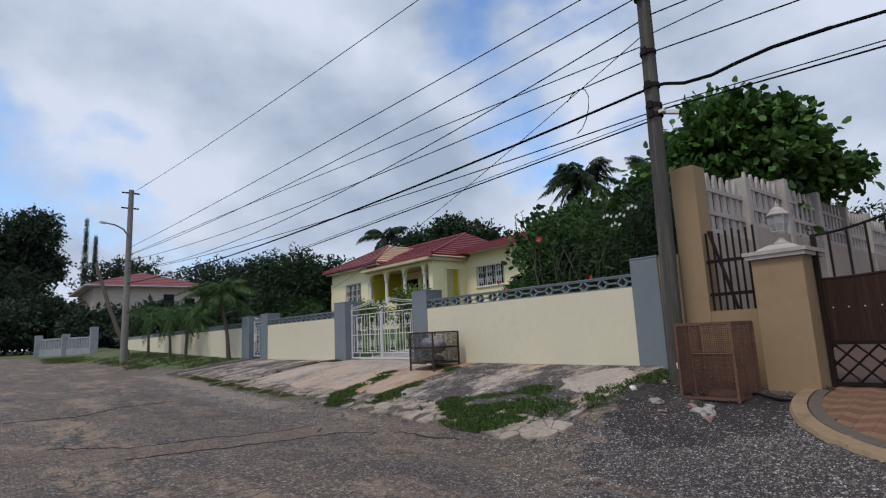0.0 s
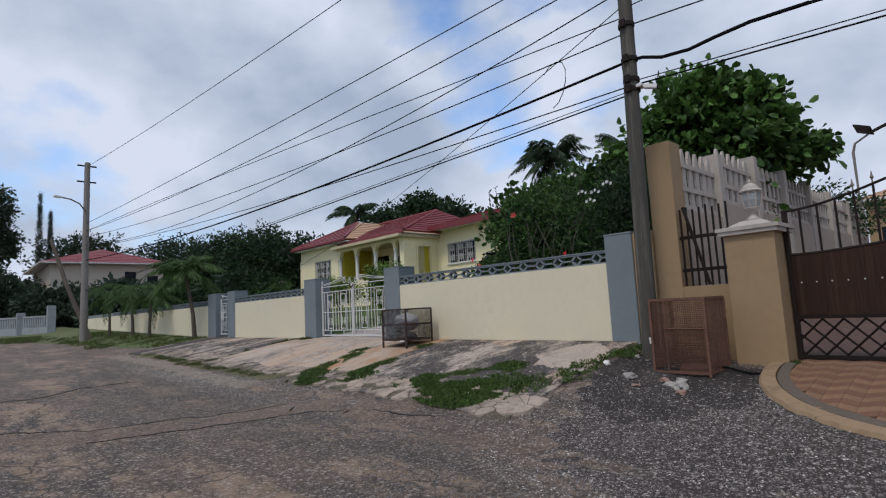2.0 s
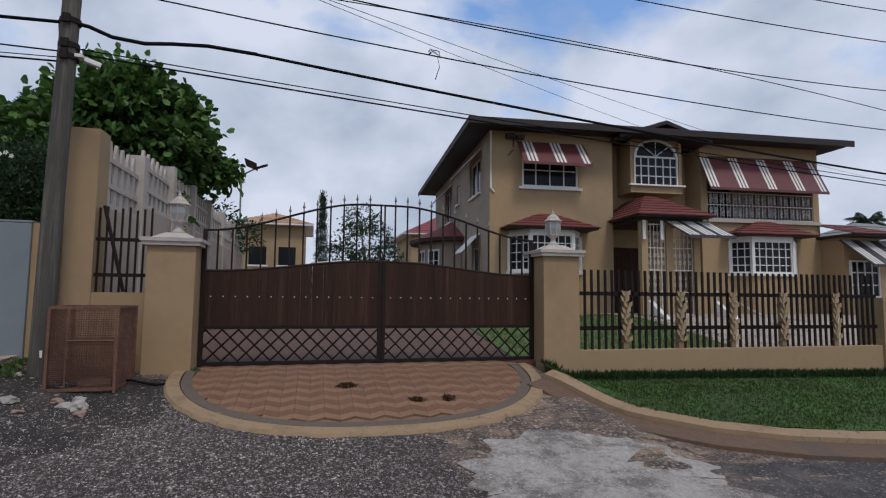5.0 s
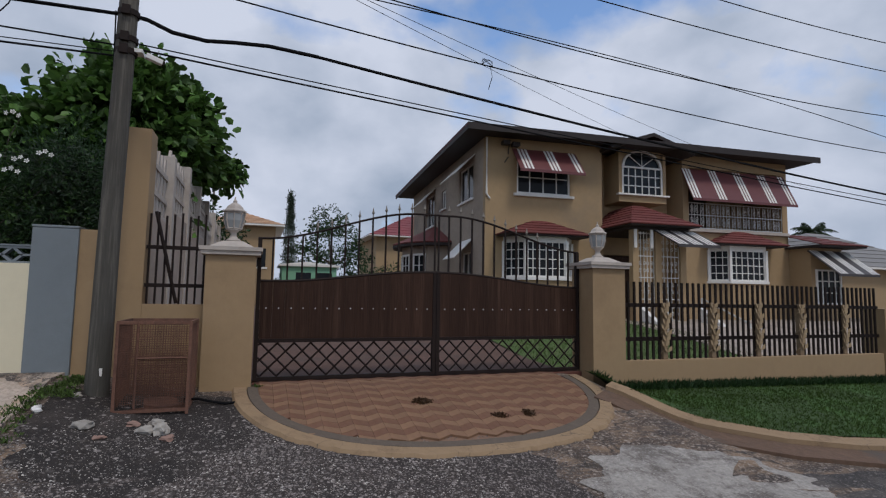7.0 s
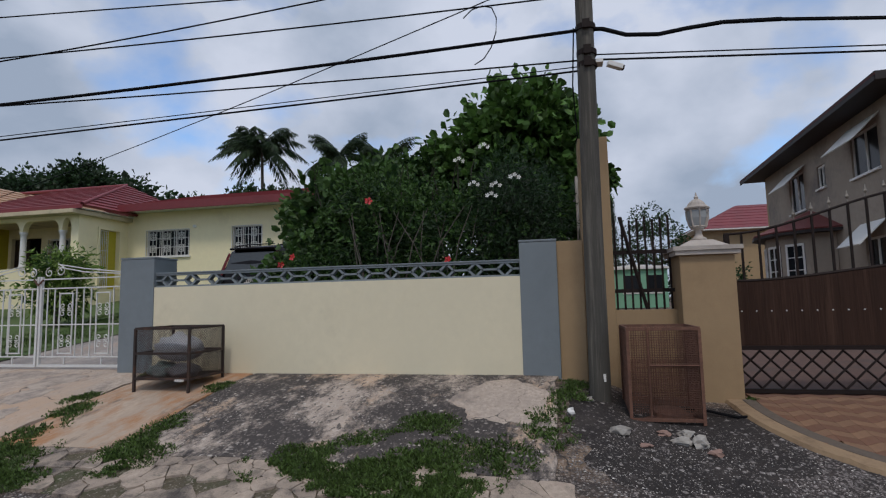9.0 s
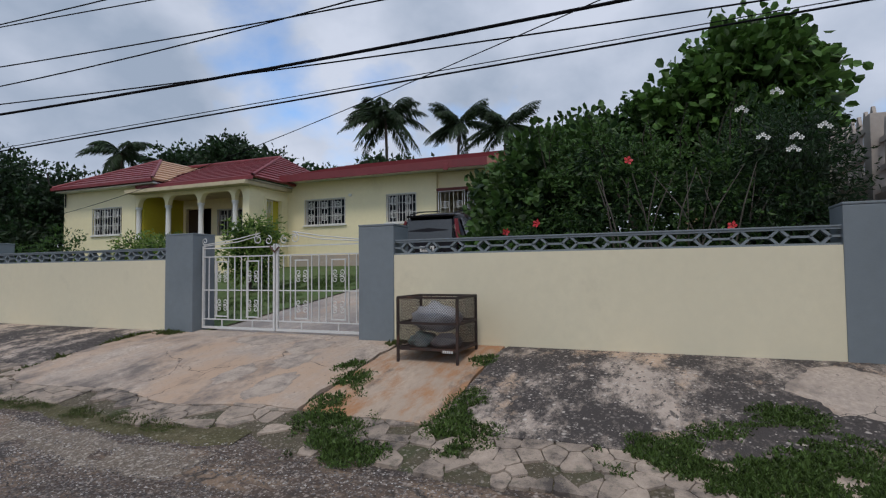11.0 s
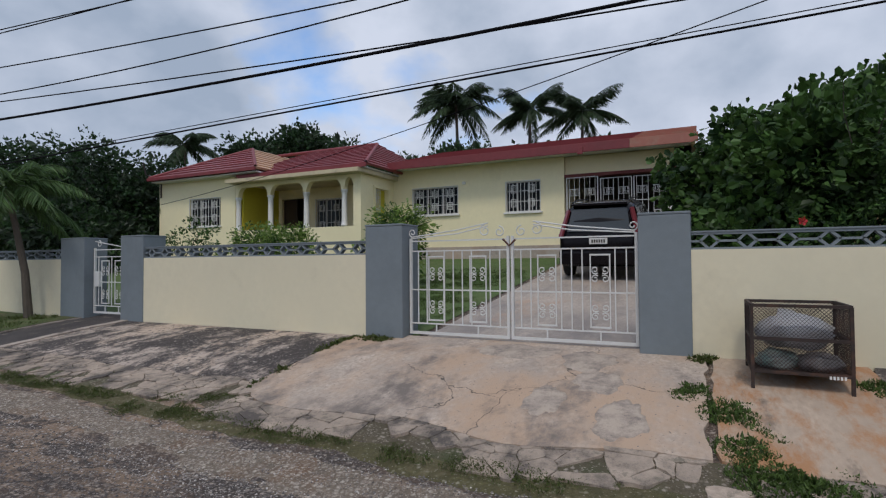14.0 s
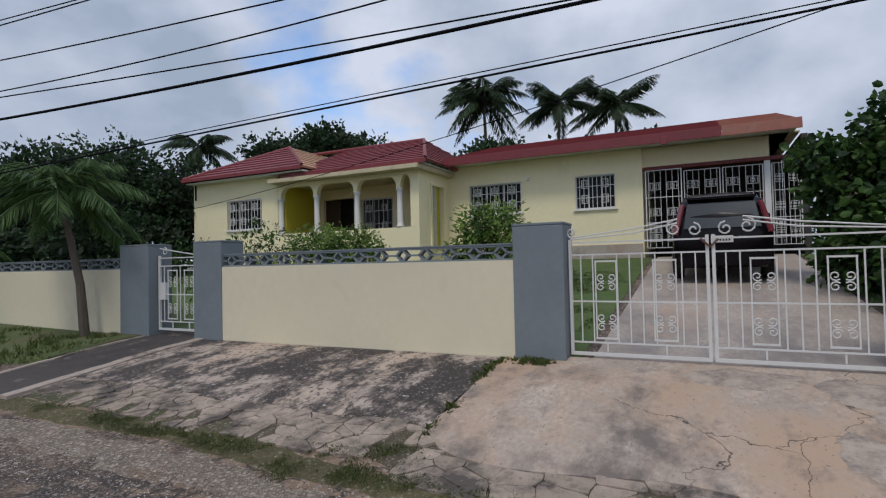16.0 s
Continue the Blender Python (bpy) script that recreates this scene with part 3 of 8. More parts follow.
# carport grilles: scrollwork bays, one of them a gate standing ajar
def carport_bay(y0, y1, name="carport_grille", label="white scrollwork carport grille", x=HX + 0.1, skew=0.0):
    g = B()
    lo, hi, r = 2.28, 4.44 + skew, 0.007
    for z in (lo, lo + 0.72, lo + 1.44, hi):
        box(g, x - 0.010, x + 0.010, y0, y1, z - 0.010, z + 0.010)
    for y in (y0, y1):
        box(g, x - 0.012, x + 0.012, y - 0.014, y + 0.014, lo, hi)
    for k in range(2):
        yc = y0 + (y1 - y0) * (k + 0.5) / 2
        half = (y1 - y0) * 0.17
        for y in (yc - half, yc, yc + half):
            box(g, x - r, x + r, y - r, y + r, lo, hi)
        for z in (lo + 0.28, lo + 0.54, lo + 1.02, lo + 1.76):
            for sg in (-1, 1):
                box(g, x - r, x + r, yc - half, yc + half, z + sg * 0.10 - r, z + sg * 0.10 + r)
                four_scrolls(g, (x - 0.008, yc + sg * half / 2, z), half, 0.19, ((0, 1, 0), (0, 0, 1)), 0.007)
    part(name, g, WHITE_STEEL, house, label)


carport_bay(10.95, 11.85)
carport_bay(9.93, 10.88)
carport_bay(9.08, 9.72)
carport_bay(11.92, 12.86, "carport_gate", "white scrollwork carport gate standing ajar", HX - 0.03, 0.06)

# roofs
EZ = 5.32
roof_l = part("roof", slab(B(), ((15.65, 29.05, EZ - 0.1), (15.6, 23.35, EZ - 0.1), (27, 23.35, EZ - 0.1), (27, 29.05, EZ - 0.1)), 0.05), WHITE, house)
AP = (18.5, 26.45, 6.84)
roof_facet(roof_l, (15.55, 29.08, EZ), (15.5, 23.3, EZ), AP, AP, 9, RED_ROOF)
roof_facet(roof_l, (15.5, 23.3, EZ), (24, 23.3, EZ), (24, 26.45, 6.84), AP, 9, TAN_ROOF)
roof_facet(roof_l, (27, 29.08, EZ), (15.55, 29.08, EZ), AP, (27, 26.45, 6.84), 9, RED_ROOF)
part("fascia", box(B(), 15.47, 15.51, 23.3, 29.10, EZ - 0.09, EZ + 0.02), RED_ROOF, roof_l)
part("fascia", box(B(), 15.53, 17.5, 29.09, 29.12, EZ - 0.09, EZ + 0.02), RED_ROOF, roof_l)
roof_m = part("roof", slab(B(), ((15.9, 24.9, 5.06), (15.9, 18.95, 5.06), (26, 18.95, 5.06), (26, 24.9, 5.06)), 0.04), WHITE, house)
MR = ((20.0, 21.06, 6.8), (20.0, 26.45, 6.8))
roof_facet(roof_m, (15.75, 24.5, 5.12), (15.75, 18.8, 5.12), MR[0], (20.0, 24.5, 6.8), 12, RED_ROOF)
roof_facet(roof_m, (15.75, 18.8, 5.12), (24.25, 18.8, 5.12), MR[0], MR[0], 12, RED_ROOF)
part("fascia", box(B(), 15.72, 15.76, 18.78, 24.4, 5.01, 5.14), RED_ROOF, roof_m)
roof_r = part("roof", slab(B(), ((17.55, 18.9, 5.25), (17.55, 9.2, 5.25), (26, 9.2, 5.25), (26, 18.9, 5.25)), 0.04), WHITE, house)
roof_facet(roof_r, (17.45, 19.0, 5.36), (17.45, 10.9, 5.36), (22.2, 10.9, 6.65), (22.2, 19.0, 6.65), 12, RED_ROOF)
FADED_RED = mat("faded_red_roof", (0.36, 0.14, 0.10), 0.7, 0.12, 6, 0.1, 40, stain=(0.3, 0.2, 0.14), stain_scale=1.5)
roof_facet(roof_r, (17.45, 10.9, 5.36), (17.45, 9.16, 5.36), (22.2, 9.16, 6.65), (22.2, 10.9, 6.65), 12, FADED_RED)
part("fascia", soft_box(17.4, 17.45, 10.9, 19.0, 5.14, 5.41, 0.012), RED_ROOF, roof_r)
part("fascia", soft_box(17.4, 17.45, 9.12, 10.895, 5.14, 5.41, 0.012), FADED_RED, roof_r)
part("gable_end", prism(B(), [(17.5, 5.2), (22.2, 6.5), (26, 5.2)], "y", 9.2, 9.3), HOUSE_CREAM, roof_r)
# ridge caps
bm = tube(B(), [MR[0], MR[1]], 0.07, 8)
tube(bm, [(15.75, 18.8, 5.16), MR[0]], 0.06, 8)
part("ridge_cap", bm, RED_ROOF, roof_m, "", True)
bm = tube(B(), [(15.5, 23.3, EZ + 0.04), AP], 0.06, 8)
tube(bm, [(15.55, 29.08, EZ + 0.04), AP], 0.06, 8)
part("ridge_cap", bm, RED_ROOF, roof_l, "", True)
# wall pipe and weatherhead at the corner
bm = tube(B(), [(16.0, 28.95, 4.6), (16.0, 28.95, 5.3), (15.7, 28.95, 5.36), (15.5, 29.2, 5.5), (15.45, 29.3, 6.0)], 0.03, 6)
part("service_pipe", bm, DARK_EAVE, house, "dark service conduit at the eave")
part("gutter_joint", soft_box(17.36, 17.41, 12.22, 12.38, 5.08, 5.30, 0.02), RED_ROOF, roof_r, "red gutter joint")
part("wall_lamp", soft_box(18.05, 18.139, 16.32, 16.42, 4.55, 4.65, 0.02), WHITE, house, "small white wall lamp")


# ---- white double gate and foot gate ----
def gate_leaf(parent, y0, y1, motif_at, x=8.0, z0=0.88, z1=2.06, crest=0.0):
    """A tubular steel leaf with bars and scrollwork boxes."""
    s = 0.019
    fr = B()
    box(fr, x - s, x + s, y0, y0 + 0.034, z0, z1 + 0.16)
    box(fr, x - s, x + s, y1 - 0.034, y1, z0, z1 + 0.16)
    box(fr, x - s, x + s, y0 + 0.034, y1 - 0.034, z0, z0 + 0.036)
    leaf = part("gate_leaf", fr, WHITE_STEEL, parent, "white tubular steel gate leaf")
    rails = B()
    for z in (z0 + 0.15, z0 + 0.62, z1 - 0.02, z1 + 0.12):
        box(rails, x - 0.010, x + 0.010, y0 + 0.034, y1 - 0.034, z - 0.009, z + 0.009)
    part("rail", rails, WHITE_STEEL, leaf)
    w = y1 - y0
    n = max(5, round(w / 0.135))
    for i in range(1, n):
        y = y0 + w * i / n
        if any(abs(y - y0 - w * m) < 0.085 for m in motif_at):
            continue
        part("bar", box(B(), x - 0.007, x + 0.007, y - 0.007, y + 0.007, z0 + 0.15, z1 - 0.02), WHITE_STEEL, leaf)
    for m in motif_at:
        yc = y0 + w * m
        bx = B()
        for sg in (-1, 1):
            box(bx, x - 0.008, x + 0.008, yc + sg * 0.115 - 0.007, yc + sg * 0.115 + 0.007, z0 + 0.2, z1 - 0.1)
        box(bx, x - 0.01, x + 0.01, yc - 0.124, yc + 0.124, z0 + 0.19, z0 + 0.21)
        box(bx, x - 0.01, x + 0.01, yc - 0.124, yc + 0.124, z1 - 0.11, z1 - 0.09)
        box(bx, x - 0.008, x + 0.008, yc - 0.008, yc + 0.008, z0 + 0.045, z0 + 0.15)
        part("scroll_box", bx, WHITE_STEEL, leaf)
        for zc in (z0 + 0.38, z0 + 0.84):
            sc = B()
            four_scrolls(sc, (x, yc, zc), 0.22, 0.215, ((0, 1, 0), (0, 0, 1)), 0.0075)
            part("scrollwork", sc, WHITE_STEEL, leaf)
    return leaf


dg = thing("driveway_gate", "white steel double driveway gate with scrollwork, closed", "gate", at=(8.0, 11.35, 0.85))
leaf_a = gate_leaf(dg, 11.37, 12.85, (0.3, 0.72))
leaf_b = gate_leaf(dg, 9.79, 11.345, (0.28, 0.7))
for leaf, yo, ym in ((leaf_a, 12.83, 11.42), (leaf_b, 9.82, 11.3)):
    cr = B()
    sg = 1 if yo > ym else -1
    tube(cr, [(8.0, yo, 2.22), (8.0, yo + (ym - yo) * 0.5, 2.27), (8.0, ym + sg * 0.25, 2.36)], 0.009, 5)
    tube(cr, [(8.0, yo, 2.24), (8.0, yo + (ym - yo) * 0.5, 2.32), (8.0, ym + sg * 0.25, 2.40)], 0.009, 5)
    scroll(cr, (8.0, ym + sg * 0.29, 2.30), 0.085, math.pi / 2, ((0, 1, 0), (0, 0, 1)), 0.009, -sg)
    scroll(cr, (8.0, ym + sg * 0.09, 2.28), 0.075, math.pi / 2, ((0, 1, 0), (0, 0, 1)), 0.009, sg)
    scroll(cr, (8.0, yo - sg * 0.02, 2.30), 0.06, -math.pi / 2, ((0, 1, 0), (0, 0, 1)), 0.009, sg)
    part("crest", cr, WHITE_STEEL, leaf)
ch = tube(B(), [(7.97, 11.28, 2.17), (7.96, 11.36, 2.09), (7.97, 11.45, 2.18)], 0.014, 6)
part("lock_chain", ch, RUST, dg, "rusty lock chain")

fg = thing("foot_gate", "narrow white steel foot gate with scrollwork", "gate", at=(8.0, 19.55, 0.88))
gl = gate_leaf(fg, 19.01, 20.1, (0.3, 0.68), z0=0.92, z1=2.06)
part("lock_plate", soft_box(7.965, 8.035, 19.9, 20.05, 1.45, 1.75, 0.01), WHITE_STEEL, gl, "white lock plate")
cr = B()
tube(cr, [(8.0, 20.08, 2.35), (8.0, 19.6, 2.28), (8.0, 19.02, 2.2)], 0.009, 5)
scroll(cr, (8.0, 19.95, 2.3), 0.07, math.pi / 2, ((0, 1, 0), (0, 0, 1)), 0.009, 1)
part("crest", cr, WHITE_STEEL, gl)

# ---- tan street front ----
tan_wall = thing("wall_tan", "tan rendered street wall with iron grille opening", "wall", kind="structure")
part("wall_panel", soft_box(FX + 0.02, FX + 0.2, 3.42, 3.719, 0.3, 2.40, 0.008), TAN, tan_wall)
part("wall_panel", box(B(), FX + 0.07, FX + 0.25, 2.4, 3.07, 0.3, 1.57), TAN, tan_wall)
part("end_pier", soft_box(FX + 0.06, FX + 0.42, 3.071, 3.418, 0.3, 3.64, 0.012), TAN, tan_wall)
part("wall_panel", soft_box(7.70, 7.88, -9.2, -3.44, -0.2, 0.78, 0.012), TAN, tan_wall)
gr = thing("iron_grille", "rusty dark iron bar grille with a loose leaning bar", "grille", at=(7.95, 2.7, 1.57))
for i in range(8):
    y = 2.44 + 0.6 * i / 7
    part("bar", box(B(), 7.94, 7.962, y - 0.011, y + 0.011, 1.572, 2.66 - 0.02 * (i % 3)), BLACK_IRON, gr)
for z in (1.79, 2.24):
    part("rail", box(B(), 7.93, 7.97, 2.41, 3.068, z - 0.022, z + 0.022), BLACK_IRON, gr)
part("loose_bar", rod(B(), (7.91, 2.98, 2.66), (7.92, 2.72, 1.58), 0.022, 0.022, 6), BLACK_IRON, gr)

# boundary wall between the two plots, with white picket panels
side = thing("wall_side", "weathered pinkish boundary wall topped with white picket panels", "wall", kind="structure")
SY0, SY1 = 3.10, 3.30
SIDE_RENDER = mat("weathered_pinkish_render", (0.40, 0.32, 0.26), 0.9, 0.08, 8, 0.15, 45, stain=(0.22, 0.175, 0.145), stain_scale=0.9, stain_lo=0.48, stain_hi=0.75)
TOPS = [(8.25, 9.75), (9.95, 11.6), (11.8, 13.5), (13.7, 15.5), (15.7, 17.6), (17.8, 19.8), (20.0, 22.2)]


def side_top(x):
    return 3.62 if x < 9 else 3.87


for k, (a, b) in enumerate(TOPS):
    base = side_top(a) - 0.92
    part("wall_panel", box(B(), a, b, SY0, SY1, 0.3, base), SIDE_RENDER, side)
    pan = B()
    for z in (base + 0.02, base + 0.30, base + 0.66):
        box(pan, a, b, SY0 + 0.06, SY0 + 0.13, z, z + 0.07)
    panel = part("picket_panel", pan, WEATHERED_WHITE, side)
    n = round((b - a) / 0.27)
    for i in range(n):
        x0 = a + (b - a) * (i + 0.08) / n
        x1 = a + (b - a) * (i + 0.56) / n
        xm = (x0 + x1) / 2
        t = base + 0.84
        part("picket", prism(B(), [(x0, base + 0.0), (x1, base + 0.0), (x1, t), (xm + 0.02, t + 0.12), (xm - 0.02, t + 0.12), (x0, t)], "y", SY0 + 0.075, SY0 + 0.115), WEATHERED_WHITE, panel)
    part("post", soft_box(b + 0.002, b + 0.198, SY0 - 0.02, SY1 + 0.02, 0.3, side_top(a) + 0.14, 0.012), WEATHERED_WHITE, side)

# ---- gate piers, lanterns ----
def gate_pier(y0, y1, label):
    p = thing("gate_pier", label, "pillar", "tan gate piers", kind="structure")
    part("shaft", soft_box(7.64, 8.2, y0, y1, 0.1, 2.16, 0.012), TAN, p)
    bm = B()
    for dz, dd in ((2.162, 0.05), (2.21, 0.07)):
        box(bm, 7.64 - dd, 8.2 + dd, y0 - dd, y1 + dd, dz, dz + 0.046)
    c = [(7.66, y0 + 0.02), (8.18, y0 + 0.02), (8.18, y1 - 0.02), (7.66, y1 - 0.02)]
    xm, ym = 7.92, (y0 + y1) / 2
    lo = [bm.verts.new((x, y, 2.257)) for x, y in c]
    hi = [bm.verts.new((xm + (x - xm) * 0.45, ym + (y - ym) * 0.45, 2.34)) for x, y in c]
    for i in range(4):
        bm.faces.new((lo[i], lo[(i + 1) % 4], hi[(i + 1) % 4], hi[i]))
    bm.faces.new(hi)
    part("cap", bm, WEATHERED_WHITE, p, "white moulded concrete cap")
    lan = thing("pier_lantern", "white metal lantern with glass panes on a gate pier", "lantern", "pier lanterns", at=(xm, ym, 2.34))
    part("stem", lathe(B(), [(0.085, 2.34), (0.085, 2.365), (0.05, 2.385), (0.036, 2.42), (0.038, 2.45), (0.065, 2.475), (0.085, 2.49)], 12, (xm, ym, 0)), WEATHERED_WHITE, lan, "", True)
    part("glass", lathe(B(), [(0.082, 2.492), (0.112, 2.60), (0.116, 2.68), (0.112, 2.70)], 8, (xm, ym, 0)), LANTERN_GLASS, lan, "pale glass panes")
    ribs = B()
    for k in range(8):
        a = 2 * math.pi * k / 8
        tube(ribs, [(xm + r * math.cos(a), ym + r * math.sin(a), z) for r, z in ((0.086, 2.492), (0.116, 2.60), (0.120, 2.68), (0.116, 2.705))], 0.010, 4)
        b_ = 2 * math.pi * (k + 1) / 8
        for r, z in ((0.086, 2.50), (0.118, 2.695)):
            rod(ribs, (xm + r * math.cos(a), ym + r * math.sin(a), z), (xm + r * math.cos(b_), ym + r * math.sin(b_), z), 0.009, 0.009, 4)
    part("lantern_cage", ribs, WEATHERED_WHITE, lan)
    part("hood", lathe(B(), [(0.138, 2.705), (0.142, 2.72), (0.105, 2.745), (0.085, 2.78), (0.05, 2.81), (0.022, 2.825), (0.026, 2.845), (0.012, 2.86), (0.005, 2.90)], 8, (xm, ym, 0)), WEATHERED_WHITE, lan)


LANTERN_GLASS = glass_mat("hazy_lantern_glass", (0.30, 0.31, 0.31))
gate_pier(1.84, 2.40, "tan rendered gate pier with white cap")
gate_pier(-3.43, -2.86, "tan rendered gate pier with white cap")
solid("gate_pillar", soft_box(7.66, 8.1, -9.66, -9.202, -0.3, 1.6, 0.012), TAN, "tan rendered fence pillar", "pillar", "structure")

# ---- brown driveway gate ----
big = thing("estate_gate", "dark brown timber and iron driveway gate with arched top", "gate", at=(8.02, -0.5, 0.6))
YA, YB, YC = 1.83, -2.85, -0.55


def bell(y):
    return smooth_step(1.0, 0.12, abs(y - YC) / 2.34)


def panel_top(y):
    return 1.87 + 0.17 * bell(y) - 0.02 * math.sin(math.pi * min(1, abs(y - YC) / 2.34))


def arch_top(y):
    return 2.41 + 0.44 * bell(y)


for y0, y1 in ((YC + 0.003, YA), (YB, YC - 0.003)):
    fr = B()
    for yy, outer in ((y0 + 0.025, y0 == YB), (y1 - 0.025, y1 == YA)):
        box(fr, 7.985, 8.045, yy - 0.025, yy + 0.025, 0.63, arch_top(yy) if outer else panel_top(yy))
        if not outer:
            box(fr, 8.004, 8.026, yy - 0.011, yy + 0.011, panel_top(yy), arch_top(yy))
    for z in (0.63, 1.10):
        box(fr, 7.985, 8.045, y0 + 0.05, y1 - 0.05, z, z + 0.045)
    leaf = part("gate_leaf", fr, BLACK_IRON, big, "dark iron gate leaf frame")
    n = 16
    for curve, r in ((panel_top, 0.022), (arch_top, 0.016)):
        part("curved_rail", tube(B(), [(8.015, y0 + (y1 - y0) * i / n, curve(y0 + (y1 - y0) * i / n)) for i in range(n + 1)], r, 6), BLACK_IRON, leaf)
    w, k = y1 - y0, 15
    for i in range(k):
        a, b = y0 + 0.05 + (w - 0.1) * i / k + 0.0008, y0 + 0.05 + (w - 0.1) * (i + 1) / k - 0.0008
        part("plank", prism(B(), [(a, 1.146), (b, 1.146), (b, panel_top(b)), (a, panel_top(a))], "x", 8.0, 8.03 + 0.002 * (i % 2)), DARK_WOOD, leaf)
        ym = (a + b) / 2
        part("stud", lathe(B(), [(0.009, 0), (0.009, 0.004), (0.005, 0.008)], 6), WHITE_STEEL, leaf).matrix_basis = pose(7.999, ym, 1.53, 0, -90, 0)
    m = 13
    for i in range(1, m):
        y = y0 + w * i / m
        part("bar", box(B(), 8.005, 8.027, y - 0.011, y + 0.011, panel_top(y), arch_top(y)), BLACK_IRON, leaf)
        if bell(y) > 0.25:
            fin = rod(B(), (8.015, y, arch_top(y)), (8.015, y, arch_top(y) + 0.05), 0.008, 0.008, 5)
            lathe(fin, [(0.006, 0.05), (0.022, 0.075), (0.012, 0.10), (0.003, 0.15)], 6, (8.015, y, arch_top(y)))
            part("finial", fin, mat("tarnished_finial", (0.25, 0.22, 0.18), 0.5, 0.2, 20, 0, metal=0.4) if i == 1 else bpy.data.materials["tarnished_finial"], leaf)
    lat = B()
    h0, h1 = 0.676, 1.098
    step = 0.205
    c = y0 + 0.05 - 0.42
    while c < y1 - 0.05:
        for s in (1, -1):
            a = (c, h0) if s > 0 else (c + 0.42, h0)
            b = (c + 0.42, h1) if s > 0 else (c, h1)
            lo, hi = y0 + 0.05, y1 - 0.05
            def clip(p, q):
                t0, t1 = 0.0, 1.0
                d = q[0] - p[0]
                for lim, sg in ((lo, 1), (hi, -1)):
                    f0, f1 = sg * (p[0] - lim), sg * (q[0] - lim)
                    if f0 < 0 and f1 < 0: return None
                    if f0 < 0: t0 = max(t0, f0 / (f0 - f1))
                    if f1 < 0: t1 = min(t1, f0 / (f0 - f1))
                return (p[0] + d * t0, p[1] + (q[1] - p[1]) * t0), (p[0] + d * t1, p[1] + (q[1] - p[1]) * t1)
            pq = clip(a, b)
            if pq and abs(pq[0][0] - pq[1][0]) > 0.02:
                (ya, za), (yb, zb) = pq
                rod(lat, (8.012 + 0.008 * s, ya, za), (8.012 + 0.008 * s, yb, zb), 0.012, 0.012, 4)
        c += step
    part("lattice", lat, BLACK_IRON, leaf, "diagonal iron lattice")
part("threshold", soft_box(7.93, 8.12, YB, YA, 0.5, 0.615, 0.01), mat("reddish_threshold", (0.12, 0.045, 0.03), 0.8, 0.2, 12, 0.2), big)

# ---- iron fence on the dwarf wall ----
fence = thing("iron_fence", "dark iron railing with gold-leafed tan posts on dwarf wall", "fence", at=(7.79, -6, 0.78))
n = 50
BAR = mesh_of("bar", box(B(), -0.015, 0.015, -0.016, 0.016, 0.0, 1.2), BLACK_IRON)
for i in range(n):
    ob = new("bar", BAR)
    ob.parent = fence
    ob.matrix_parent_inverse = Matrix.Translation((-7.79, 6, -0.78))
    ob.location = (7.79, -3.48 - 5.65 * i / (n - 1), 0.781)
for z in (1.1, 1.62):
    part("rail", box(B(), 7.775, 7.805, -9.2, -3.44, z - 0.03, z + 0.03), BLACK_IRON, fence)
POST_TAN = mat("dirty_post_render", (0.23, 0.155, 0.09), 0.85, 0.2, 14, 0.2)
GOLD = mat("gold_leaf_paint", (0.33, 0.23, 0.12), 0.5, 0.25, 20, 0.05)
for y in (-4.26, -5.23, -6.2, -7.19, -8.27):
    post = part("post", soft_box(7.75, 7.83, y - 0.045, y + 0.045, 0.782, 1.66, 0.012), POST_TAN, fence, "tan post wound with golden leaves")
    vine = B()
    tube(vine, [(7.79 + 0.062 * math.cos(a * 0.9), y + 0.062 * math.sin(a * 0.9), 0.80 + a * 0.044) for a in range(20)], 0.008, 5)
    for a in range(2, 20, 2):
        c = Vector((7.735, y + 0.03 * math.sin(a * 2.1), 0.80 + a * 0.043))
        for s in (-1, 1):
            q = [c, c + Vector((-0.022, s * 0.065, 0.035)), c + Vector((-0.012, s * 0.075, 0.11)), c + Vector((0, s * 0.02, 0.075))]
            vs = [vine.verts.new(p) for p in q]
            vine.faces.new(vs)
    part("leaf_vine", vine, GOLD, post)


# ---- two-storey ochre house ----
HM = Matrix.Translation((17.0, -5.17, 0)) @ pose(0, 0, 0, 0, 0, -4)
villa = thing("two_storey_house", "two-storey ochre house with striped awnings and maroon hoods", "house", at=(17.0, -5.17, 0.8))


def hp(name, bm, material, parent=None, label="", smooth=False):
    bm.transform(HM)
    return part(name, bm, material, parent or villa, label, smooth)


def ubox(v0, v1, u0, u1, z0, z1, soft=0.0):
    return soft_box(v0, v1, -u1, -u0, z0, z1, soft) if soft else box(B(), v0, v1, -u1, -u0, z0, z1)


def holes(*hs):
    return [(-u1, -u0, z0, z1) for u0, u1, z0, z1 in hs]


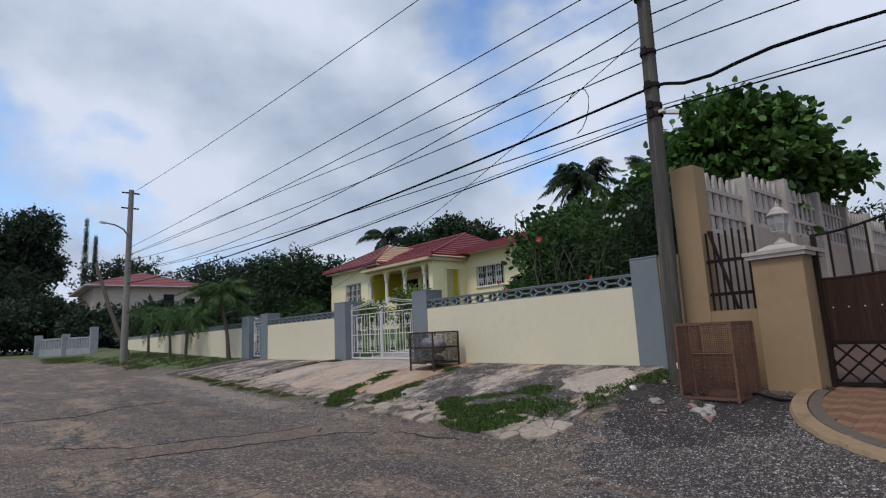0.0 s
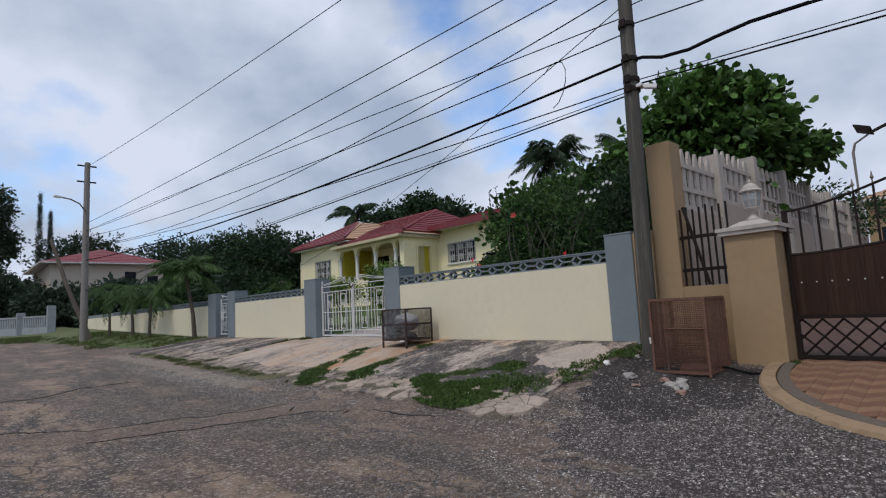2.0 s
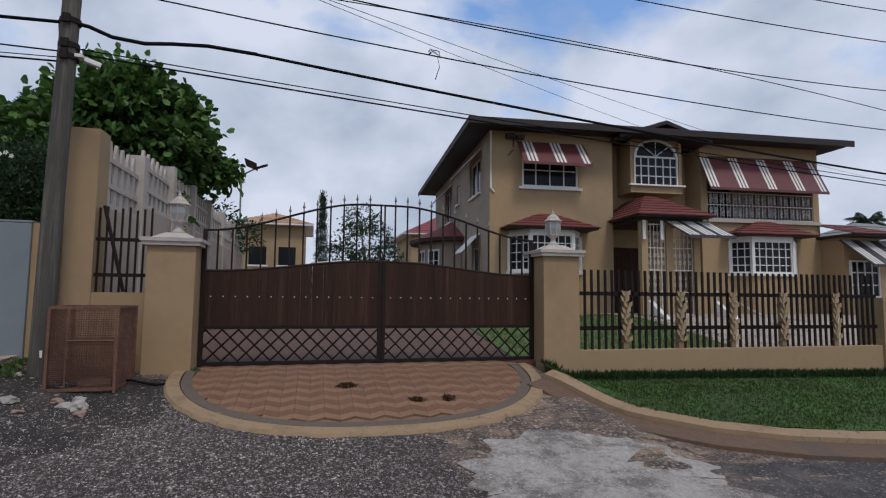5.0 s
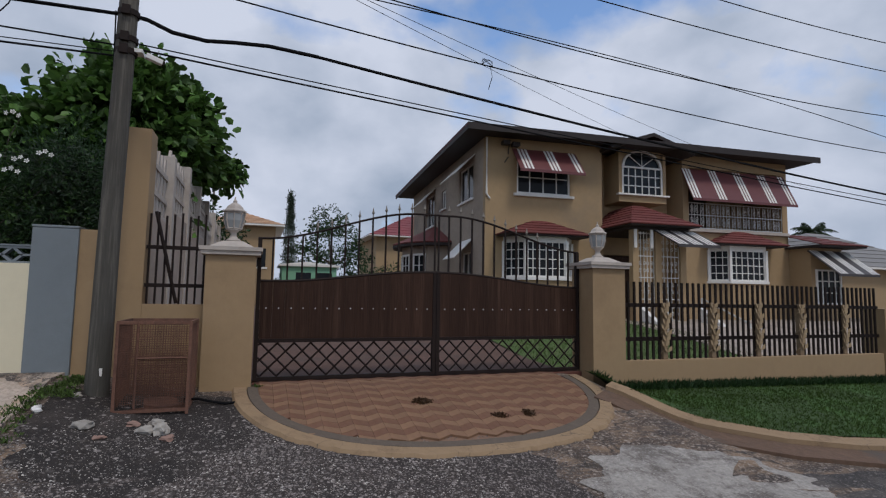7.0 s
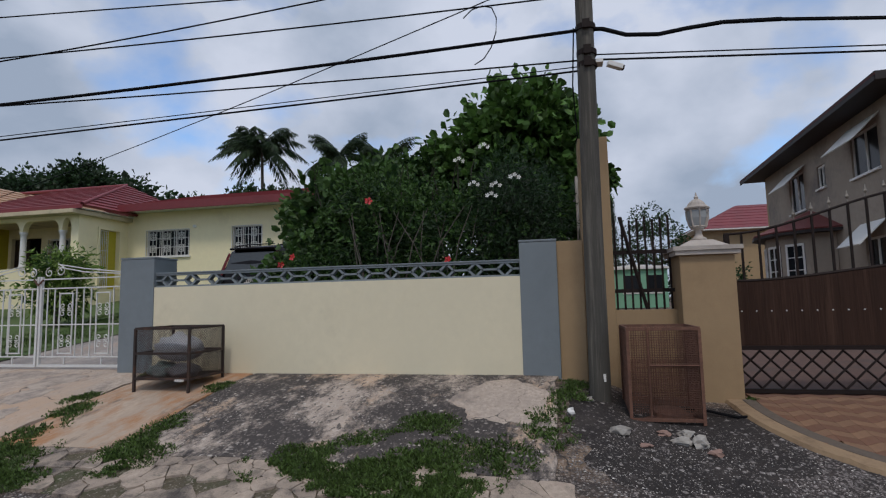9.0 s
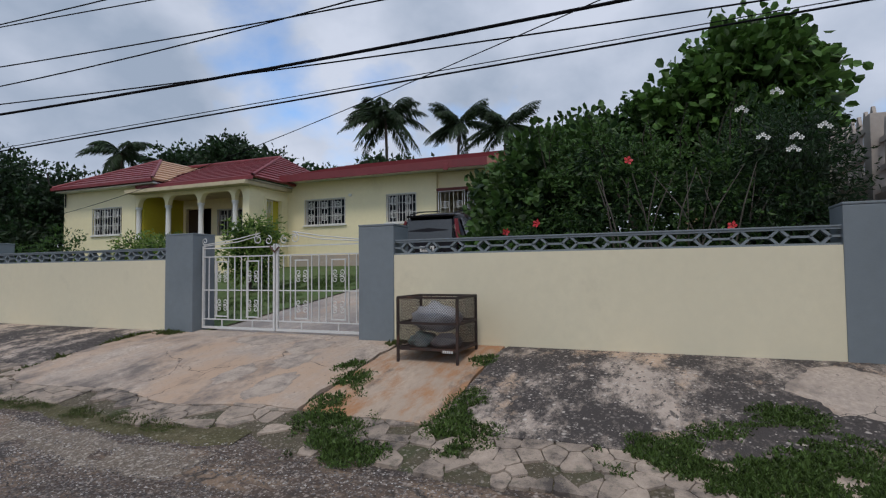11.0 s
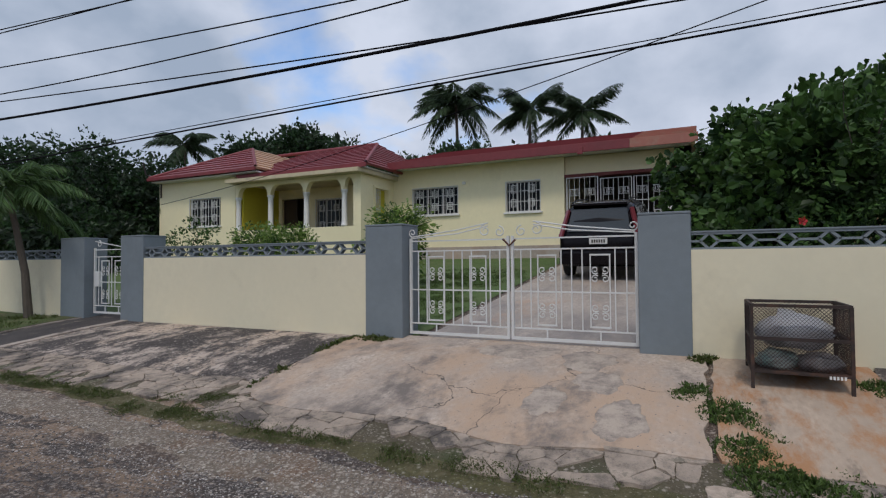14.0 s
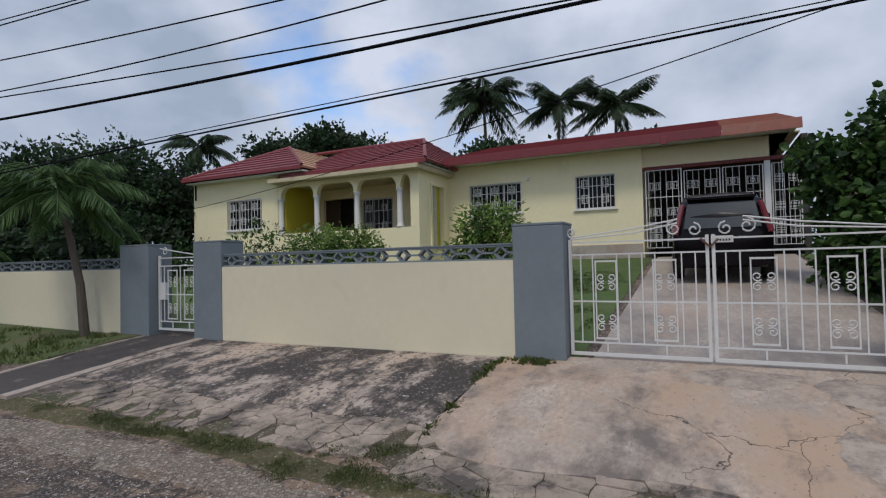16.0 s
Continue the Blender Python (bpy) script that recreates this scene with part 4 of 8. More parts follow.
def sash(v, u0, u1, z0, z1, cols, rows, name="window", label="white framed window with small panes", bar=0.018, parent=None, m=Matrix.Identity(4)):
    pane = ubox(v + 0.05, v + 0.06, u0 + 0.04, u1 - 0.04, z0 + 0.04, z1 - 0.04)
    pane.transform(m)
    w = hp(name, pane, GLASS, parent, label)
    fr = B()
    for a, b, c, d in ((u0, u1, z0, z0 + 0.06), (u0, u1, z1 - 0.06, z1), (u0, u0 + 0.06, z0 + 0.06, z1 - 0.06), (u1 - 0.06, u1, z0 + 0.06, z1 - 0.06)):
        box(fr, v, v + 0.08, -b, -a, c, d)
    fr.transform(m)
    hp("window_frame", fr, WHITE, w)
    mu = B()
    for i in range(1, cols):
        u = u0 + (u1 - u0) * i / cols
        box(mu, v + 0.02, v + 0.048, -u - bar, -u + bar, z0 + 0.06, z1 - 0.06)
    for j in range(1, rows):
        z = z0 + (z1 - z0) * j / rows
        box(mu, v + 0.024, v + 0.05, -u1 + 0.06, -u0 - 0.06, z - bar, z + bar)
    mu.transform(m)
    hp("glazing_grid", mu, WHITE, w)
    return w


def awning(u0, u1, v, zt, zb, out, groups, material, shift=0.0, label="maroon metal awning with white stripes"):
    a = hp("awning", slab(B(), ((v, -u0, zt), (v, -u1, zt), (v - out, -u1 - shift, zb), (v - out, -u0 - shift, zb)), 0.03), material, None, label)
    w = u1 - u0
    up = 0.006
    for g in groups:
        for k in (-1, 0, 1):
            c = u0 + w * g + k * 0.13
            if c - 0.04 < u0 or c + 0.04 > u1: continue
            hp("stripe", slab(B(), ((v - 0.002, -c + 0.04, zt + up), (v - 0.002, -c - 0.04, zt + up), (v - out - 0.004, -c - 0.04 - shift, zb + up), (v - out - 0.004, -c + 0.04 - shift, zb + up)), 0.004), WHITE, a)
    val = B()
    box(val, v - out - 0.015, v - out + 0.015, -u1 - shift, -u0 - shift, zb - 0.09, zb + 0.002)
    hp("valance", val, material, a)
    return a


# walls
LW = (1.12, 3.1, 5.2, 6.35)
hp("wall", wall_with_holes(B(), "x", 0, 0.22, -4.35, 0, -0.2, 7.05, holes(LW, (0.75, 3.05, 2.35, 3.6))), H2_TAN)
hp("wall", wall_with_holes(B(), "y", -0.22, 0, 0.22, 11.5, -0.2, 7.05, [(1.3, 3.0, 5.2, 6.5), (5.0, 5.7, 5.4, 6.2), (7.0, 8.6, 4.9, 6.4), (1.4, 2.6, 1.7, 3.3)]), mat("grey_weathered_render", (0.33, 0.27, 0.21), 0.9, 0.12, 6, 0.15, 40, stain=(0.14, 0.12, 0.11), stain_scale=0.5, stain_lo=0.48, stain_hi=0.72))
hp("wall", ubox(0.22, 0.9, 4.13, 4.35, -0.2, 7.05), H2_TAN)
hp("wall", wall_with_holes(B(), "x", 0.9, 1.1, -7.7, -4.13, -0.2, 7.05, holes((4.7, 6.2, 0.95, 3.3))), H2_TAN)
hp("wall", wall_with_holes(B(), "x", 0, 0.22, -12.5, -7.7, -0.2, 4.2, holes((9.0, 11.5, 2.4, 3.65))), H2_TAN)
hp("wall", ubox(0.22, 0.9, 7.7, 7.92, -0.2, 7.05), H2_TAN)
hp("wall", ubox(0, 0.22, 7.7, 7.95, 4.201, 7.05), H2_TAN)
hp("wall", ubox(0, 0.22, 12.25, 12.5, 4.201, 7.05), H2_TAN)
hp("wall", ubox(0.22, 11.5, 12.28, 12.5, -0.2, 7.05), H2_TAN)
hp("balcony_back_wall", wall_with_holes(B(), "x", 1.9, 2.05, -12.28, -7.92, 4.3, 7.05, holes((9.2, 10.4, 4.3, 6.4))), H2_TAN)
hp("balcony_floor", ubox(-0.12, 1.9, 7.9, 12.45, 4.205, 4.32, 0.015), WEATHERED_WHITE)
hp("balcony_lintel", ubox(0, 0.22, 7.951, 12.249, 6.6, 7.05), H2_TAN)
# Added dark sheets behind the openings stand in for shaded interiors
hp("room_wall", ubox(0.6, 0.65, 0.3, 4.1, 0.5, 7.0), SHADE_ROOM)
hp("room_wall", ubox(2.3, 2.35, 4.4, 12.2, 0.5, 7.0), SHADE_ROOM)
hp("room_wall", ubox(0.66, 11.4, 0.6, 0.65, 0.5, 7.0), SHADE_ROOM)
hp("back_wall", ubox(11.5, 11.7, 0, 12.5, -0.2, 7.05), H2_TAN)

# upper left window
sash(0.02, *LW, 4, 2, label="dark sliding window in white frame")
hp("window_sill", ubox(-0.1, 0.05, 1.0, 3.22, 5.1, 5.19, 0.012), WHITE)
awning(0.95, 3.3, -0.005, 6.72, 5.88, 0.72, (0.14, 0.55, 0.95), MAROON)
# side wall windows
for v0, v1, z0, z1 in ((1.3, 3.0, 5.2, 6.5), (5.0, 5.7, 5.4, 6.2), (7.0, 8.6, 4.9, 6.4), (1.4, 2.6, 1.7, 3.3)):
    w = hp("window", box(B(), v0 + 0.04, v1 - 0.04, -0.11, -0.10, z0 + 0.04, z1 - 0.04), GLASS, None, "dark side window in pale frame")
    fr = B()
    for a, b, c, d in ((v0, v1, z0, z0 + 0.06), (v0, v1, z1 - 0.06, z1), (v0, v0 + 0.06, z0 + 0.06, z1 - 0.06), (v1 - 0.06, v1, z0 + 0.06, z1 - 0.06), ((v0 + v1) / 2 - 0.03, (v0 + v1) / 2 + 0.03, z0 + 0.06, z1 - 0.06)):
        box(fr, a, b, -0.13, -0.06, c, d)
    hp("window_frame", fr, WHITE, w)
    hp("window_sill", box(B(), v0 - 0.05, v1 + 0.05, -0.05, 0.08, z0 - 0.07, z0 - 0.002), WHITE, w)
for v0, v1, zt in ((1.1, 3.2, 6.75), (6.8, 8.8, 6.6)):
    hp("awning", slab(B(), ((v0, 0.005, zt), (v1, 0.005, zt), (v1, 0.75, zt - 0.75), (v0, 0.75, zt - 0.75)), 0.03), WHITE, None, "pale side awning seen edge on")
hp("awning", slab(B(), ((1.3, 0.005, 3.75), (2.8, 0.005, 3.75), (2.8, 0.7, 3.05), (1.3, 0.7, 3.05)), 0.03), WHITE, None, "white striped side awning")

# bay windows with maroon hipped hoods
def bay(u0, u1, z0, z1, out, base_z0):
    cut_ = 0.52
    plan = [(0.0, -u0), (-out, -u0 - cut_), (-out, -u1 + cut_), (0.0, -u1)]
    b = hp("bay_base", prism(B(), plan, "z", base_z0, z0 - 0.09), H2_TAN)
    hp("bay_lintel", prism(B(), plan, "z", z1, z1 + 0.14), WHITE, b)
    for (xa, ya), (xb, yb) in zip(plan, plan[1:]):
        d = Vector((xb - xa, yb - ya))
        m = Matrix.Translation((xa, ya, 0)) @ Matrix.Rotation(math.atan2(d.x, -d.y), 4, "Z")
        sash(0.0, 0.03, d.length - 0.03, z0, z1, 6 if d.length > 1 else 3, 4, parent=None, m=m, bar=0.014)
    for (xa, ya) in plan:
        hp("mullion", box(B(), xa - 0.035, xa + 0.05, ya - 0.05, ya + 0.05, z0, z1), WHITE, b)
    sill = [(0.0, -u0 + 0.08), (-out - 0.08, -u0 - cut_ + 0.05), (-out - 0.08, -u1 + cut_ - 0.05), (0.0, -u1 - 0.08)]
    hp("window_sill", prism(B(), sill, "z", z0 - 0.088, z0 - 0.002), WHITE, b)
    zt = z1 + 0.14
    e = 0.3
    hood = hp("hood", ubox(-out - e + 0.05, 0, u0 - e + 0.05, u1 + e - 0.05, zt, zt + 0.06), DARK_EAVE, None, "maroon shingled hood over a bay window")
    um = (u0 + u1) / 2
    A, Bc = (-out - e, -(u0 - e), zt + 0.06), (-out - e, -(u1 + e), zt + 0.06)
    T1, T2 = (-0.12, -(um - 0.25), zt + 0.58), (-0.12, -(um + 0.25), zt + 0.58)
    for q, rows in (((A, Bc, T2, T1), 5), (((0, -(u0 - e), zt + 0.06), A, T1, (0, -(um - 0.25), zt + 0.58)), 5), ((Bc, (0, -(u1 + e), zt + 0.06), (0, -(um + 0.25), zt + 0.58), T2), 5)):
        roof_facet(hood, *[HM @ Vector(p) for p in q], rows, BROWN_ROOF, 0.02, 0.02, "shingle_course")


bay(0.65, 3.15, 2.35, 3.55, 0.65, -0.1)
bay(8.75, 11.4, 2.4, 3.55, 0.5, -0.1)

# arched window bay with its own gable
ab = hp("arch_bay", ubox(-0.05, 0.9, 5.0, 6.95, 5.15, 5.38), H2_TAN)
for u in (5.0, 6.83):
    hp("bay_cheek", ubox(-0.05, 0.9, u, u + 0.12, 5.381, 6.95), H2_TAN, ab)
sash(-0.05, 5.14, 6.81, 5.4, 6.45, 6, 3, label="white window with arched fanlight")
arch = B()
um, zr = 5.975, 6.46
for i in range(12):
    a0, a1 = math.pi * i / 12, math.pi * (i + 1) / 12
    pts = []
    for r, a in ((0.83, a0), (0.83, a1), (0.74, a1), (0.74, a0)):
        pts.append((-(um - r * math.cos(a)), zr + 0.72 * r * math.sin(a)))
    prism(arch, pts, "x", -0.05, 0.03)
for a in (45, 90, 135):
    d = radians(a)
    rod(arch, (-0.02, -um, zr), (-0.02, -(um - 0.76 * math.cos(d)), zr + 0.72 * 0.76 * math.sin(d)), 0.018, 0.018, 4)
hp("fanlight_frame", arch, WHITE, ab)
fan = B()
c = fan.verts.new((0.03, -um, zr))
rim = [fan.verts.new((0.03, -(um - 0.75 * math.cos(math.pi * i / 12)), zr + 0.54 * math.sin(math.pi * i / 12))) for i in range(13)]
for a, b in zip(rim, rim[1:]):
    fan.faces.new((c, a, b))
hp("fanlight_pane", fan, GLASS, ab)
gable = B()
prism(gable, [(-5.0, 6.46), (-5.0, 7.0), (-um, 7.38), (-6.95, 7.0), (-6.95, 6.46)], "x", 0.04, 0.1)
hp("gable_wall", gable, H2_TAN, ab)
groof = B()
for s in (-1, 1):
    slab(groof, ((-0.75, -um, 7.52), (-0.75, -um + s * 1.72, 6.95), (3, -um + s * 1.72, 6.95), (3, -um, 7.52)), 0.12)
hp("gable_roof", groof, DARK_EAVE, ab, "dark gable roof over the arched window")
hp("bay_sill", ubox(-0.16, 0, 4.92, 7.03, 5.38, 5.44, 0.012), WHITE, ab)

# portico
pf = hp("portico_floor", ubox(-2.0, 0.9, 4.36, 7.68, 0.2, 0.95), PALE_CONCRETE)
for k in range(4):
    hp("step", ubox(-2.0 - 0.3 * (k + 1), -2.0 - 0.3 * k, 4.6, 6.6, 0.2, 0.95 - 0.17 * (k + 1)), PALE_CONCRETE, pf)
for u in (4.5, 5.35, 6.3):
    hp("portico_post", ubox(-1.55, -1.33, u, u + 0.22, 0.951, 3.95, 0.01), H2_TAN)
hp("portico_beam", ubox(-1.6, 0.9, 4.36, 6.6, 3.951, 4.05), DARK_EAVE)
pr = hp("portico_roof", ubox(-1.95, 0.9, 4.2, 6.75, 4.051, 4.1), DARK_EAVE, None, "maroon hipped roof over the entrance")
pe = [(-2.0, -4.15, 4.1), (-2.0, -6.8, 4.1), (0.9, -6.8, 4.1), (0.9, -4.15, 4.1)]
pt = [(-0.4, -5.3, 4.95), (-0.4, -5.65, 4.95), (0.9, -5.65, 4.95), (0.9, -5.3, 4.95)]
for q in ((pe[0], pe[1], pt[1], pt[0]), (pe[1], pe[2], pt[2], pt[1]), (pe[3], pe[0], pt[0], pt[3])):
    roof_facet(pr, *[HM @ Vector(p) for p in q], 7, BROWN_ROOF, 0.02, 0.02, "shingle_course")
gate = B()
for a, b in ((4.73, 5.34), (5.58, 6.29)):
    for i in range(6):
        u = a + (b - a) * i / 5
        box(gate, -1.458, -1.442, -u - 0.009, -u + 0.009, 0.96, 3.9)
    for z in (1.0, 1.7, 2.4, 3.1, 3.85):
        box(gate, -1.465, -1.435, -b, -a, z - 0.016, z + 0.016)
    for i in range(2):
        for z in (1.35, 2.05, 2.75, 3.45):
            four_scrolls(gate, (-1.47, -(a + (b - a) * (0.27 + 0.46 * i)), z), 0.28, 0.5, ((0, 1, 0), (0, 0, 1)), 0.012)
hp("entrance_grille", gate, WHITE_STEEL, None, "white scrollwork entrance grille")
hp("entrance_door", ubox(0.98, 1.04, 4.72, 6.18, 0.96, 3.28, 0.01), DARK_WOOD)
awning(5.25, 6.85, -1.62, 3.95, 3.45, 0.7, (0.14, 0.48, 0.82), GREY_AWN, 0.35, "black and white striped entrance awning")
hp("awning_stripe", ubox(-1.64, -1.61, 4.5, 4.6, 3.35, 3.95), WHITE)
hp("awning_stripe", ubox(-1.64, -1.61, 5.1, 5.2, 3.35, 3.95), WHITE)
bm = B()
for k in range(2):
    rod(bm, (-2.0, -6.7, 1.75 + 0.0 * k), (-3.3, -7.3, 1.0), 0.03, 0.03, 6)
rod(bm, (-2.0, -6.7, 0.95), (-2.0, -6.7, 1.75), 0.025, 0.025, 6)
rod(bm, (-3.3, -7.3, 0.4), (-3.3, -7.3, 1.0), 0.025, 0.025, 6)
hp("stair_rail", bm, WHITE_STEEL, pf, "white stair handrail")

# balcony railing and awning
rail = B()
for i in range(34):
    u = 7.97 + 4.27 * i / 33
    box(rail, 0.024, 0.036, -u - 0.007, -u + 0.007, 4.33, 5.3)
for z in (4.36, 4.85, 5.29):
    box(rail, 0.015, 0.045, -12.24, -7.96, z - 0.014, z + 0.014)
for i in range(9):
    four_scrolls(rail, (0.01, -(8.2 + 0.47 * i), 4.6), 0.36, 0.36, ((0, 1, 0), (0, 0, 1)), 0.013)
    four_scrolls(rail, (0.01, -(8.2 + 0.47 * i), 5.07), 0.36, 0.36, ((0, 1, 0), (0, 0, 1)), 0.013)
hp("balcony_railing", rail, WHITE_STEEL, None, "white scrollwork balcony railing")
awning(7.65, 12.35, -0.005, 6.55, 5.35, 0.6, (0.04, 0.28, 0.52, 0.76, 0.97), MAROON)

# single-storey wing at the far end with dark awning
hp("wall", ubox(-0.9, 3, 12.51, 14.0, -0.2, 3.7), H2_TAN)
wing = hp("hood", ubox(-1.5, 3.2, 12.3, 14.5, 3.701, 3.78), DARK_EAVE, None, "maroon roof over the low wing")
roof_facet(wing, *[HM @ Vector(p) for p in ((-1.55, -12.3, 3.78), (-1.55, -14.5, 3.78), (0.5, -13.9, 4.35), (0.5, -12.5, 4.35))], 5, BROWN_ROOF, 0.02, 0.02, "shingle_course")
awning(12.35, 14.25, -0.91, 3.6, 2.7, 1.1, (0.14, 0.52, 0.9), GREY_AWN, 0.1, "dark awning with white stripes")
sash(-0.96, 12.7, 13.9, 1.6, 2.9, 4, 3)

# low polygonal bay on the side
poly = []
for k in range(7):
    a = math.pi * (k / 6)
    poly.append((6.6 - 2.1 * math.cos(a), 0.02 + 1.5 * math.sin(a)))
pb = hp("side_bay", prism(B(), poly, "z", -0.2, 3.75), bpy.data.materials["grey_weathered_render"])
for (xa, ya), (xb, yb) in list(zip(poly, poly[1:]))[1:5]:
    d = Vector((xb - xa, yb - ya, 0))
    m = Matrix.Translation(((xa + xb) / 2, (ya + yb) / 2, 0)) @ Matrix.Rotation(math.atan2(d.y, d.x), 4, "Z")
    wl_ = d.length * 0.36
    w = hp("window", box(B(), -wl_, wl_, 0.0, 0.02, 2.1, 3.4, m), GLASS, pb, "white framed bay window")
    fr = B()
    for a, b, c, e in ((-wl_, wl_, 2.05, 2.12), (-wl_, wl_, 3.36, 3.44), (-wl_, -wl_ + 0.06, 2.12, 3.36), (wl_ - 0.06, wl_, 2.12, 3.36), (-0.02, 0.02, 2.12, 3.36), (-wl_, wl_, 2.5, 2.53), (-wl_, wl_, 2.94, 2.97)):
        box(fr, a, b, 0.018, 0.05, c, e, m)
    hp("window_frame", fr, WHITE, w)
tip = (6.6, 0.0, 4.8)
over = [(6.6 - 2.6 * math.cos(math.pi * k / 6), 1.95 * math.sin(math.pi * k / 6)) for k in range(7)]
for (xa, ya), (xb, yb) in zip(over, over[1:]):
    hp("bay_roof_facet", slab(B(), ((xa, ya, 3.9), (xb, yb, 3.9), tip), 0.05), BROWN_ROOF, pb, "maroon bay roof facet")
hp("side_bay_eave", prism(B(), over, "z", 3.752, 3.84), DARK_EAVE, pb)

# main roof: eave boards and low hipped planes
e0, e1 = -0.75, 13.25
ro = hp("roof", ubox(-0.8, 12.4, -0.85, 4.45, 7.06, 7.12), DARK_EAVE, None, "low dark-edged roof with deep eaves")
hp("roof_board", ubox(-0.8, 12.4, 4.452, e1, 7.06, 7.12), DARK_EAVE, ro)
for q in (((-0.85, 0.9, 7.13), (-0.85, -e1, 7.13), (5.5, -7.5, 8.3), (5.5, -5.0, 8.3)), ((12.4, 0.9, 7.13), (-0.85, 0.9, 7.13), (5.5, -5.0, 8.3), (5.5, -5.0, 8.3)), ((-0.85, -e1, 7.13), (12.4, -e1, 7.13), (5.5, -7.5, 8.3), (5.5, -7.5, 8.3)), ((12.4, -e1, 7.13), (12.4, 0.9, 7.13), (5.5, -5.0, 8.3), (5.5, -7.5, 8.3))):
    roof_facet(ro, *[HM @ Vector(p) for p in q], 8, BROWN_ROOF, 0.02, 0.02, "shingle_course")
fb = B()
box(fb, -0.86, -0.82, -e1, 0.88, 6.98, 7.2)
box(fb, -0.82, 12.4, 0.85, 0.89, 6.98, 7.2)
hp("fascia", fb, DARK_EAVE, ro)
# gutter pipe and flood lamps
bm = tube(B(), [(-0.04, -0.03, 7.0), (-0.04, -0.03, 5.1), (-0.02, -0.15, 4.95)], 0.035, 7)
hp("downpipe", bm, WHITE, None, "white rainwater downpipe")
fl = B()
box(fl, -0.35, -0.12, -0.75, -0.5, 6.75, 6.88)
box(fl, -0.35, -0.12, -1.1, -0.85, 6.72, 6.85)
rod(fl, (-0.1, -0.8, 6.8), (0, -0.8, 6.5), 0.02, 0.02, 5)
rod(fl, (-0.02, -0.8, 6.4), (-0.45, -0.5, 6.1), 0.02, 0.02, 5)
hp("flood_lamp", fl, DARK_EAVE, None, "small dark flood lamps under the eave")
for u in (4.42, 6.62):
    hp("stair_wall", prism(B(), [(-2.0, 0.3), (-2.0, 1.45), (-3.3, 0.75), (-3.3, 0.3)], "y", -u - 0.15, -u), WHITE, pf, "white sloping stair wall")


# ---- paved forecourts ----
def jag(y, seed, amp=0.12):
    return amp * (noise.noise(Vector((y * 1.3, seed, 0))) + 0.6 * noise.noise(Vector((y * 4.1, seed, 3))))


def plate_front(y):
    """The outer edge of the cracked plates along the road."""
    return 4.92 + 0.14 * smooth_step(8.8, 9.4, y) + 0.16 * smooth_step(13.2, 14.0, y) + 0.16 * noise.noise(Vector((y * 0.9, 5, 2)))


def plate_depth(y):
    return 0.62 - 0.22 * smooth_step(8.9, 9.3, y) + 0.20 * smooth_step(13.3, 13.7, y)


def forecourt(name, y0, y1, front, back, material, label, seed, lift=0.035):
    """A cast slab between two y limits, with a broken front edge, lying on the slope."""
    bm = B()
    ny, nx = max(4, round((y1 - y0) / 0.2)), 16
    g = []
    for j in range(ny + 1):
        y = y0 + (y1 - y0) * j / ny
        xf = front + jag(y, seed) if front else plate_front(y) + plate_depth(y) + 0.012 * noise.noise(Vector((y * 9, seed, 0)))
        row = []
        for i in range(nx + 1):
            x = xf + (back - xf) * i / nx
            yy = y + jag(x * 2, seed + 7, 0.05)
            row.append(bm.verts.new((x, yy, gz(x, yy) + lift)))
        g.append(row)
    for j in range(ny):
        for i in range(nx):
            bm.faces.new((g[j][i], g[j][i + 1], g[j + 1][i + 1], g[j + 1][i]))
    edge = [g[0][i] for i in range(nx + 1)] + [g[j][nx] for j in range(1, ny + 1)] + [g[ny][i] for i in range(nx - 1, -1, -1)] + [g[j][0] for j in range(ny - 1, 0, -1)]
    low = [bm.verts.new((v.co.x, v.co.y, v.co.z - lift - 0.08)) for v in edge]
    for k in range(len(edge)):
        bm.faces.new((edge[k], edge[(k + 1) % len(edge)], low[(k + 1) % len(edge)], low[k]))
    return solid(name, bm, material, label, "pavement", "structure")


MILDEW = mat("mildewed_concrete", (0.43, 0.35, 0.29), 0.92, 0.18, 22, 0.4, 45, stain=(0.050, 0.040, 0.036), stain_scale=1.25, stain_lo=0.42, stain_hi=0.505, s_rough=0.76, stretch=(0.75, 1.0, 1), cracks=1.9, crack_w=0.022,
             stain2=(0.46, 0.36, 0.28), s2_scale=0.9, s2_lo=0.53, s2_hi=0.60, speck=(0.11, 0.092, 0.08), speck_scale=20, speck_lo=0.59, pebble=(0.50, 0.44, 0.38), pebble_scale=22, pebble_lo=0.90)
SANDY = mat("sandy_concrete", (0.46, 0.375, 0.305), 0.9, 0.32, 24, 0.4, 50, stain=(0.44, 0.31, 0.215), stain_scale=0.5, stain_lo=0.46, stain_hi=0.60, stretch=(0.7, 1, 1), s_rough=0.74,
            stain2=(0.17, 0.14, 0.12), s2_scale=1.3, s2_lo=0.52, s2_hi=0.66, speck=(0.21, 0.17, 0.145), speck_scale=34, speck_lo=0.67, cracks=0.5, crack_w=0.004)
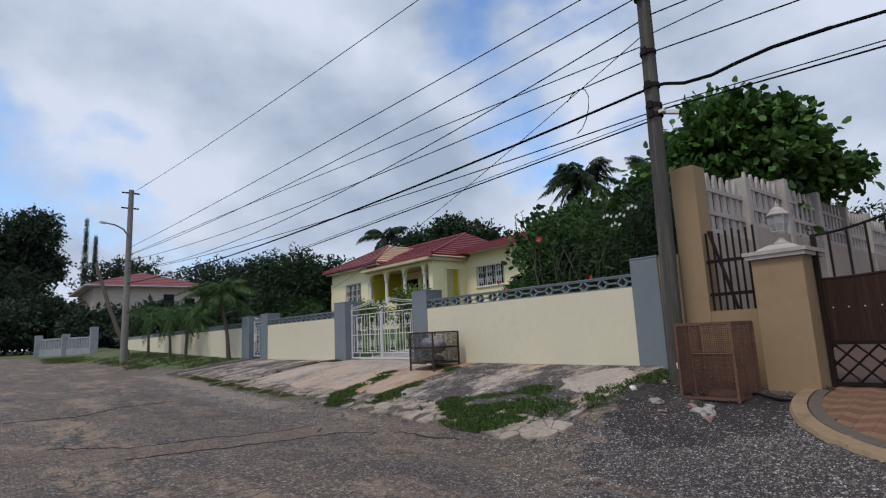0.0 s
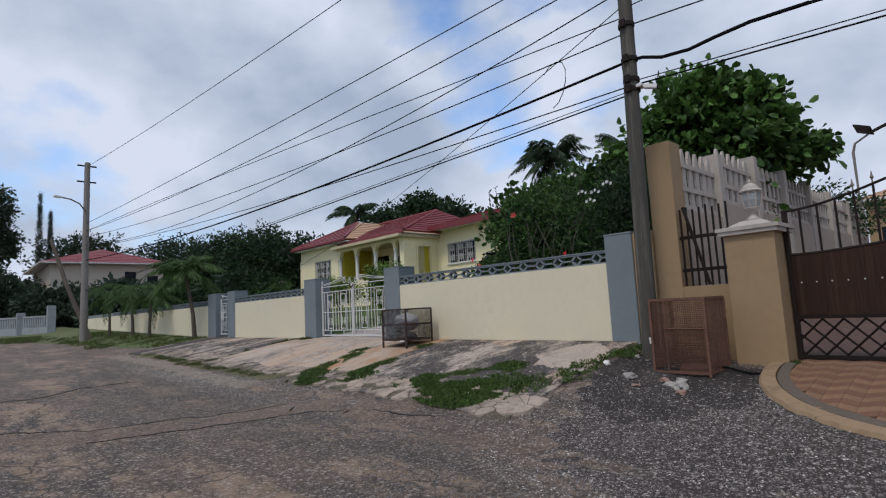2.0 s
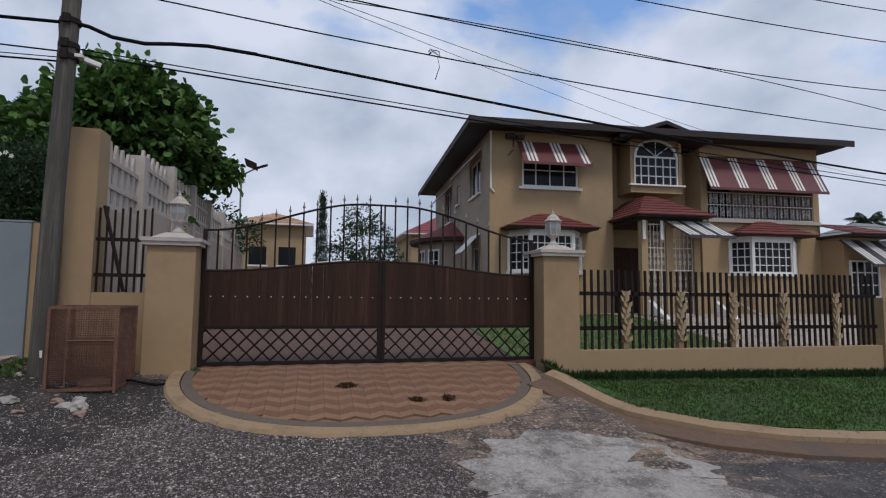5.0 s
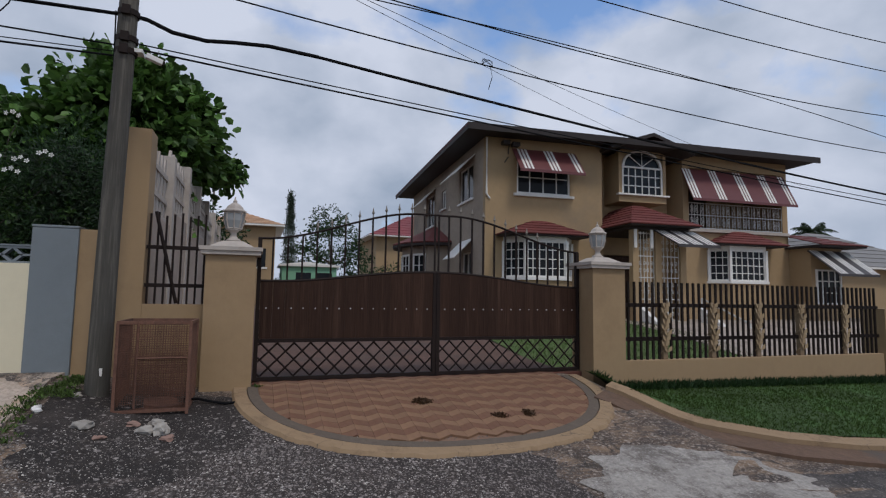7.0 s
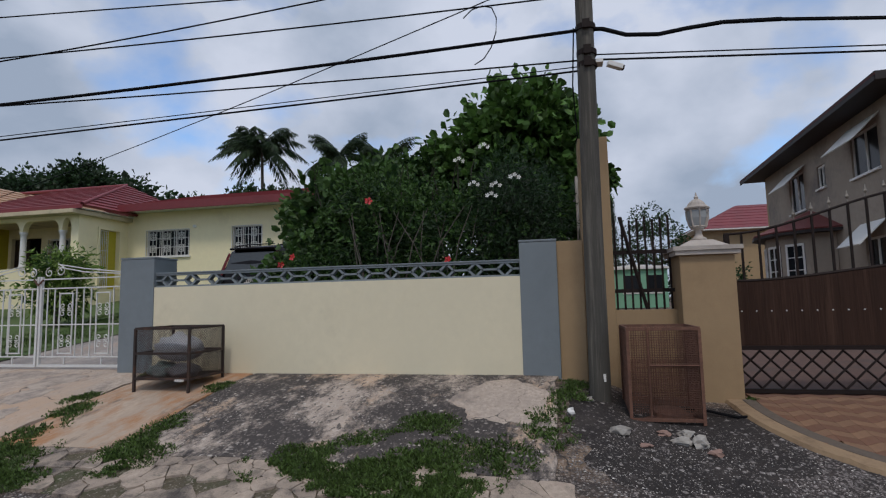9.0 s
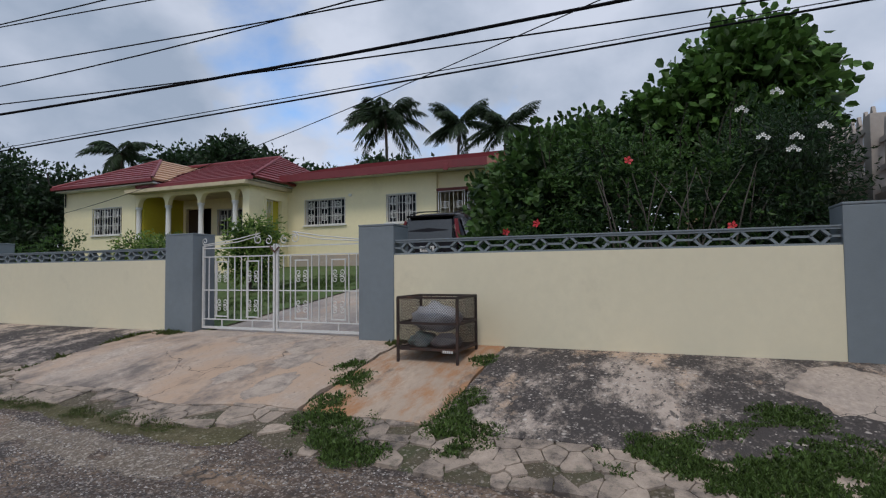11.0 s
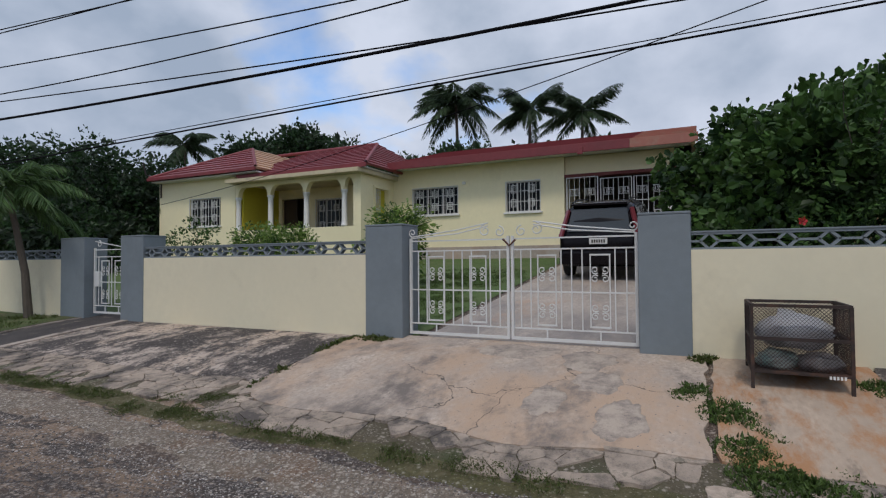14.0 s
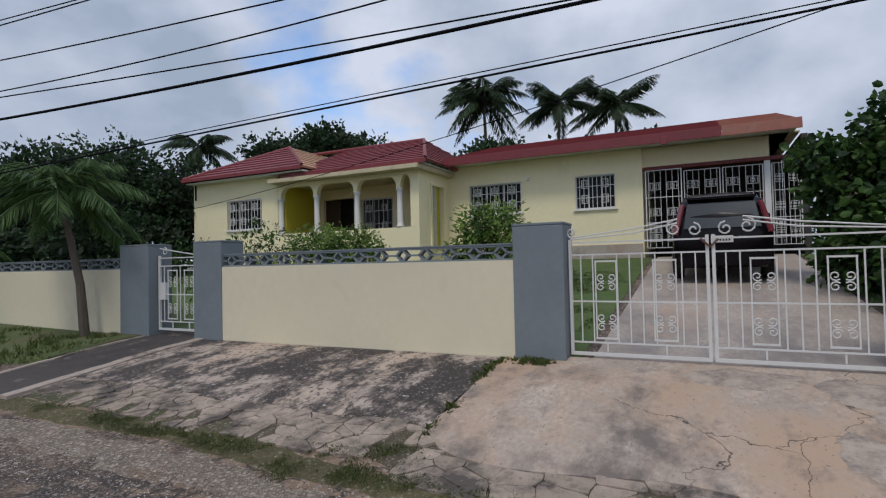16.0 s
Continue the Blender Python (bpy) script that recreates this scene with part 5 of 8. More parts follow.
STAINED = mat("black_stained_concrete", (0.44, 0.36, 0.295), 0.92, 0.18, 20, 0.4, 45, stain=(0.050, 0.041, 0.037), stain_scale=1.1, stain_lo=0.415, stain_hi=0.51, s_rough=0.78, stretch=(0.6, 1.0, 1), cracks=1.1, crack_w=0.012,
              stain2=(0.47, 0.34, 0.24), s2_scale=0.8, s2_lo=0.53, s2_hi=0.60, speck=(0.11, 0.092, 0.08), speck_scale=22, speck_lo=0.60, pebble=(0.52, 0.46, 0.40), pebble_scale=24, pebble_lo=0.88)
ORANGE = mat("rust_washed_concrete", (0.43, 0.33, 0.245), 0.9, 0.16, 18, 0.35, 45, stain=(0.37, 0.19, 0.09), stain_scale=1.2, stain_lo=0.46, stain_hi=0.56, s_rough=0.74, stretch=(0.5, 1.2, 1),
             stain2=(0.16, 0.12, 0.09), s2_scale=1.7, s2_lo=0.54, s2_hi=0.64)
DARK_PATH = mat("dark_worn_path", (0.075, 0.062, 0.055), 0.92, 0.3, 22, 0.5, 50, stain=(0.045, 0.038, 0.036), stain_scale=1.2, stain_lo=0.45, stain_hi=0.58, s_rough=0.76, stain2=(0.20, 0.16, 0.13), s2_scale=2.2, s2_lo=0.58, s2_hi=0.66)
EDGING = mat("pale_path_edging", (0.40, 0.33, 0.275), 0.9, 0.2, 20, 0.4, stain=(0.13, 0.105, 0.09), stain_scale=2.0, stain_lo=0.52, stain_hi=0.62, s_rough=0.76)
forecourt("pavement_1", 3.78, 7.66, None, 7.83, STAINED, "pale concrete forecourt stained black with mildew", 1)
forecourt("pavement_2", 7.68, 9.04, None, 7.83, ORANGE, "concrete strip washed orange with rust", 5)
forecourt("pavement_3", 9.1, 13.60, None, 7.99, SANDY, "sandy peach concrete driveway apron", 9)
forecourt("pavement_4", 13.62, 18.72, None, 7.83, MILDEW, "cracked concrete forecourt blackened by mildew", 13)
forecourt("path_edging", 18.74, 18.92, 5.0, 7.83, EDGING, "narrow pale concrete edging beside the path", 15, 0.05)
forecourt("pavement_5", 18.94, 20.15, 5.0, 8.3, DARK_PATH, "dark worn path to the foot gate", 17, 0.03)
forecourt("path_edging", 20.17, 20.26, 5.6, 7.83, EDGING, "narrow pale concrete edging beside the grass", 19, 0.045)

# driveway inside the gate and yards
def sheet(name, x0, x1, y0, y1, nx, ny, material, label, lift, category="ground"):
    xs_ = [x0 + (x1 - x0) * i / nx for i in range(nx + 1)]
    ys_ = [y0 + (y1 - y0) * j / ny for j in range(ny + 1)]
    return solid(name, ground_grid(xs_, ys_, lift), material, label, category, "structure", smooth=True)


WORN_DRIVE = mat("worn_driveway_concrete", (0.47, 0.39, 0.325), 0.55, 0.3, 24, 0.35, 50, stain=(0.24, 0.205, 0.185), stain_scale=0.55, stain_lo=0.47, stain_hi=0.62, stretch=(0.5, 1, 1), s_rough=0.74,
                 stain2=(0.44, 0.29, 0.20), s2_scale=0.8, s2_lo=0.56, s2_hi=0.68)
sheet("driveway", 8.0, 18.1, 9.3, 12.6, 40, 14, WORN_DRIVE, "long stained concrete driveway up to the carport", 0.03, "driveway")
sheet("lawn", 8.02, 18.1, 12.75, 29.5, 40, 60, GRASS, "mown green front lawn", 0.02, "lawn")
sheet("lawn", 8.02, 18.1, 3.45, 9.2, 30, 20, GRASS, "grass below the shrubs", 0.02, "lawn")
sheet("lawn", 8.3, 15.2, -9.5, -3.2, 24, 20, GRASS, "green lawn behind the iron fence", 0.03, "lawn")
DRIVE_TILE = mat("tiled_yard_paving", (0.115, 0.062, 0.045), 0.85, 0.25, 12, 0.2, stain=(0.07, 0.048, 0.040), stain_scale=1.2)
sheet("yard_paving", 8.05, 26, -3.1, 3.0, 30, 14, DRIVE_TILE, "reddish paved yard behind the brown gate", 0.025, "driveway")
def verge_front(y):
    """The road's edge along the far verge, bending away to the west."""
    for (ya, xa), (yb, xb) in (((20.0, 6.2), (23.0, 5.6)), ((23.0, 5.6), (31.8, 4.8)), ((31.8, 4.8), (46.7, 2.4)), ((46.7, 2.4), (64.0, -1.5))):
        if ya <= y <= yb:
            return xa + (xb - xa) * (y - ya) / (yb - ya) + 0.12 * noise.noise(Vector((y * 1.3, 3, 0)))
    return 6.2


bm = B()
rows = []
for j in range(110):
    y = 20.3 + 43 * (j / 109) ** 1.4
    xf = verge_front(y)
    rows.append([bm.verts.new((xf + (7.81 - xf) * i / 10, y, gz(xf + (7.81 - xf) * i / 10, y) + (0.05 if i else -0.02))) for i in range(11)])
for a, b in zip(rows, rows[1:]):
    for i in range(10):
        bm.faces.new((a[i], a[i + 1], b[i + 1], b[i]))
VERGE = mat("rough_verge_grass", (0.085, 0.115, 0.032), 0.95, 0.4, 22, 0.8, stain=(0.12, 0.115, 0.05), stain_scale=0.9, stain_lo=0.48, stain_hi=0.58)
solid("verge", bm, VERGE, "rough grass verge between far wall and road", "verge", "structure", smooth=True)

# curved entrance apron: kerb band, grey border, zigzag tiles
CX, CY = 7.66, -0.28


def superell(ax, ay, a, p=2.35):
    c, s = math.cos(a), math.sin(a)
    return CX - ax * abs(c) ** (2 / p) * (1 if c >= 0 else -1), CY + ay * abs(s) ** (2 / p) * (1 if s >= 0 else -1)


def apron_z(x, y):
    return gz(x, y) + 0.02


def band(ax0, ay0, ax1, ay1, lift, thick, n=56, rag=0.0):
    bm = B()
    rows = []
    for i in range(n + 1):
        a = -math.pi / 2 + math.pi * i / n
        (xo, yo), (xi, yi) = superell(ax0, ay0, a), superell(ax1, ay1, a)
        chip = rag * (noise.noise(Vector((i * 0.7, 4, 2))) + noise.noise(Vector((i * 0.23, 1, 7))))
        xo, yo = xo + chip, yo + chip * 0.3
        zo, zi = gz(xo, yo), gz(xi, yi)
        w = 0.012 * noise.noise(Vector((i * 0.4, 2, 1)))
        rows.append([bm.verts.new(p) for p in ((xo, yo, zo - thick), (xo - 0.0, yo, zo + lift - 0.03), (xo + (xi - xo) * 0.12, yo + (yi - yo) * 0.12, zo + lift + w), (xi, yi, zi + lift), (xi, yi, zi - thick))])
    for a, b in zip(rows, rows[1:]):
        for k in range(4):
            bm.faces.new((a[k], a[k + 1], b[k + 1], b[k]))
    return bm


apron = thing("entrance_apron", "curved tiled entrance apron with tan painted kerb", "pavement", kind="structure")
part("kerb", band(2.13, 2.32, 1.985, 2.165, 0.038, 0.1, 130, 0.035), KERB, apron, "tan painted curved kerb")
part("border", band(1.984, 2.164, 1.86, 2.04, 0.034, 0.05), mat("grey_border_screed", (0.115, 0.088, 0.066), 0.9, 0.15, 20, 0.2), apron, "grey screed border")
bed = B()
n = 40
cen = bed.verts.new((8.0, CY, gz(8.0, CY) + 0.012))
ring = [bed.verts.new((*superell(1.90, 2.08, -math.pi / 2 + math.pi * i / n), 0)) for i in range(n + 1)]
ring = [bed.verts.new((8.0, ring[0].co.y, 0))] + ring + [bed.verts.new((8.0, ring[-1].co.y, 0))]
for v in ring:
    v.co.z = gz(v.co.x, v.co.y) + 0.010
for a, b in zip(ring, ring[1:]):
    bed.faces.new((cen, a, b))
part("mortar_bed", bed, mat("mortar", (0.20, 0.115, 0.075), 0.95, 0.15, 20, 0.2), apron)
TILE_A = mat("terracotta_tile", (0.160, 0.074, 0.040), 0.75, 0.15, 14, 0.12, per_piece=0.08, stain=(0.165, 0.088, 0.054), stain_scale=1.0, stain_lo=0.5, stain_hi=0.75)
TILE_B = mat("buff_tile", (0.215, 0.118, 0.064), 0.75, 0.15, 14, 0.12, per_piece=0.08, stain=(0.175, 0.096, 0.058), stain_scale=1.0, stain_lo=0.5, stain_hi=0.75)
TW, TL, ZIG = 0.125, 0.15, 0.085


def zigzag_tile(up, tile_mat):
    """A slanted paver: its long edges climb or fall, so that a row of them runs in a zigzag."""
    s, w, h = (ZIG if up else -ZIG) / 2, TW / 2 - 0.0006, TL / 2 - 0.0006
    bm = B()
    lo = [bm.verts.new(p) for p in ((-w - s, -h, -0.012), (w - s, -h, -0.012), (w + s, h, -0.012), (-w + s, h, -0.012))]
    hi = [bm.verts.new((v.co.x * 0.993, v.co.y * 0.993, 0.012)) for v in lo]
    for a in range(4):
        bm.faces.new((lo[a], lo[(a + 1) % 4], hi[(a + 1) % 4], hi[a]))
    bm.faces.new(hi)
    return mesh_of("tile", bm, tile_mat)


tile_mesh = {(up, c): zigzag_tile(up, m) for up in (0, 1) for c, m in enumerate((TILE_A, TILE_B))}
for i in range(-1, 16):
    for j in range(-14, 15):
        x, y = 7.86 - TW * i, CY + TL * j
        if x < CX and (abs((CX - x) / 1.90) ** 2.35 + abs((y - CY) / 2.08) ** 2.35) > 1.0: continue
        if x > 7.92 or (x >= CX and abs(y - CY) > 1.98): continue
        ob = new("tile", tile_mesh[j % 2, i % 2])
        ob.parent = apron
        dx = (gz(x + 0.05, y) - gz(x - 0.05, y)) / 0.1
        dy = (gz(x, y + 0.05) - gz(x, y - 0.05)) / 0.1
        ob.matrix_basis = Matrix.Translation((x, y, gz(x, y) + 0.016)) @ Euler((math.atan(dy), -math.atan(dx), 0)).to_matrix().to_4x4()

# kerb, verge and gutter along the fence
KP = [(6.95, -2.62), (6.4, -2.98), (5.9, -3.38), (5.45, -3.85), (5.15, -4.5), (4.98, -5.4), (4.9, -7.0), (4.86, -9.5), (4.85, -14.0), (4.85, -30)]


def along(poly, off_in, off_out, lift_in, lift_out, thick):
    bm = B()
    rows = []
    pts = []
    for (xa, ya), (xb, yb) in zip(poly, poly[1:]):
        k = max(2, round(math.hypot(xb - xa, yb - ya) / 0.2)) if yb > -15 else 6
        pts += [(xa + (xb - xa) * i / k, ya + (yb - ya) * i / k) for i in range(k)]
    for i, p in enumerate(pts):
        q = pts[min(i + 1, len(pts) - 1)]
        o = pts[max(i - 1, 0)]
        d = Vector((q[0] - o[0], q[1] - o[1])).normalized()
        nx_, ny_ = -d.y, d.x
        a = (p[0] + nx_ * off_in, p[1] + ny_ * off_in)
        b = (p[0] + nx_ * off_out, p[1] + ny_ * off_out)
        za, zb = gz(*p) + lift_in, gz(*p) + lift_out
        rows.append([bm.verts.new(v) for v in ((*a, za - thick), (*a, za), (*b, zb), (*b, zb - thick))])
    for a, b in zip(rows, rows[1:]):
        for k in range(3):
            bm.faces.new((a[k], a[k + 1], b[k + 1], b[k]))
    return bm


solid("kerb", along(KP, 0.10, -0.12, 0.13, 0.10, 0.3), KERB, "tan painted concrete kerb beside the grass strip", "kerb", "structure")
solid("gutter", along(KP, -0.121, -0.5, 0.05, 0.015, 0.2), mat("muddy_gutter", (0.13, 0.078, 0.05), 0.95, 0.2, 14, 0.4, stain=(0.08, 0.07, 0.06), stain_scale=1.5), "muddy brown concrete gutter strip", "gutter", "structure")
bm = B()
rows = []
for i, t in enumerate([k / 30 for k in range(31)]):
    y = -2.75 - 12 * t
    xk = 4.98
    for (xa, ya), (xb, yb) in zip(KP, KP[1:]):
        if yb <= y <= ya:
            xk = xa + (xb - xa) * (ya - y) / max(1e-6, ya - yb)
    xk += 0.11
    row = []
    for j in range(9):
        x = xk + (7.698 - xk) * j / 8
        row.append(bm.verts.new((x, y, gz(x, y) + 0.12 + 0.02 * noise.noise(Vector((x * 3, y * 3, 0))))))
    rows.append(row)
for a, b in zip(rows, rows[1:]):
    for j in range(8):
        bm.faces.new((a[j], a[j + 1], b[j + 1], b[j]))
LUSH = mat("lush_grass", (0.036, 0.070, 0.013), 0.9, 0.35, 30, 0.6, stain=(0.05, 0.13, 0.02), stain_scale=1.2, stain_lo=0.45, stain_hi=0.7)
solid("verge", bm, LUSH, "lush green grass strip below the fence wall", "verge", "structure", smooth=True)

# dark gravel bed round the pole and cage, darkened further for the shadows there
def ground_blot(name, cx, cy, rx, ry, lift, material, label, seed, n=64, rings=6):
    bm = B()
    prev = [bm.verts.new((cx, cy, gz(cx, cy) + lift))] * n
    first = True
    for q in range(1, rings + 1):
        cur = []
        for i in range(n):
            a = 2 * math.pi * i / n
            d = Vector((math.cos(a), math.sin(a), 0))
            r = (1 + 0.3 * noise.noise(d * 1.8 + Vector((seed, 0, 0))) + 0.14 * noise.noise(d * 7 + Vector((seed, 2, 0)))) * q / rings
            x, y = cx + rx * r * d.x, cy + ry * r * d.y
            cur.append(bm.verts.new((x, y, gz(x, y) + lift * (1 if q < rings else -1.5))))
        for i in range(n):
            if first:
                bm.faces.new((prev[0], cur[i], cur[(i + 1) % n]))
            else:
                bm.faces.new((prev[i], cur[i], cur[(i + 1) % n], prev[(i + 1) % n]))
        prev, first = cur, False
    return solid(name, bm, material, label, "ground", "structure", smooth=True)


# Dark soil colour, with the shadows by pole and cage painted in
DARK_GRAVEL = mat("dark_gravel_with_shade", (0.028, 0.021, 0.018), 0.9, 0.6, 34, 1.0, 60, pebble=(0.36, 0.32, 0.295), pebble_scale=24, pebble_lo=0.86, s_rough=0.76, stain=(0.055, 0.043, 0.037), stain_scale=1.2, stain_lo=0.5, stain_hi=0.65)
ground_blot("ground_gravel", 6.55, 2.75, 1.55, 1.1, 0.007, DARK_GRAVEL, "dark gravel with painted shade around the pole and rusty cage", 3)
ground_blot("ground_gravel", 5.2, 1.2, 1.7, 2.2, 0.004, mat("grey_loose_gravel", (0.048, 0.036, 0.031), 0.9, 0.6, 32, 1.0, 60, pebble=(0.40, 0.345, 0.315), pebble_scale=32, pebble_lo=0.62), "loose dark grey gravel in front of the apron", 9)

GRIME = mat("grey_grime_on_concrete", (0.27, 0.22, 0.185), 0.9, 0.4, 24, 0.4, 50, stain=(0.43, 0.35, 0.28), stain_scale=3.6, stain_lo=0.40, stain_hi=0.56, s_rough=0.8)
for gx, gy, ga, gb, gs in ((7.55, 11.15, 0.38, 0.62, 51), (7.35, 10.25, 0.42, 0.34, 52), (6.75, 10.05, 0.34, 0.26, 53), (6.2, 10.45, 0.36, 0.20, 54), (6.0, 9.75, 0.45, 0.24, 55)):
    ground_blot("ground_grime_patch", gx, gy, ga, gb, 0.0385, GRIME, "grey grime worn into the driveway apron", gs)
ground_blot("ground_concrete_patch", 7.0, 4.35, 0.72, 0.55, 0.0385, SANDY, "peach concrete repair beside the grey pillar", 37)
ground_blot("ground_asphalt", 3.9, -4.7, 0.95, 2.3, 0.004, mat("dark_patched_asphalt", (0.055, 0.048, 0.045), 0.9, 0.5, 32, 1.0, 60, stain=(0.10, 0.085, 0.075), stain_scale=1.3, stain_lo=0.5, stain_hi=0.6, s_rough=0.78, pebble=(0.28, 0.25, 0.23), pebble_scale=34, pebble_lo=0.8), "dark patched asphalt beside the gutter", 41)
sheet("patio", 9.0, 16.6, -19.0, -8.7, 20, 24, EDGING, "pale concrete patio beside the ochre house", 0.045, "patio")

# pale patch where concrete was spilled on the road
bm = B()
c = bm.verts.new((4.62, -2.05, gz(4.62, -2.05) + 0.012))
ring = []
for i in range(120):
    a = 2 * math.pi * i / 120
    r = 1 + 0.55 * noise.noise(Vector((math.cos(a) * 2, math.sin(a) * 2, 5))) + 0.2 * noise.noise(Vector((math.cos(a) * 5, math.sin(a) * 5, 1))) + 0.05 * noise.noise(Vector((math.cos(a) * 14, math.sin(a) * 14, 1)))
    x, y = 4.62 + 0.85 * r * math.cos(a), -2.05 + 1.15 * r * math.sin(a)
    ring.append(bm.verts.new((x, y, gz(x, y) + 0.008)))
for i in range(120):
    bm.faces.new((c, ring[i], ring[(i + 1) % 120]))
solid("road_patch", bm, mat("spilled_concrete", (0.36, 0.33, 0.295), 0.95, 0.3, 26, 0.8, stain=(0.14, 0.12, 0.105), stain_scale=2.2, stain_lo=0.46, stain_hi=0.57, s_rough=0.8, pebble=(0.42, 0.39, 0.36), pebble_scale=40, pebble_lo=0.75), "pale rough concrete patch on the road", "pavement", "structure")


# moss and pale gravel along the worn road edge
def ribbon(name, y0, y1, xc, half, lift, material, label, seed):
    bm = B()
    rows = []
    n = round((y1 - y0) / 0.1)
    for i in range(n + 1):
        y = y0 + (y1 - y0) * i / n
        wv = noise.noise(Vector((y * 0.7, seed, 0)))
        a = xc + 0.10 * smooth_step(12.5, 14.0, y) + 0.05 * math.sin(y * 1.7) - half * (1 + 0.6 * wv + 0.45 * noise.noise(Vector((y * 3.1, seed, 1))))
        b = xc + 0.10 * smooth_step(12.5, 14.0, y) + 0.05 * math.sin(y * 1.7) + half * (1 + 0.6 * noise.noise(Vector((y * 0.9, seed, 4))) + 0.45 * noise.noise(Vector((y * 3.7, seed, 6))))
        rows.append([bm.verts.new((a + (b - a) * q / 4, y, gz(a + (b - a) * q / 4, y) + (lift if 0 < q < 4 else -0.01))) for q in range(5)])
    for p, q in zip(rows, rows[1:]):
        for k in range(4):
            bm.faces.new((p[k], p[k + 1], q[k + 1], q[k]))
    return solid(name, bm, material, label, "ground", "structure", smooth=True)


ribbon("ground_gravel", 9.2, 20.2, 4.45, 0.34, 0.006, mat("washed_pale_gravel", (0.20, 0.155, 0.115), 0.9, 0.5, 30, 1.0, 60, pebble=(0.46, 0.40, 0.33), pebble_scale=28, pebble_lo=0.4, stain=(0.16, 0.09, 0.05), stain_scale=1.2, stain_lo=0.55, stain_hi=0.7), "pale washed gravel along the road edge", 21)
ribbon("ground_moss", 9.2, 20.0, 4.93, 0.20, 0.010, mat("olive_moss", (0.100, 0.088, 0.034), 0.95, 0.45, 30, 1.0, 60, stain=(0.15, 0.12, 0.065), stain_scale=2.0, stain_lo=0.50, stain_hi=0.62, s_rough=0.8, pebble=(0.30, 0.27, 0.2), pebble_scale=30, pebble_lo=0.85), "olive moss along the worn road edge", 25)


# broken concrete pieces along the worn edge
def flake(cx, cy, r, seed, h):
    bm = B()
    k = random.Random(seed)
    n = k.randint(5, 7)
    pts = []
    for i in range(n):
        a = 2 * math.pi * (i + k.uniform(-0.25, 0.25)) / n
        pts.append((cx + r * k.uniform(0.65, 1.1) * math.cos(a), cy + r * k.uniform(0.7, 1.2) * math.sin(a)))
    lo = [bm.verts.new((x, y, gz(x, y) - 0.03)) for x, y in pts]
    hi = [bm.verts.new((cx + (x - cx) * 0.93, cy + (y - cy) * 0.93, gz(x, y) + h)) for x, y in pts]
    for i in range(n):
        bm.faces.new((lo[i], lo[(i + 1) % n], hi[(i + 1) % n], hi[i]))
    bm.faces.new(hi)
    return bm


CHUNK = mat("broken_concrete", (0.405, 0.322, 0.252), 0.92, 0.3, 24, 0.5, per_piece=0.09, stain=(0.085, 0.070, 0.060), stain_scale=1.5, stain_lo=0.46, stain_hi=0.57, s_rough=0.78, stain2=(0.19, 0.16, 0.12), s2_scale=9, s2_lo=0.54, s2_hi=0.64)
rubble = thing("broken_edge", "cracked pale concrete plates along the forecourt edge", "pavement", kind="structure")


def clip_half(poly, mid, nrm):
    """Keeps the side of a polygon that lies against the normal."""
    out = []
    for (ax, ay), (bx, by) in zip(poly, poly[1:] + poly[:1]):
        da, db = (ax - mid[0]) * nrm[0] + (ay - mid[1]) * nrm[1], (bx - mid[0]) * nrm[0] + (by - mid[1]) * nrm[1]
        if da <= 0: out.append((ax, ay))
        if da * db < 0:
            t = da / (da - db)
            out.append((ax + (bx - ax) * t, ay + (by - ay) * t))
    return out


bed_ = B()
rows = []
for j in range(160):
    y = 3.8 + j * 0.0935
    a, b = plate_front(y) - 0.10 + 0.05 * noise.noise(Vector((y * 5, 2, 9))), plate_front(y) + plate_depth(y)
    rows.append([bed_.verts.new((a + (b - a) * q / 4, y, gz(a + (b - a) * q / 4, y) + (0.014 if q else -0.01))) for q in range(5)])
for a, b in zip(rows, rows[1:]):
    for q in range(4):
        bed_.faces.new((a[q], a[q + 1], b[q + 1], b[q]))
part("dirt_bed", bed_, mat("mossy_dirt", (0.105, 0.085, 0.052), 0.95, 0.4, 26, 0.8, 50, stain=(0.06, 0.066, 0.026), stain_scale=1.6, stain_lo=0.48, stain_hi=0.6, pebble=(0.33, 0.28, 0.23), pebble_scale=30, pebble_lo=0.75), rubble, "mossy dirt between the plates")
rnd = random.Random(4)
seeds = []
for j in range(100):
    y = 3.85 + j * 0.15
    deep = plate_depth(y)
    for i in range(round(deep / 0.155)):
        if rnd.random() < (0.55 if 9.4 < y < 13.2 else 0.20): continue
        seeds.append((plate_front(y) + 0.07 + i * 0.155 + rnd.uniform(-0.085, 0.085), y + rnd.uniform(-0.085, 0.085), min(i, 3)))
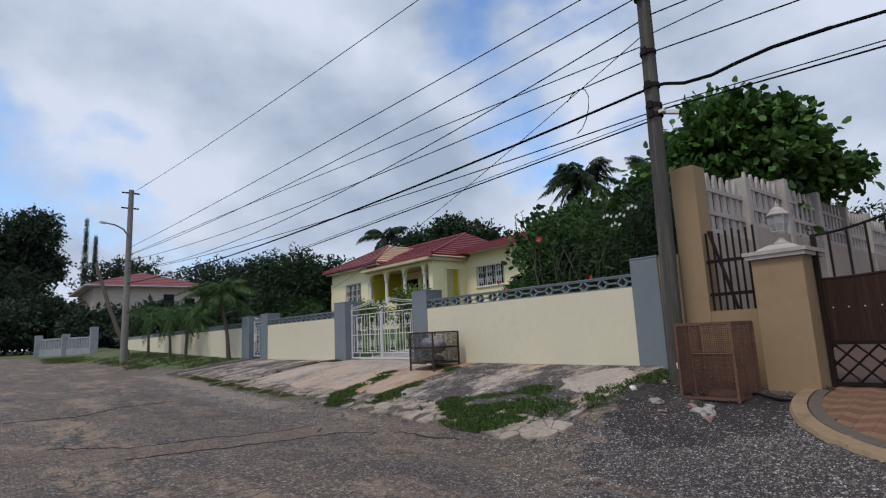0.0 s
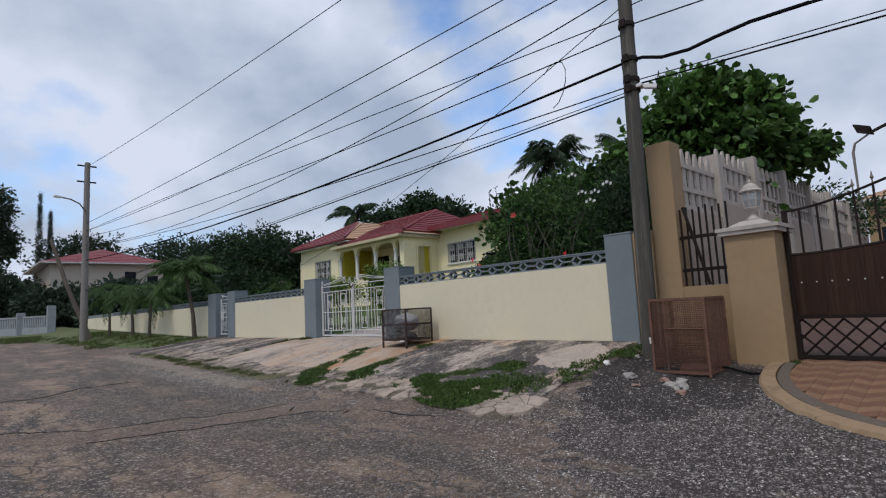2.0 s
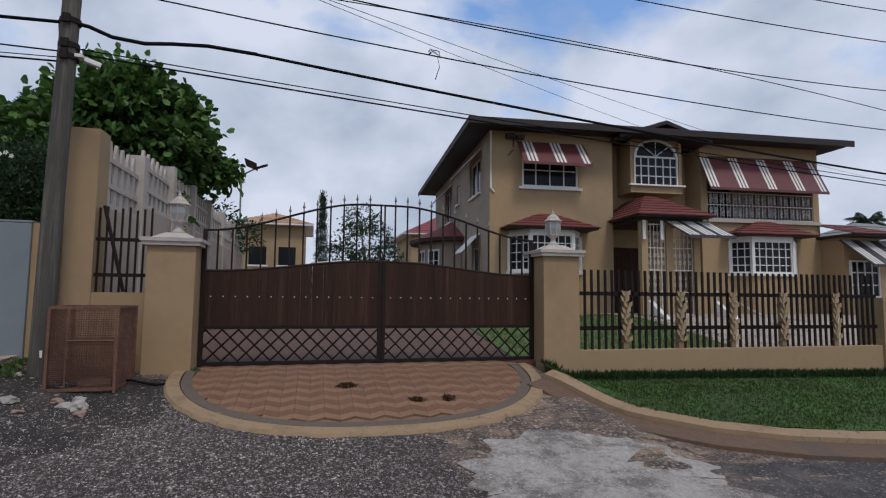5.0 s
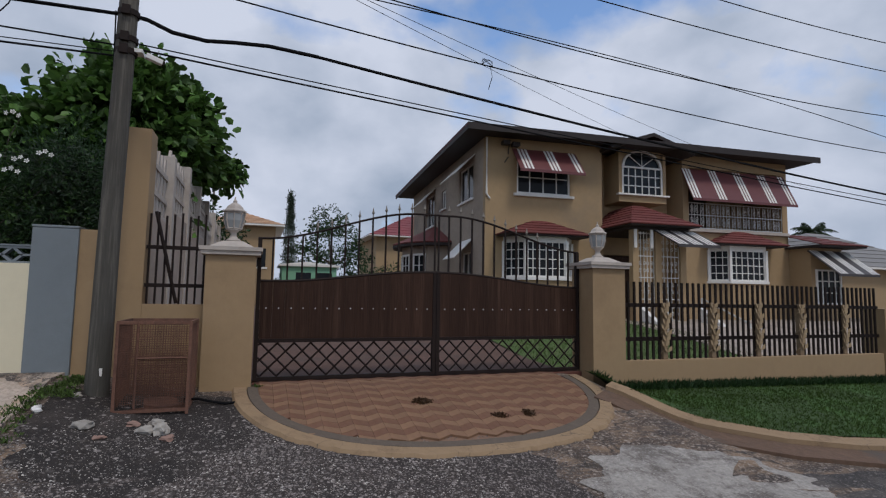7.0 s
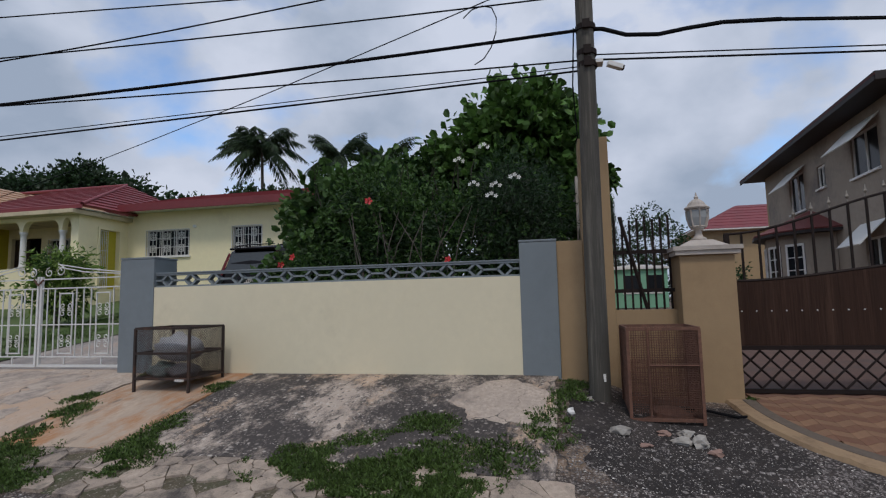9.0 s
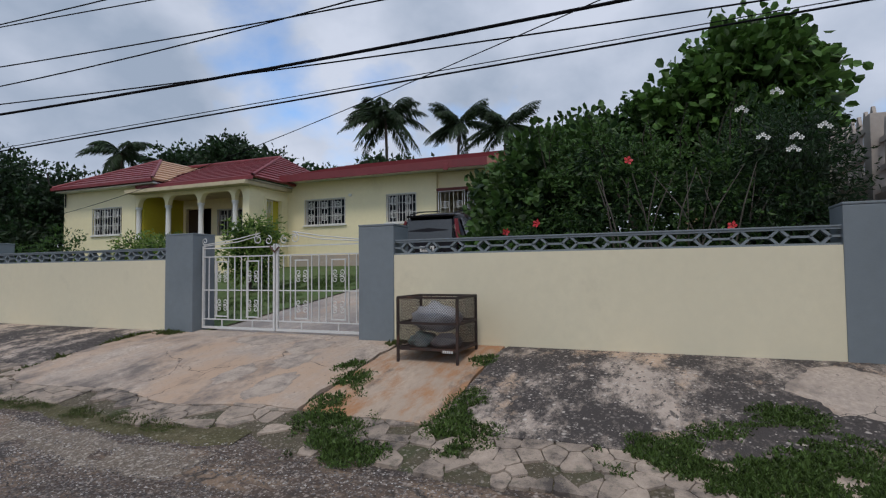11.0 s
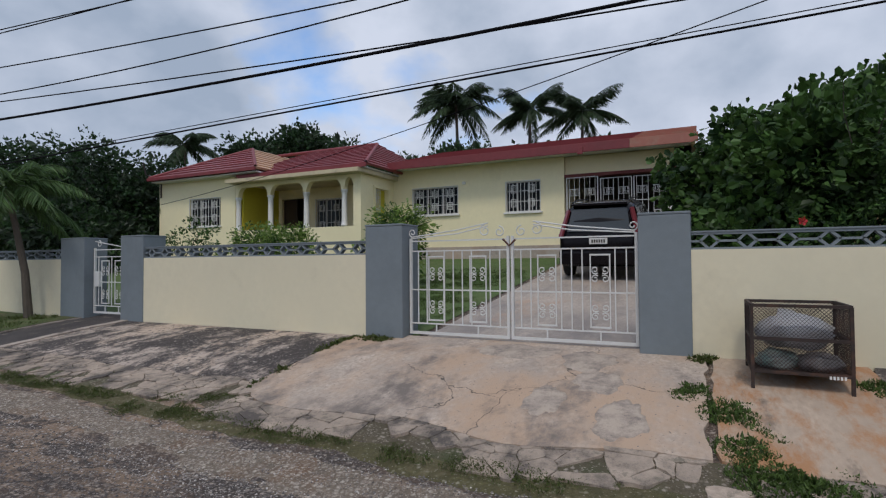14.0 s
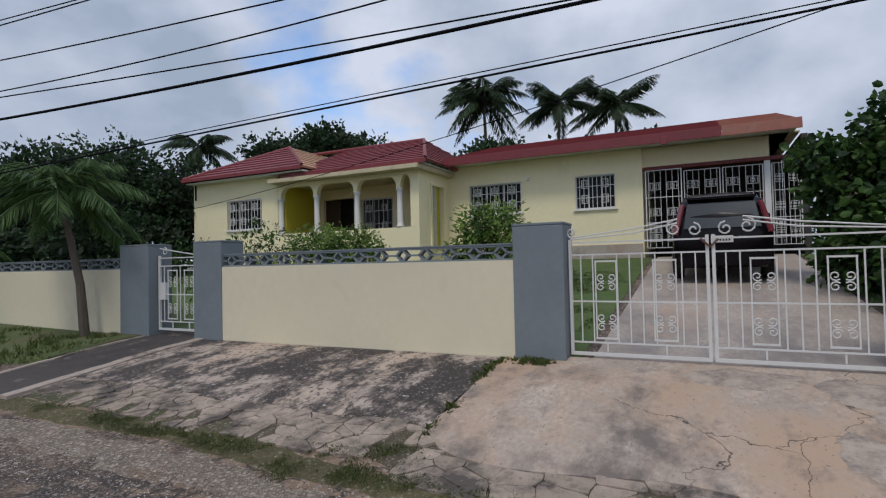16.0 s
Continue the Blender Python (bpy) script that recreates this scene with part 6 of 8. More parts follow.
for sx, sy, row in seeds:
    if 7.5 < sy < 9.15 and rnd.random() < 0.35: continue
    whole = 9.4 < sy < 13.2
    if rnd.random() < ((0.22, 0.02, 0.0, 0.0) if whole else (0.30, 0.10, 0.03, 0.0))[row]: continue
    far_x = plate_front(sy) + plate_depth(sy) - 0.004
    wide, near_x = (0.42, sx - 0.32) if whole else (0.25, sx - 0.2)
    near_x = max(near_x, plate_front(sy) - 0.06 + rnd.uniform(-0.04, 0.04))
    poly = [(near_x, sy - wide), (min(sx + wide + 0.05, far_x), sy - wide), (min(sx + wide + 0.05, far_x), sy + wide), (near_x, sy + wide)]
    for ox, oy, _ in seeds:
        d2 = (ox - sx) ** 2 + (oy - sy) ** 2
        if 1e-6 < d2 < 1.0:
            poly = clip_half(poly, ((sx + ox) / 2, (sy + oy) / 2), (ox - sx, oy - sy))
    if len(poly) < 3: continue
    q = []
    for (ax, ay), (bx, by) in zip(poly, poly[1:] + poly[:1]):
        q += [(ax * 0.9 + bx * 0.1, ay * 0.9 + by * 0.1), ((ax + bx) / 2 + rnd.uniform(-0.012, 0.012), (ay + by) / 2 + rnd.uniform(-0.012, 0.012)), (ax * 0.1 + bx * 0.9, ay * 0.1 + by * 0.9)]
    gap, sag, tx, ty = rnd.uniform(0.985, 0.996) if whole else rnd.uniform(0.955, 0.99), (0.010 if whole and row < 2 else 0.0) * rnd.random() if whole else (0.020, 0.010, 0.004, 0.0)[row] * rnd.random(), rnd.uniform(-0.03, 0.03), rnd.uniform(-0.03, 0.03)
    bm = B()
    lo = [bm.verts.new((sx + (x - sx) * gap, sy + (y - sy) * gap, gz(x, y) - 0.05)) for x, y in q]
    hi = [bm.verts.new((sx + (x - sx) * gap * 0.985, sy + (y - sy) * gap * 0.985, gz(x, y) + 0.034 - sag + tx * (x - sx) + ty * (y - sy))) for x, y in q]
    for a in range(len(q)):
        bm.faces.new((lo[a], lo[(a + 1) % len(q)], hi[(a + 1) % len(q)], hi[a]))
    bm.faces.new(hi)
    part("fragment", bm, CHUNK, rubble)


# old broken asphalt edge crossing the road
def trail(name, line, half, lift, material, label, seed, rough_=0.5):
    bm = B()
    pts = []
    for a, b in zip(line, line[1:]):
        a, b = Vector(a), Vector(b)
        k = max(2, round((b - a).length / 0.06))
        pts += [a.lerp(b, i / k) for i in range(k)]
    rows = []
    for i, p in enumerate(pts):
        d = (pts[min(i + 1, len(pts) - 1)] - pts[max(i - 1, 0)]).normalized()
        nrm = Vector((-d.y, d.x))
        wob = 0.16 * noise.noise(Vector((i * 0.05, seed, 0))) + 0.09 * noise.noise(Vector((i * 0.19, seed, 3))) + 0.04 * noise.noise(Vector((i * 0.6, seed, 4)))
        thin = min(1.0, i / 6, (len(pts) - 1 - i) / 6)
        wl_ = half * thin * (1 + rough_ * noise.noise(Vector((i * 0.09, seed, 5))) + rough_ * noise.noise(Vector((i * 0.31, seed, 8))))
        wr_ = half * thin * (1 + rough_ * noise.noise(Vector((i * 0.08, seed, 11))) + rough_ * noise.noise(Vector((i * 0.35, seed, 14))))
        row = []
        for off, up in ((-wl_, -0.006), (-wl_ * 0.8, lift), (0, lift), (wr_ * 0.8, lift), (wr_, -0.006)):
            v = p + nrm * (wob + off)
            row.append(bm.verts.new((v.x, v.y, gz(v.x, v.y) + up)))
        rows.append(row)
    for a, b in zip(rows, rows[1:]):
        for k in range(4):
            bm.faces.new((a[k], a[k + 1], b[k + 1], b[k]))
    return solid(name, bm, material, label, "ground", "structure", smooth=True)


BROWN_GRIT = mat("brown_grit", (0.165, 0.112, 0.078), 0.95, 0.5, 30, 1.0, 60, pebble=(0.36, 0.30, 0.25), pebble_scale=30, pebble_lo=0.6, stain=(0.07, 0.052, 0.042), stain_scale=1.4, stain_lo=0.5, stain_hi=0.6, s_rough=0.78)
CRACK = mat("dark_crack", (0.022, 0.018, 0.016), 0.95, 0.3, 20, 0.3)
EDGE = [(-0.6, 9.0), (0.9, 8.1), (1.7, 7.4), (2.6, 7.15), (3.3, 6.85), (4.0, 6.8), (4.5, 6.0), (4.75, 5.0)]
trail("ground_grit", EDGE, 0.42, 0.005, BROWN_GRIT, "brown grit along the old asphalt edge", 3)
trail("ground_crack", [(x + 0.12, y + 0.28) for x, y in EDGE[1:6]], 0.020, 0.009, CRACK, "dark broken lip of the old asphalt", 7, 0.8)
trail("ground_crack", [(x - 0.05, y - 0.42) for x, y in EDGE[2:8]], 0.016, 0.009, CRACK, "dark crack across the worn road", 9, 0.8)
trail("ground_crack", [(0.6, 11.5), (1.6, 11.2), (2.4, 12.0), (3.4, 12.1)], 0.014, 0.009, CRACK, "dark crack across the worn road", 12, 0.8)
trail("ground_grit", [(3.9, 4.4), (4.4, 3.3), (4.2, 2.2)], 0.28, 0.004, BROWN_GRIT, "brown grit washed over the road", 15)


# ---- plants ----
class Leaves:
    """Collects many small folded leaves and builds them as one mesh."""

    def __init__(self, seed):
        self.v, self.f, self.k = [], [], random.Random(seed)

    def leaf(self, p, d, size, width=0.45, fold=0.12):
        k = self.k
        d = d.normalized()
        side = d.cross(Vector((k.uniform(-1, 1), k.uniform(-1, 1), k.uniform(-1, 1))))
        if side.length < 1e-3: side = Vector((1, 0, 0))
        side.normalize()
        up = side.cross(d)
        i = len(self.v)
        if width > 0.6:
            w = side * size * width * 0.5
            self.v += [p, p + d * size * 0.28 + w * 0.85 + up * size * fold, p + d * size * 0.72 + w + up * size * fold, p + d * size, p + d * size * 0.72 - w + up * size * fold, p + d * size * 0.28 - w * 0.85 + up * size * fold]
            self.f += [(i, i + 1, i + 2, i + 3), (i, i + 3, i + 4, i + 5)]
            return
        self.v += [p, p + d * size * 0.45 + side * size * width * 0.5 + up * size * fold, p + d * size, p + d * size * 0.45 - side * size * width * 0.5 + up * size * fold]
        self.f += [(i, i + 1, i + 2), (i, i + 2, i + 3)]

    def blob(self, c, r, n, size, width=0.5, shell=0.45, droop=0.25, clump=0.0, low=-1.0):
        """Leaves in tufts over an uneven ellipsoid."""
        k, c = self.k, Vector(c)
        tufts = max(1, n // 7)
        off = Vector((k.uniform(0, 50), k.uniform(0, 50), k.uniform(0, 50)))
        for _ in range(tufts):
            while True:
                d = Vector((k.gauss(0, 1), k.gauss(0, 1), k.gauss(0, 1))).normalized()
                if d.z > low: break
            lump = 1 + 0.32 * noise.noise(d * 2.2 + off) + 0.18 * noise.noise(d * 5 + off)
            q = lump * (1 - shell * k.random() ** 1.6)
            p = c + Vector((d.x * r[0], d.y * r[1], d.z * r[2])) * q
            for _ in range(7):
                dd = (d + Vector((k.gauss(0, 0.7), k.gauss(0, 0.7), k.gauss(0, 0.7) - droop))).normalized()
                self.leaf(p + Vector((k.gauss(0, 1), k.gauss(0, 1), k.gauss(0, 1))) * size * 0.6, dd, size * k.uniform(0.7, 1.25), width)

    def mesh(self, name, material):
        me = bpy.data.meshes.new(name)
        me.from_pydata([tuple(p) for p in self.v], [], self.f)
        me.materials.append(material)
        return me


def crown_part(name, lv, material, parent, label=""):
    ob = new(name, lv.mesh(name, material))
    ob.parent = parent
    if parent.type == "EMPTY":
        ob.matrix_parent_inverse = parent.matrix_basis.inverted()
    if label:
        ob["label"] = label
    return ob


def limbs(base, tips, r, seed=0):
    bm = B()
    k = random.Random(seed)
    base = Vector(base)
    for t in tips:
        t = Vector(t)
        m = base.lerp(t, 0.45) + Vector((k.uniform(-0.15, 0.15), k.uniform(-0.15, 0.15), 0.1)) * (t - base).length * 0.5
        tube(bm, [base, base.lerp(m, 0.5), m, m.lerp(t, 0.5), t], [r, r * 0.8, r * 0.6, r * 0.4, r * 0.15], 6)
    return bm


def tree(name, label, base, trunk_h, blobs, leaf, n, material, r=0.15, seed=1, width=0.5, inner=None, shell=0.5, low=-1.0, fat=1.25):
    t = thing(name, label, "tree" if "tree" in name else "shrub", at=base)
    x, y, z = base
    fork = Vector((x, y, z + trunk_h))
    bm = tube(B(), [(x, y, z - 0.2), (x + 0.03, y, z + trunk_h * 0.5), fork], [r * 1.25, r, r * 0.85], 8)
    part("trunk", bm, BARK, t)
    part("limb", limbs(fork, [c for c, _ in blobs], r * 0.7, seed), BARK, t)
    lv = Leaves(seed)
    vol = [rr[0] * rr[1] + rr[1] * rr[2] + rr[0] * rr[2] for _, rr in blobs]
    for (c, rr), v in zip(blobs, vol):
        lv.blob(c, rr, int(n * v / sum(vol)), leaf, width, shell, low=low)
    crown_part("crown", lv, material, t)
    # Most near plants get a darker inner material, painting shade inside the crown
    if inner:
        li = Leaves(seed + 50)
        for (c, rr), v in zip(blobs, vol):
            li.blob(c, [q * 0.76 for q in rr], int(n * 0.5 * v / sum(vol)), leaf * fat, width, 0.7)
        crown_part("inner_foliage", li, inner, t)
    return t


# broad-leaved tree behind the picket wall
tree("broadleaf_tree", "broad-leaved green tree with large glossy round leaves", (13.0, 4.7, 1.5), 2.2,
     [((12.6, 4.4, 5.0), (1.3, 1.35, 1.25)), ((13.5, 4.1, 4.75), (1.3, 1.2, 0.95)), ((12.7, 5.3, 4.3), (1.2, 1.2, 1.2)), ((12.3, 4.2, 5.6), (0.8, 0.8, 0.55)), ((13.2, 3.5, 5.5), (0.7, 0.6, 0.6)), ((14.6, 3.9, 4.5), (1.0, 0.8, 0.65)), ((12.9, 4.2, 3.5), (1.5, 0.9, 0.9)), ((14.4, 3.3, 4.75), (0.7, 0.5, 0.45)), ((14.5, 2.7, 4.5), (0.45, 0.35, 0.3)), ((13.7, 3.2, 5.05), (0.6, 0.45, 0.4))],
     0.19, 11500, LEAF_GLOSS, 0.16, 3, 0.72, LEAF_MID)

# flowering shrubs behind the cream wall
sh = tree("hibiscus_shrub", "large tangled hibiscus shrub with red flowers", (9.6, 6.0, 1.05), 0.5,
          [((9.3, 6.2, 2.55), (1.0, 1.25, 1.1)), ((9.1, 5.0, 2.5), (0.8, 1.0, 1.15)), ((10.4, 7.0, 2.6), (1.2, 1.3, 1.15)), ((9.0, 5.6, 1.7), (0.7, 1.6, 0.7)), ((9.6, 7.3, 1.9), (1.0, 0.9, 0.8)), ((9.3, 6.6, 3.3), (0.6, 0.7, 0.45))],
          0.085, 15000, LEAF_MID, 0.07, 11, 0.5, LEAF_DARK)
stems = B()
k = random.Random(8)
for i in range(18):
    y = k.uniform(4.9, 6.3)
    p0 = Vector((8.35 + k.uniform(0, 0.5), y, 1.0))
    lean = k.uniform(-0.7, 0.7)
    tube(stems, [p0, p0 + Vector((-0.1, lean * 0.35, 0.8)), p0 + Vector((-0.12, lean * 0.8, 1.5)), p0 + Vector((0.05, lean * 1.3, 2.0))], [0.015, 0.012, 0.008, 0.004], 5)
part("bare_stem", stems, mat("grey_stem", (0.085, 0.072, 0.057), 0.9, 0.2, 20, 0.1), sh, "pale bare stems")
for i in range(12):
    sl = Leaves(77 + i)
    y = k.uniform(4.8, 7.6)
    p = Vector((8.9 + k.uniform(-0.3, 0.6), y, 3.3))
    q = p + Vector((k.uniform(-0.3, 0.1), k.uniform(-0.35, 0.35), k.uniform(0.35, 0.75)))
    shoots = B()
    tube(shoots, [p, p.lerp(q, 0.5) + Vector((0, 0.04, 0.02)), q], [0.01, 0.008, 0.004], 4)
    part("shoot", shoots, DARK_BARK, sh)
    for j in range(16):
        sl.leaf(p.lerp(q, 0.3 + 0.7 * j / 15), Vector((k.gauss(0, 1), k.gauss(0, 1), 0.5)), 0.07, 0.5)
    crown_part("shoot_foliage", sl, LEAF_MID, sh)


def flower(parent, c, r, material, petals=5, seed=0):
    bm = B()
    kk = random.Random(seed)
    c = Vector(c)
    q = Vector((-1, kk.uniform(-0.5, 0.5), kk.uniform(-0.2, 0.4))).to_track_quat("Z", "Y")
    for i in range(petals):
        a = 2 * math.pi * i / petals
        tip = c + q @ Vector((r * math.cos(a), r * math.sin(a), 0.25 * r))
        l = c + q @ Vector((0.75 * r * math.cos(a + 0.5), 0.75 * r * math.sin(a + 0.5), 0.12 * r))
        m = c + q @ Vector((0.75 * r * math.cos(a - 0.5), 0.75 * r * math.sin(a - 0.5), 0.12 * r))
        vs = [bm.verts.new(p) for p in (c, m, tip, l)]
        bm.faces.new(vs)
    tube(bm, [c, c + q @ Vector((0, 0, r * 0.9))], 0.006, 4)
    part("flower", bm, material, parent, "red hibiscus flower" if material is RED_PETAL else "white blossom")


for i, c in enumerate(((8.25, 7.35, 2.38), (8.2, 6.2, 3.1), (8.15, 5.1, 2.25), (9.1, 8.0, 2.35))):
    flower(sh, c, 0.06, RED_PETAL, 5, i)
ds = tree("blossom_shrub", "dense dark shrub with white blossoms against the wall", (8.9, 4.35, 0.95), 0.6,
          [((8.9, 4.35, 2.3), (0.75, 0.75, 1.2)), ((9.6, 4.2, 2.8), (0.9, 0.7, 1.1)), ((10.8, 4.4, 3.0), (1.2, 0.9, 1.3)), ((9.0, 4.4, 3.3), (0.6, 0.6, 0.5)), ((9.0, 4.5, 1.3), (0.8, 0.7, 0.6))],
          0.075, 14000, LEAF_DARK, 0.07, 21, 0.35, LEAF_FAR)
for i, c in enumerate(((8.3, 4.75, 3.25), (8.2, 4.45, 3.2), (8.15, 4.2, 3.28), (8.35, 4.95, 3.6), (8.3, 4.6, 3.75), (8.12, 4.5, 3.05))):
    for j in range(3):
        flower(ds, (c[0] - 0.03 * j, c[1] + 0.05 * (j - 1), c[2] + 0.03 * (j % 2)), 0.032, WHITE_PETAL, 5, i * 5 + j)
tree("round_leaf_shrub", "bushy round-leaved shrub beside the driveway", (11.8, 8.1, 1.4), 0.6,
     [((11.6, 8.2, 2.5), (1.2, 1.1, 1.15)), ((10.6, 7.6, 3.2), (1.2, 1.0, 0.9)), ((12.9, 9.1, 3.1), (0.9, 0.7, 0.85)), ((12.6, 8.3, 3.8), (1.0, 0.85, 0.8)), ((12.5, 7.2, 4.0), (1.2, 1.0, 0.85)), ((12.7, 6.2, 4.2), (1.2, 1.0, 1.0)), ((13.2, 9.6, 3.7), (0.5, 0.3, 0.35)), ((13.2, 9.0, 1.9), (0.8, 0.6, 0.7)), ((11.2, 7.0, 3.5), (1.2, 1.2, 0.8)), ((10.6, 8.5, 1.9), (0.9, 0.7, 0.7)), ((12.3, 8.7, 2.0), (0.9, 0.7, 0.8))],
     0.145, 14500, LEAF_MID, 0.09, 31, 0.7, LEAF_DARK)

# front garden shrubs
tree("croton_shrub", "yellow-green leafy shrub by the gate pillar", (12.0, 15.5, 1.4), 0.4, [((12.0, 15.4, 2.75), (0.6, 0.7, 0.5)), ((12.1, 15.6, 2.1), (0.7, 0.75, 0.6))], 0.14, 1900, LEAF_LIGHT, 0.04, 41, 0.35, LEAF_MID)
tree("hedge_shrub", "rounded green shrub in front of the porch", (13.0, 20.1, 1.55), 0.3, [((13.0, 19.5, 2.4), (0.8, 0.9, 0.6)), ((13.0, 20.7, 2.4), (0.8, 0.9, 0.65))], 0.10, 3500, LEAF_LIGHT, 0.05, 42, 0.4, LEAF_MID)
tree("hedge_shrub", "loose flowering shrub beside the foot gate", (10.2, 20.6, 1.15), 0.3, [((10.2, 20.3, 2.2), (0.6, 1.0, 0.6)), ((10.0, 21.5, 2.0), (0.7, 0.9, 0.6)), ((10.3, 19.9, 2.6), (0.4, 0.5, 0.4))], 0.10, 1500, LEAF_MID, 0.04, 43, 0.4)


def palm(base, h, fronds, fl, seed, label, name="coconut_palm", lean=(0.3, 0.2), r=0.14, droop=1.05, dense=64, mt=None):
    k = random.Random(seed)
    t = thing(name, label, "palm tree", "palms", at=base)
    x, y, z = base
    top = Vector((x + lean[0], y + lean[1], z + h))
    part("trunk", tube(B(), [(x, y, z - 0.2), (x + lean[0] * 0.2, y + lean[1] * 0.2, z + h * 0.35), (x + lean[0] * 0.6, y + lean[1] * 0.6, z + h * 0.7), top], [r * 1.3, r, r * 0.85, r * 0.7], 9), BARK, t)
    for i in range(fronds):
        az = 2 * math.pi * (i + k.uniform(-0.3, 0.3)) / fronds * 2.4
        up = -0.25 + 1.75 * ((i * 0.618) % 1.0)
        L = fl * k.uniform(0.85, 1.1)
        d = Vector((math.cos(az), math.sin(az), 0))
        pts = []
        for j in range(8):
            s = j / 7
            pts.append(top + d * L * s * math.cos(up * 0.6) + Vector((0, 0, L * (math.sin(up) * s - droop * 0.55 * s * s))))
        lv = Leaves(seed * 100 + i)
        bm = tube(B(), pts, [0.03 * fl / 2, 0.027 * fl / 2, 0.024 * fl / 2, 0.02 * fl / 2, 0.016 * fl / 2, 0.012 * fl / 2, 0.008 * fl / 2, 0.004], 4)
        for j in range(dense):
            s = 0.12 + 0.88 * j / dense
            q = s * 7
            a = min(6, int(q))
            p = pts[a].lerp(pts[a + 1], q - a)
            along_ = (pts[a + 1] - pts[a]).normalized()
            side = along_.cross(Vector((0, 0, 1))).normalized()
            ll = fl * 0.23 * math.sin(math.pi * min(1, 0.2 + s * 0.8)) + 0.05 * fl
            for sg in (-1, 1):
                dd = side * sg * 0.8 + along_ * 0.75 + Vector((0, 0, -0.55 - 0.75 * k.random()))
                lv.leaf(p, dd, ll * k.uniform(0.85, 1.25), 0.10, 0.03)
        me = lv.mesh("frond", mt or PALM_LEAF)
        bm2 = B()
        bm2.from_mesh(me)
        bm.to_mesh(tmp := bpy.data.meshes.new("rib"))
        bm.free()
        bm2.from_mesh(tmp)
        bpy.data.meshes.remove(tmp)
        bpy.data.meshes.remove(me)
        part("frond", bm2, mt or PALM_LEAF, t)
    return t


palm((37.1, 24.9, 2.3), 11.4, 26, 3.7, 1, "tall dark coconut palm behind the bungalow", lean=(0.3, 0.4), droop=1.2)
palm((41.5, 21.2, 2.3), 11.6, 20, 3.5, 2, "tall coconut palm behind the bungalow", lean=(0.4, -0.3), droop=0.85)
palm((40.3, 16.9, 2.3), 10.4, 20, 3.4, 3, "tall coconut palm behind the bungalow", lean=(-0.3, -0.4), droop=0.9)
palm((36.7, 53.2, 2.3), 11.1, 20, 3.9, 4, "coconut palm beyond the bungalow", lean=(0, 0.4), droop=1.3)
palm((30.0, -38.1, 0.3), 6.7, 15, 1.7, 7, "small fan of palm fronds beyond the ochre house", lean=(0.1, 0.1))
SP = "young palm with green arching fronds on the verge"
palm((7.5, 21.4, 0.85), 2.55, 22, 1.6, 11, SP, "young_palm", (-0.3, 0.25), 0.07, 1.25, 44, YOUNG_PALM)
palm((7.1, 26.0, 0.95), 1.7, 14, 1.6, 12, SP, "young_palm", (0.1, 0.1), 0.06, 1.3, 30, YOUNG_PALM)
palm((7.0, 28.3, 1.0), 1.9, 14, 1.6, 13, SP, "young_palm", (-0.1, 0.2), 0.06, 1.3, 30, YOUNG_PALM)
palm((6.7, 31.6, 1.0), 2.0, 14, 1.7, 14, SP, "young_palm", (0.0, 0.2), 0.06, 1.3, 30, YOUNG_PALM)
palm((11.5, 21.0, 1.3), 0.55, 13, 0.9, 16, "low spiky palm in the flower bed", "bed_palm", (0, 0), 0.05, 0.5, 18, LEAF_LIGHT)

# dark tree belts behind and beyond
def belt(name, label, items, leaf, n, material, seed):
    for i, (b, th, blobs) in enumerate(items):
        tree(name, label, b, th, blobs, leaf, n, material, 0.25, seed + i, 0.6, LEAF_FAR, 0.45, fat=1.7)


belt("mango_tree", "broad dark mango tree beyond the wall", [
    ((15.5, 33.5, 1.2), 2.5, [((15.5, 33.0, 5.2), (3.0, 2.8, 2.3)), ((17.5, 31.0, 4.6), (2.4, 2.2, 2.0)), ((14.0, 35.5, 5.1), (2.4, 2.6, 2.1)), ((13.4, 31.2, 3.0), (2.0, 2.0, 1.7)), ((15.0, 30.5, 2.6), (2.4, 1.6, 1.6))]),
    ((18.0, 39.0, 1.5), 2.5, [((18.0, 39.0, 5.0), (3.2, 3.0, 2.6)), ((15.5, 40.0, 3.8), (2.4, 2.4, 2.0)), ((20.5, 41.5, 5.4), (2.6, 2.6, 2.2))]),
    ((10.6, 36.5, 1.4), 1.5, [((10.6, 36.5, 2.4), (1.8, 2.4, 1.4)), ((10.4, 33.0, 2.4), (1.6, 1.8, 1.3))]),
], 0.19, 15000, LEAF_DARK, 60)
belt("back_tree", "broad dark tree standing behind the bungalow", [
    ((30.5, 36.0, 2.0), 4.5, [((30.0, 37.5, 8.8), (2.6, 2.8, 2.0)), ((30.5, 34.0, 9.4), (2.4, 2.4, 1.9)), ((31.0, 31.0, 8.4), (2.0, 2.0, 1.6))]),
    ((32.0, 26.5, 2.0), 4.0, [((31.0, 27.0, 7.0), (2.4, 2.6, 1.8)), ((33.0, 23.0, 7.6), (2.4, 2.6, 1.9)), ((33.5, 19.0, 7.2), (2.2, 2.8, 1.6)), ((32.5, 14.5, 6.8), (2.2, 2.6, 1.6))]),
    ((40.0, 52.0, 2.0), 4.0, [((40.0, 54.0, 8.0), (4, 5, 3)), ((36.0, 60.0, 8.0), (4, 4, 3))]),
], 0.30, 9500, LEAF_DARK, 70)
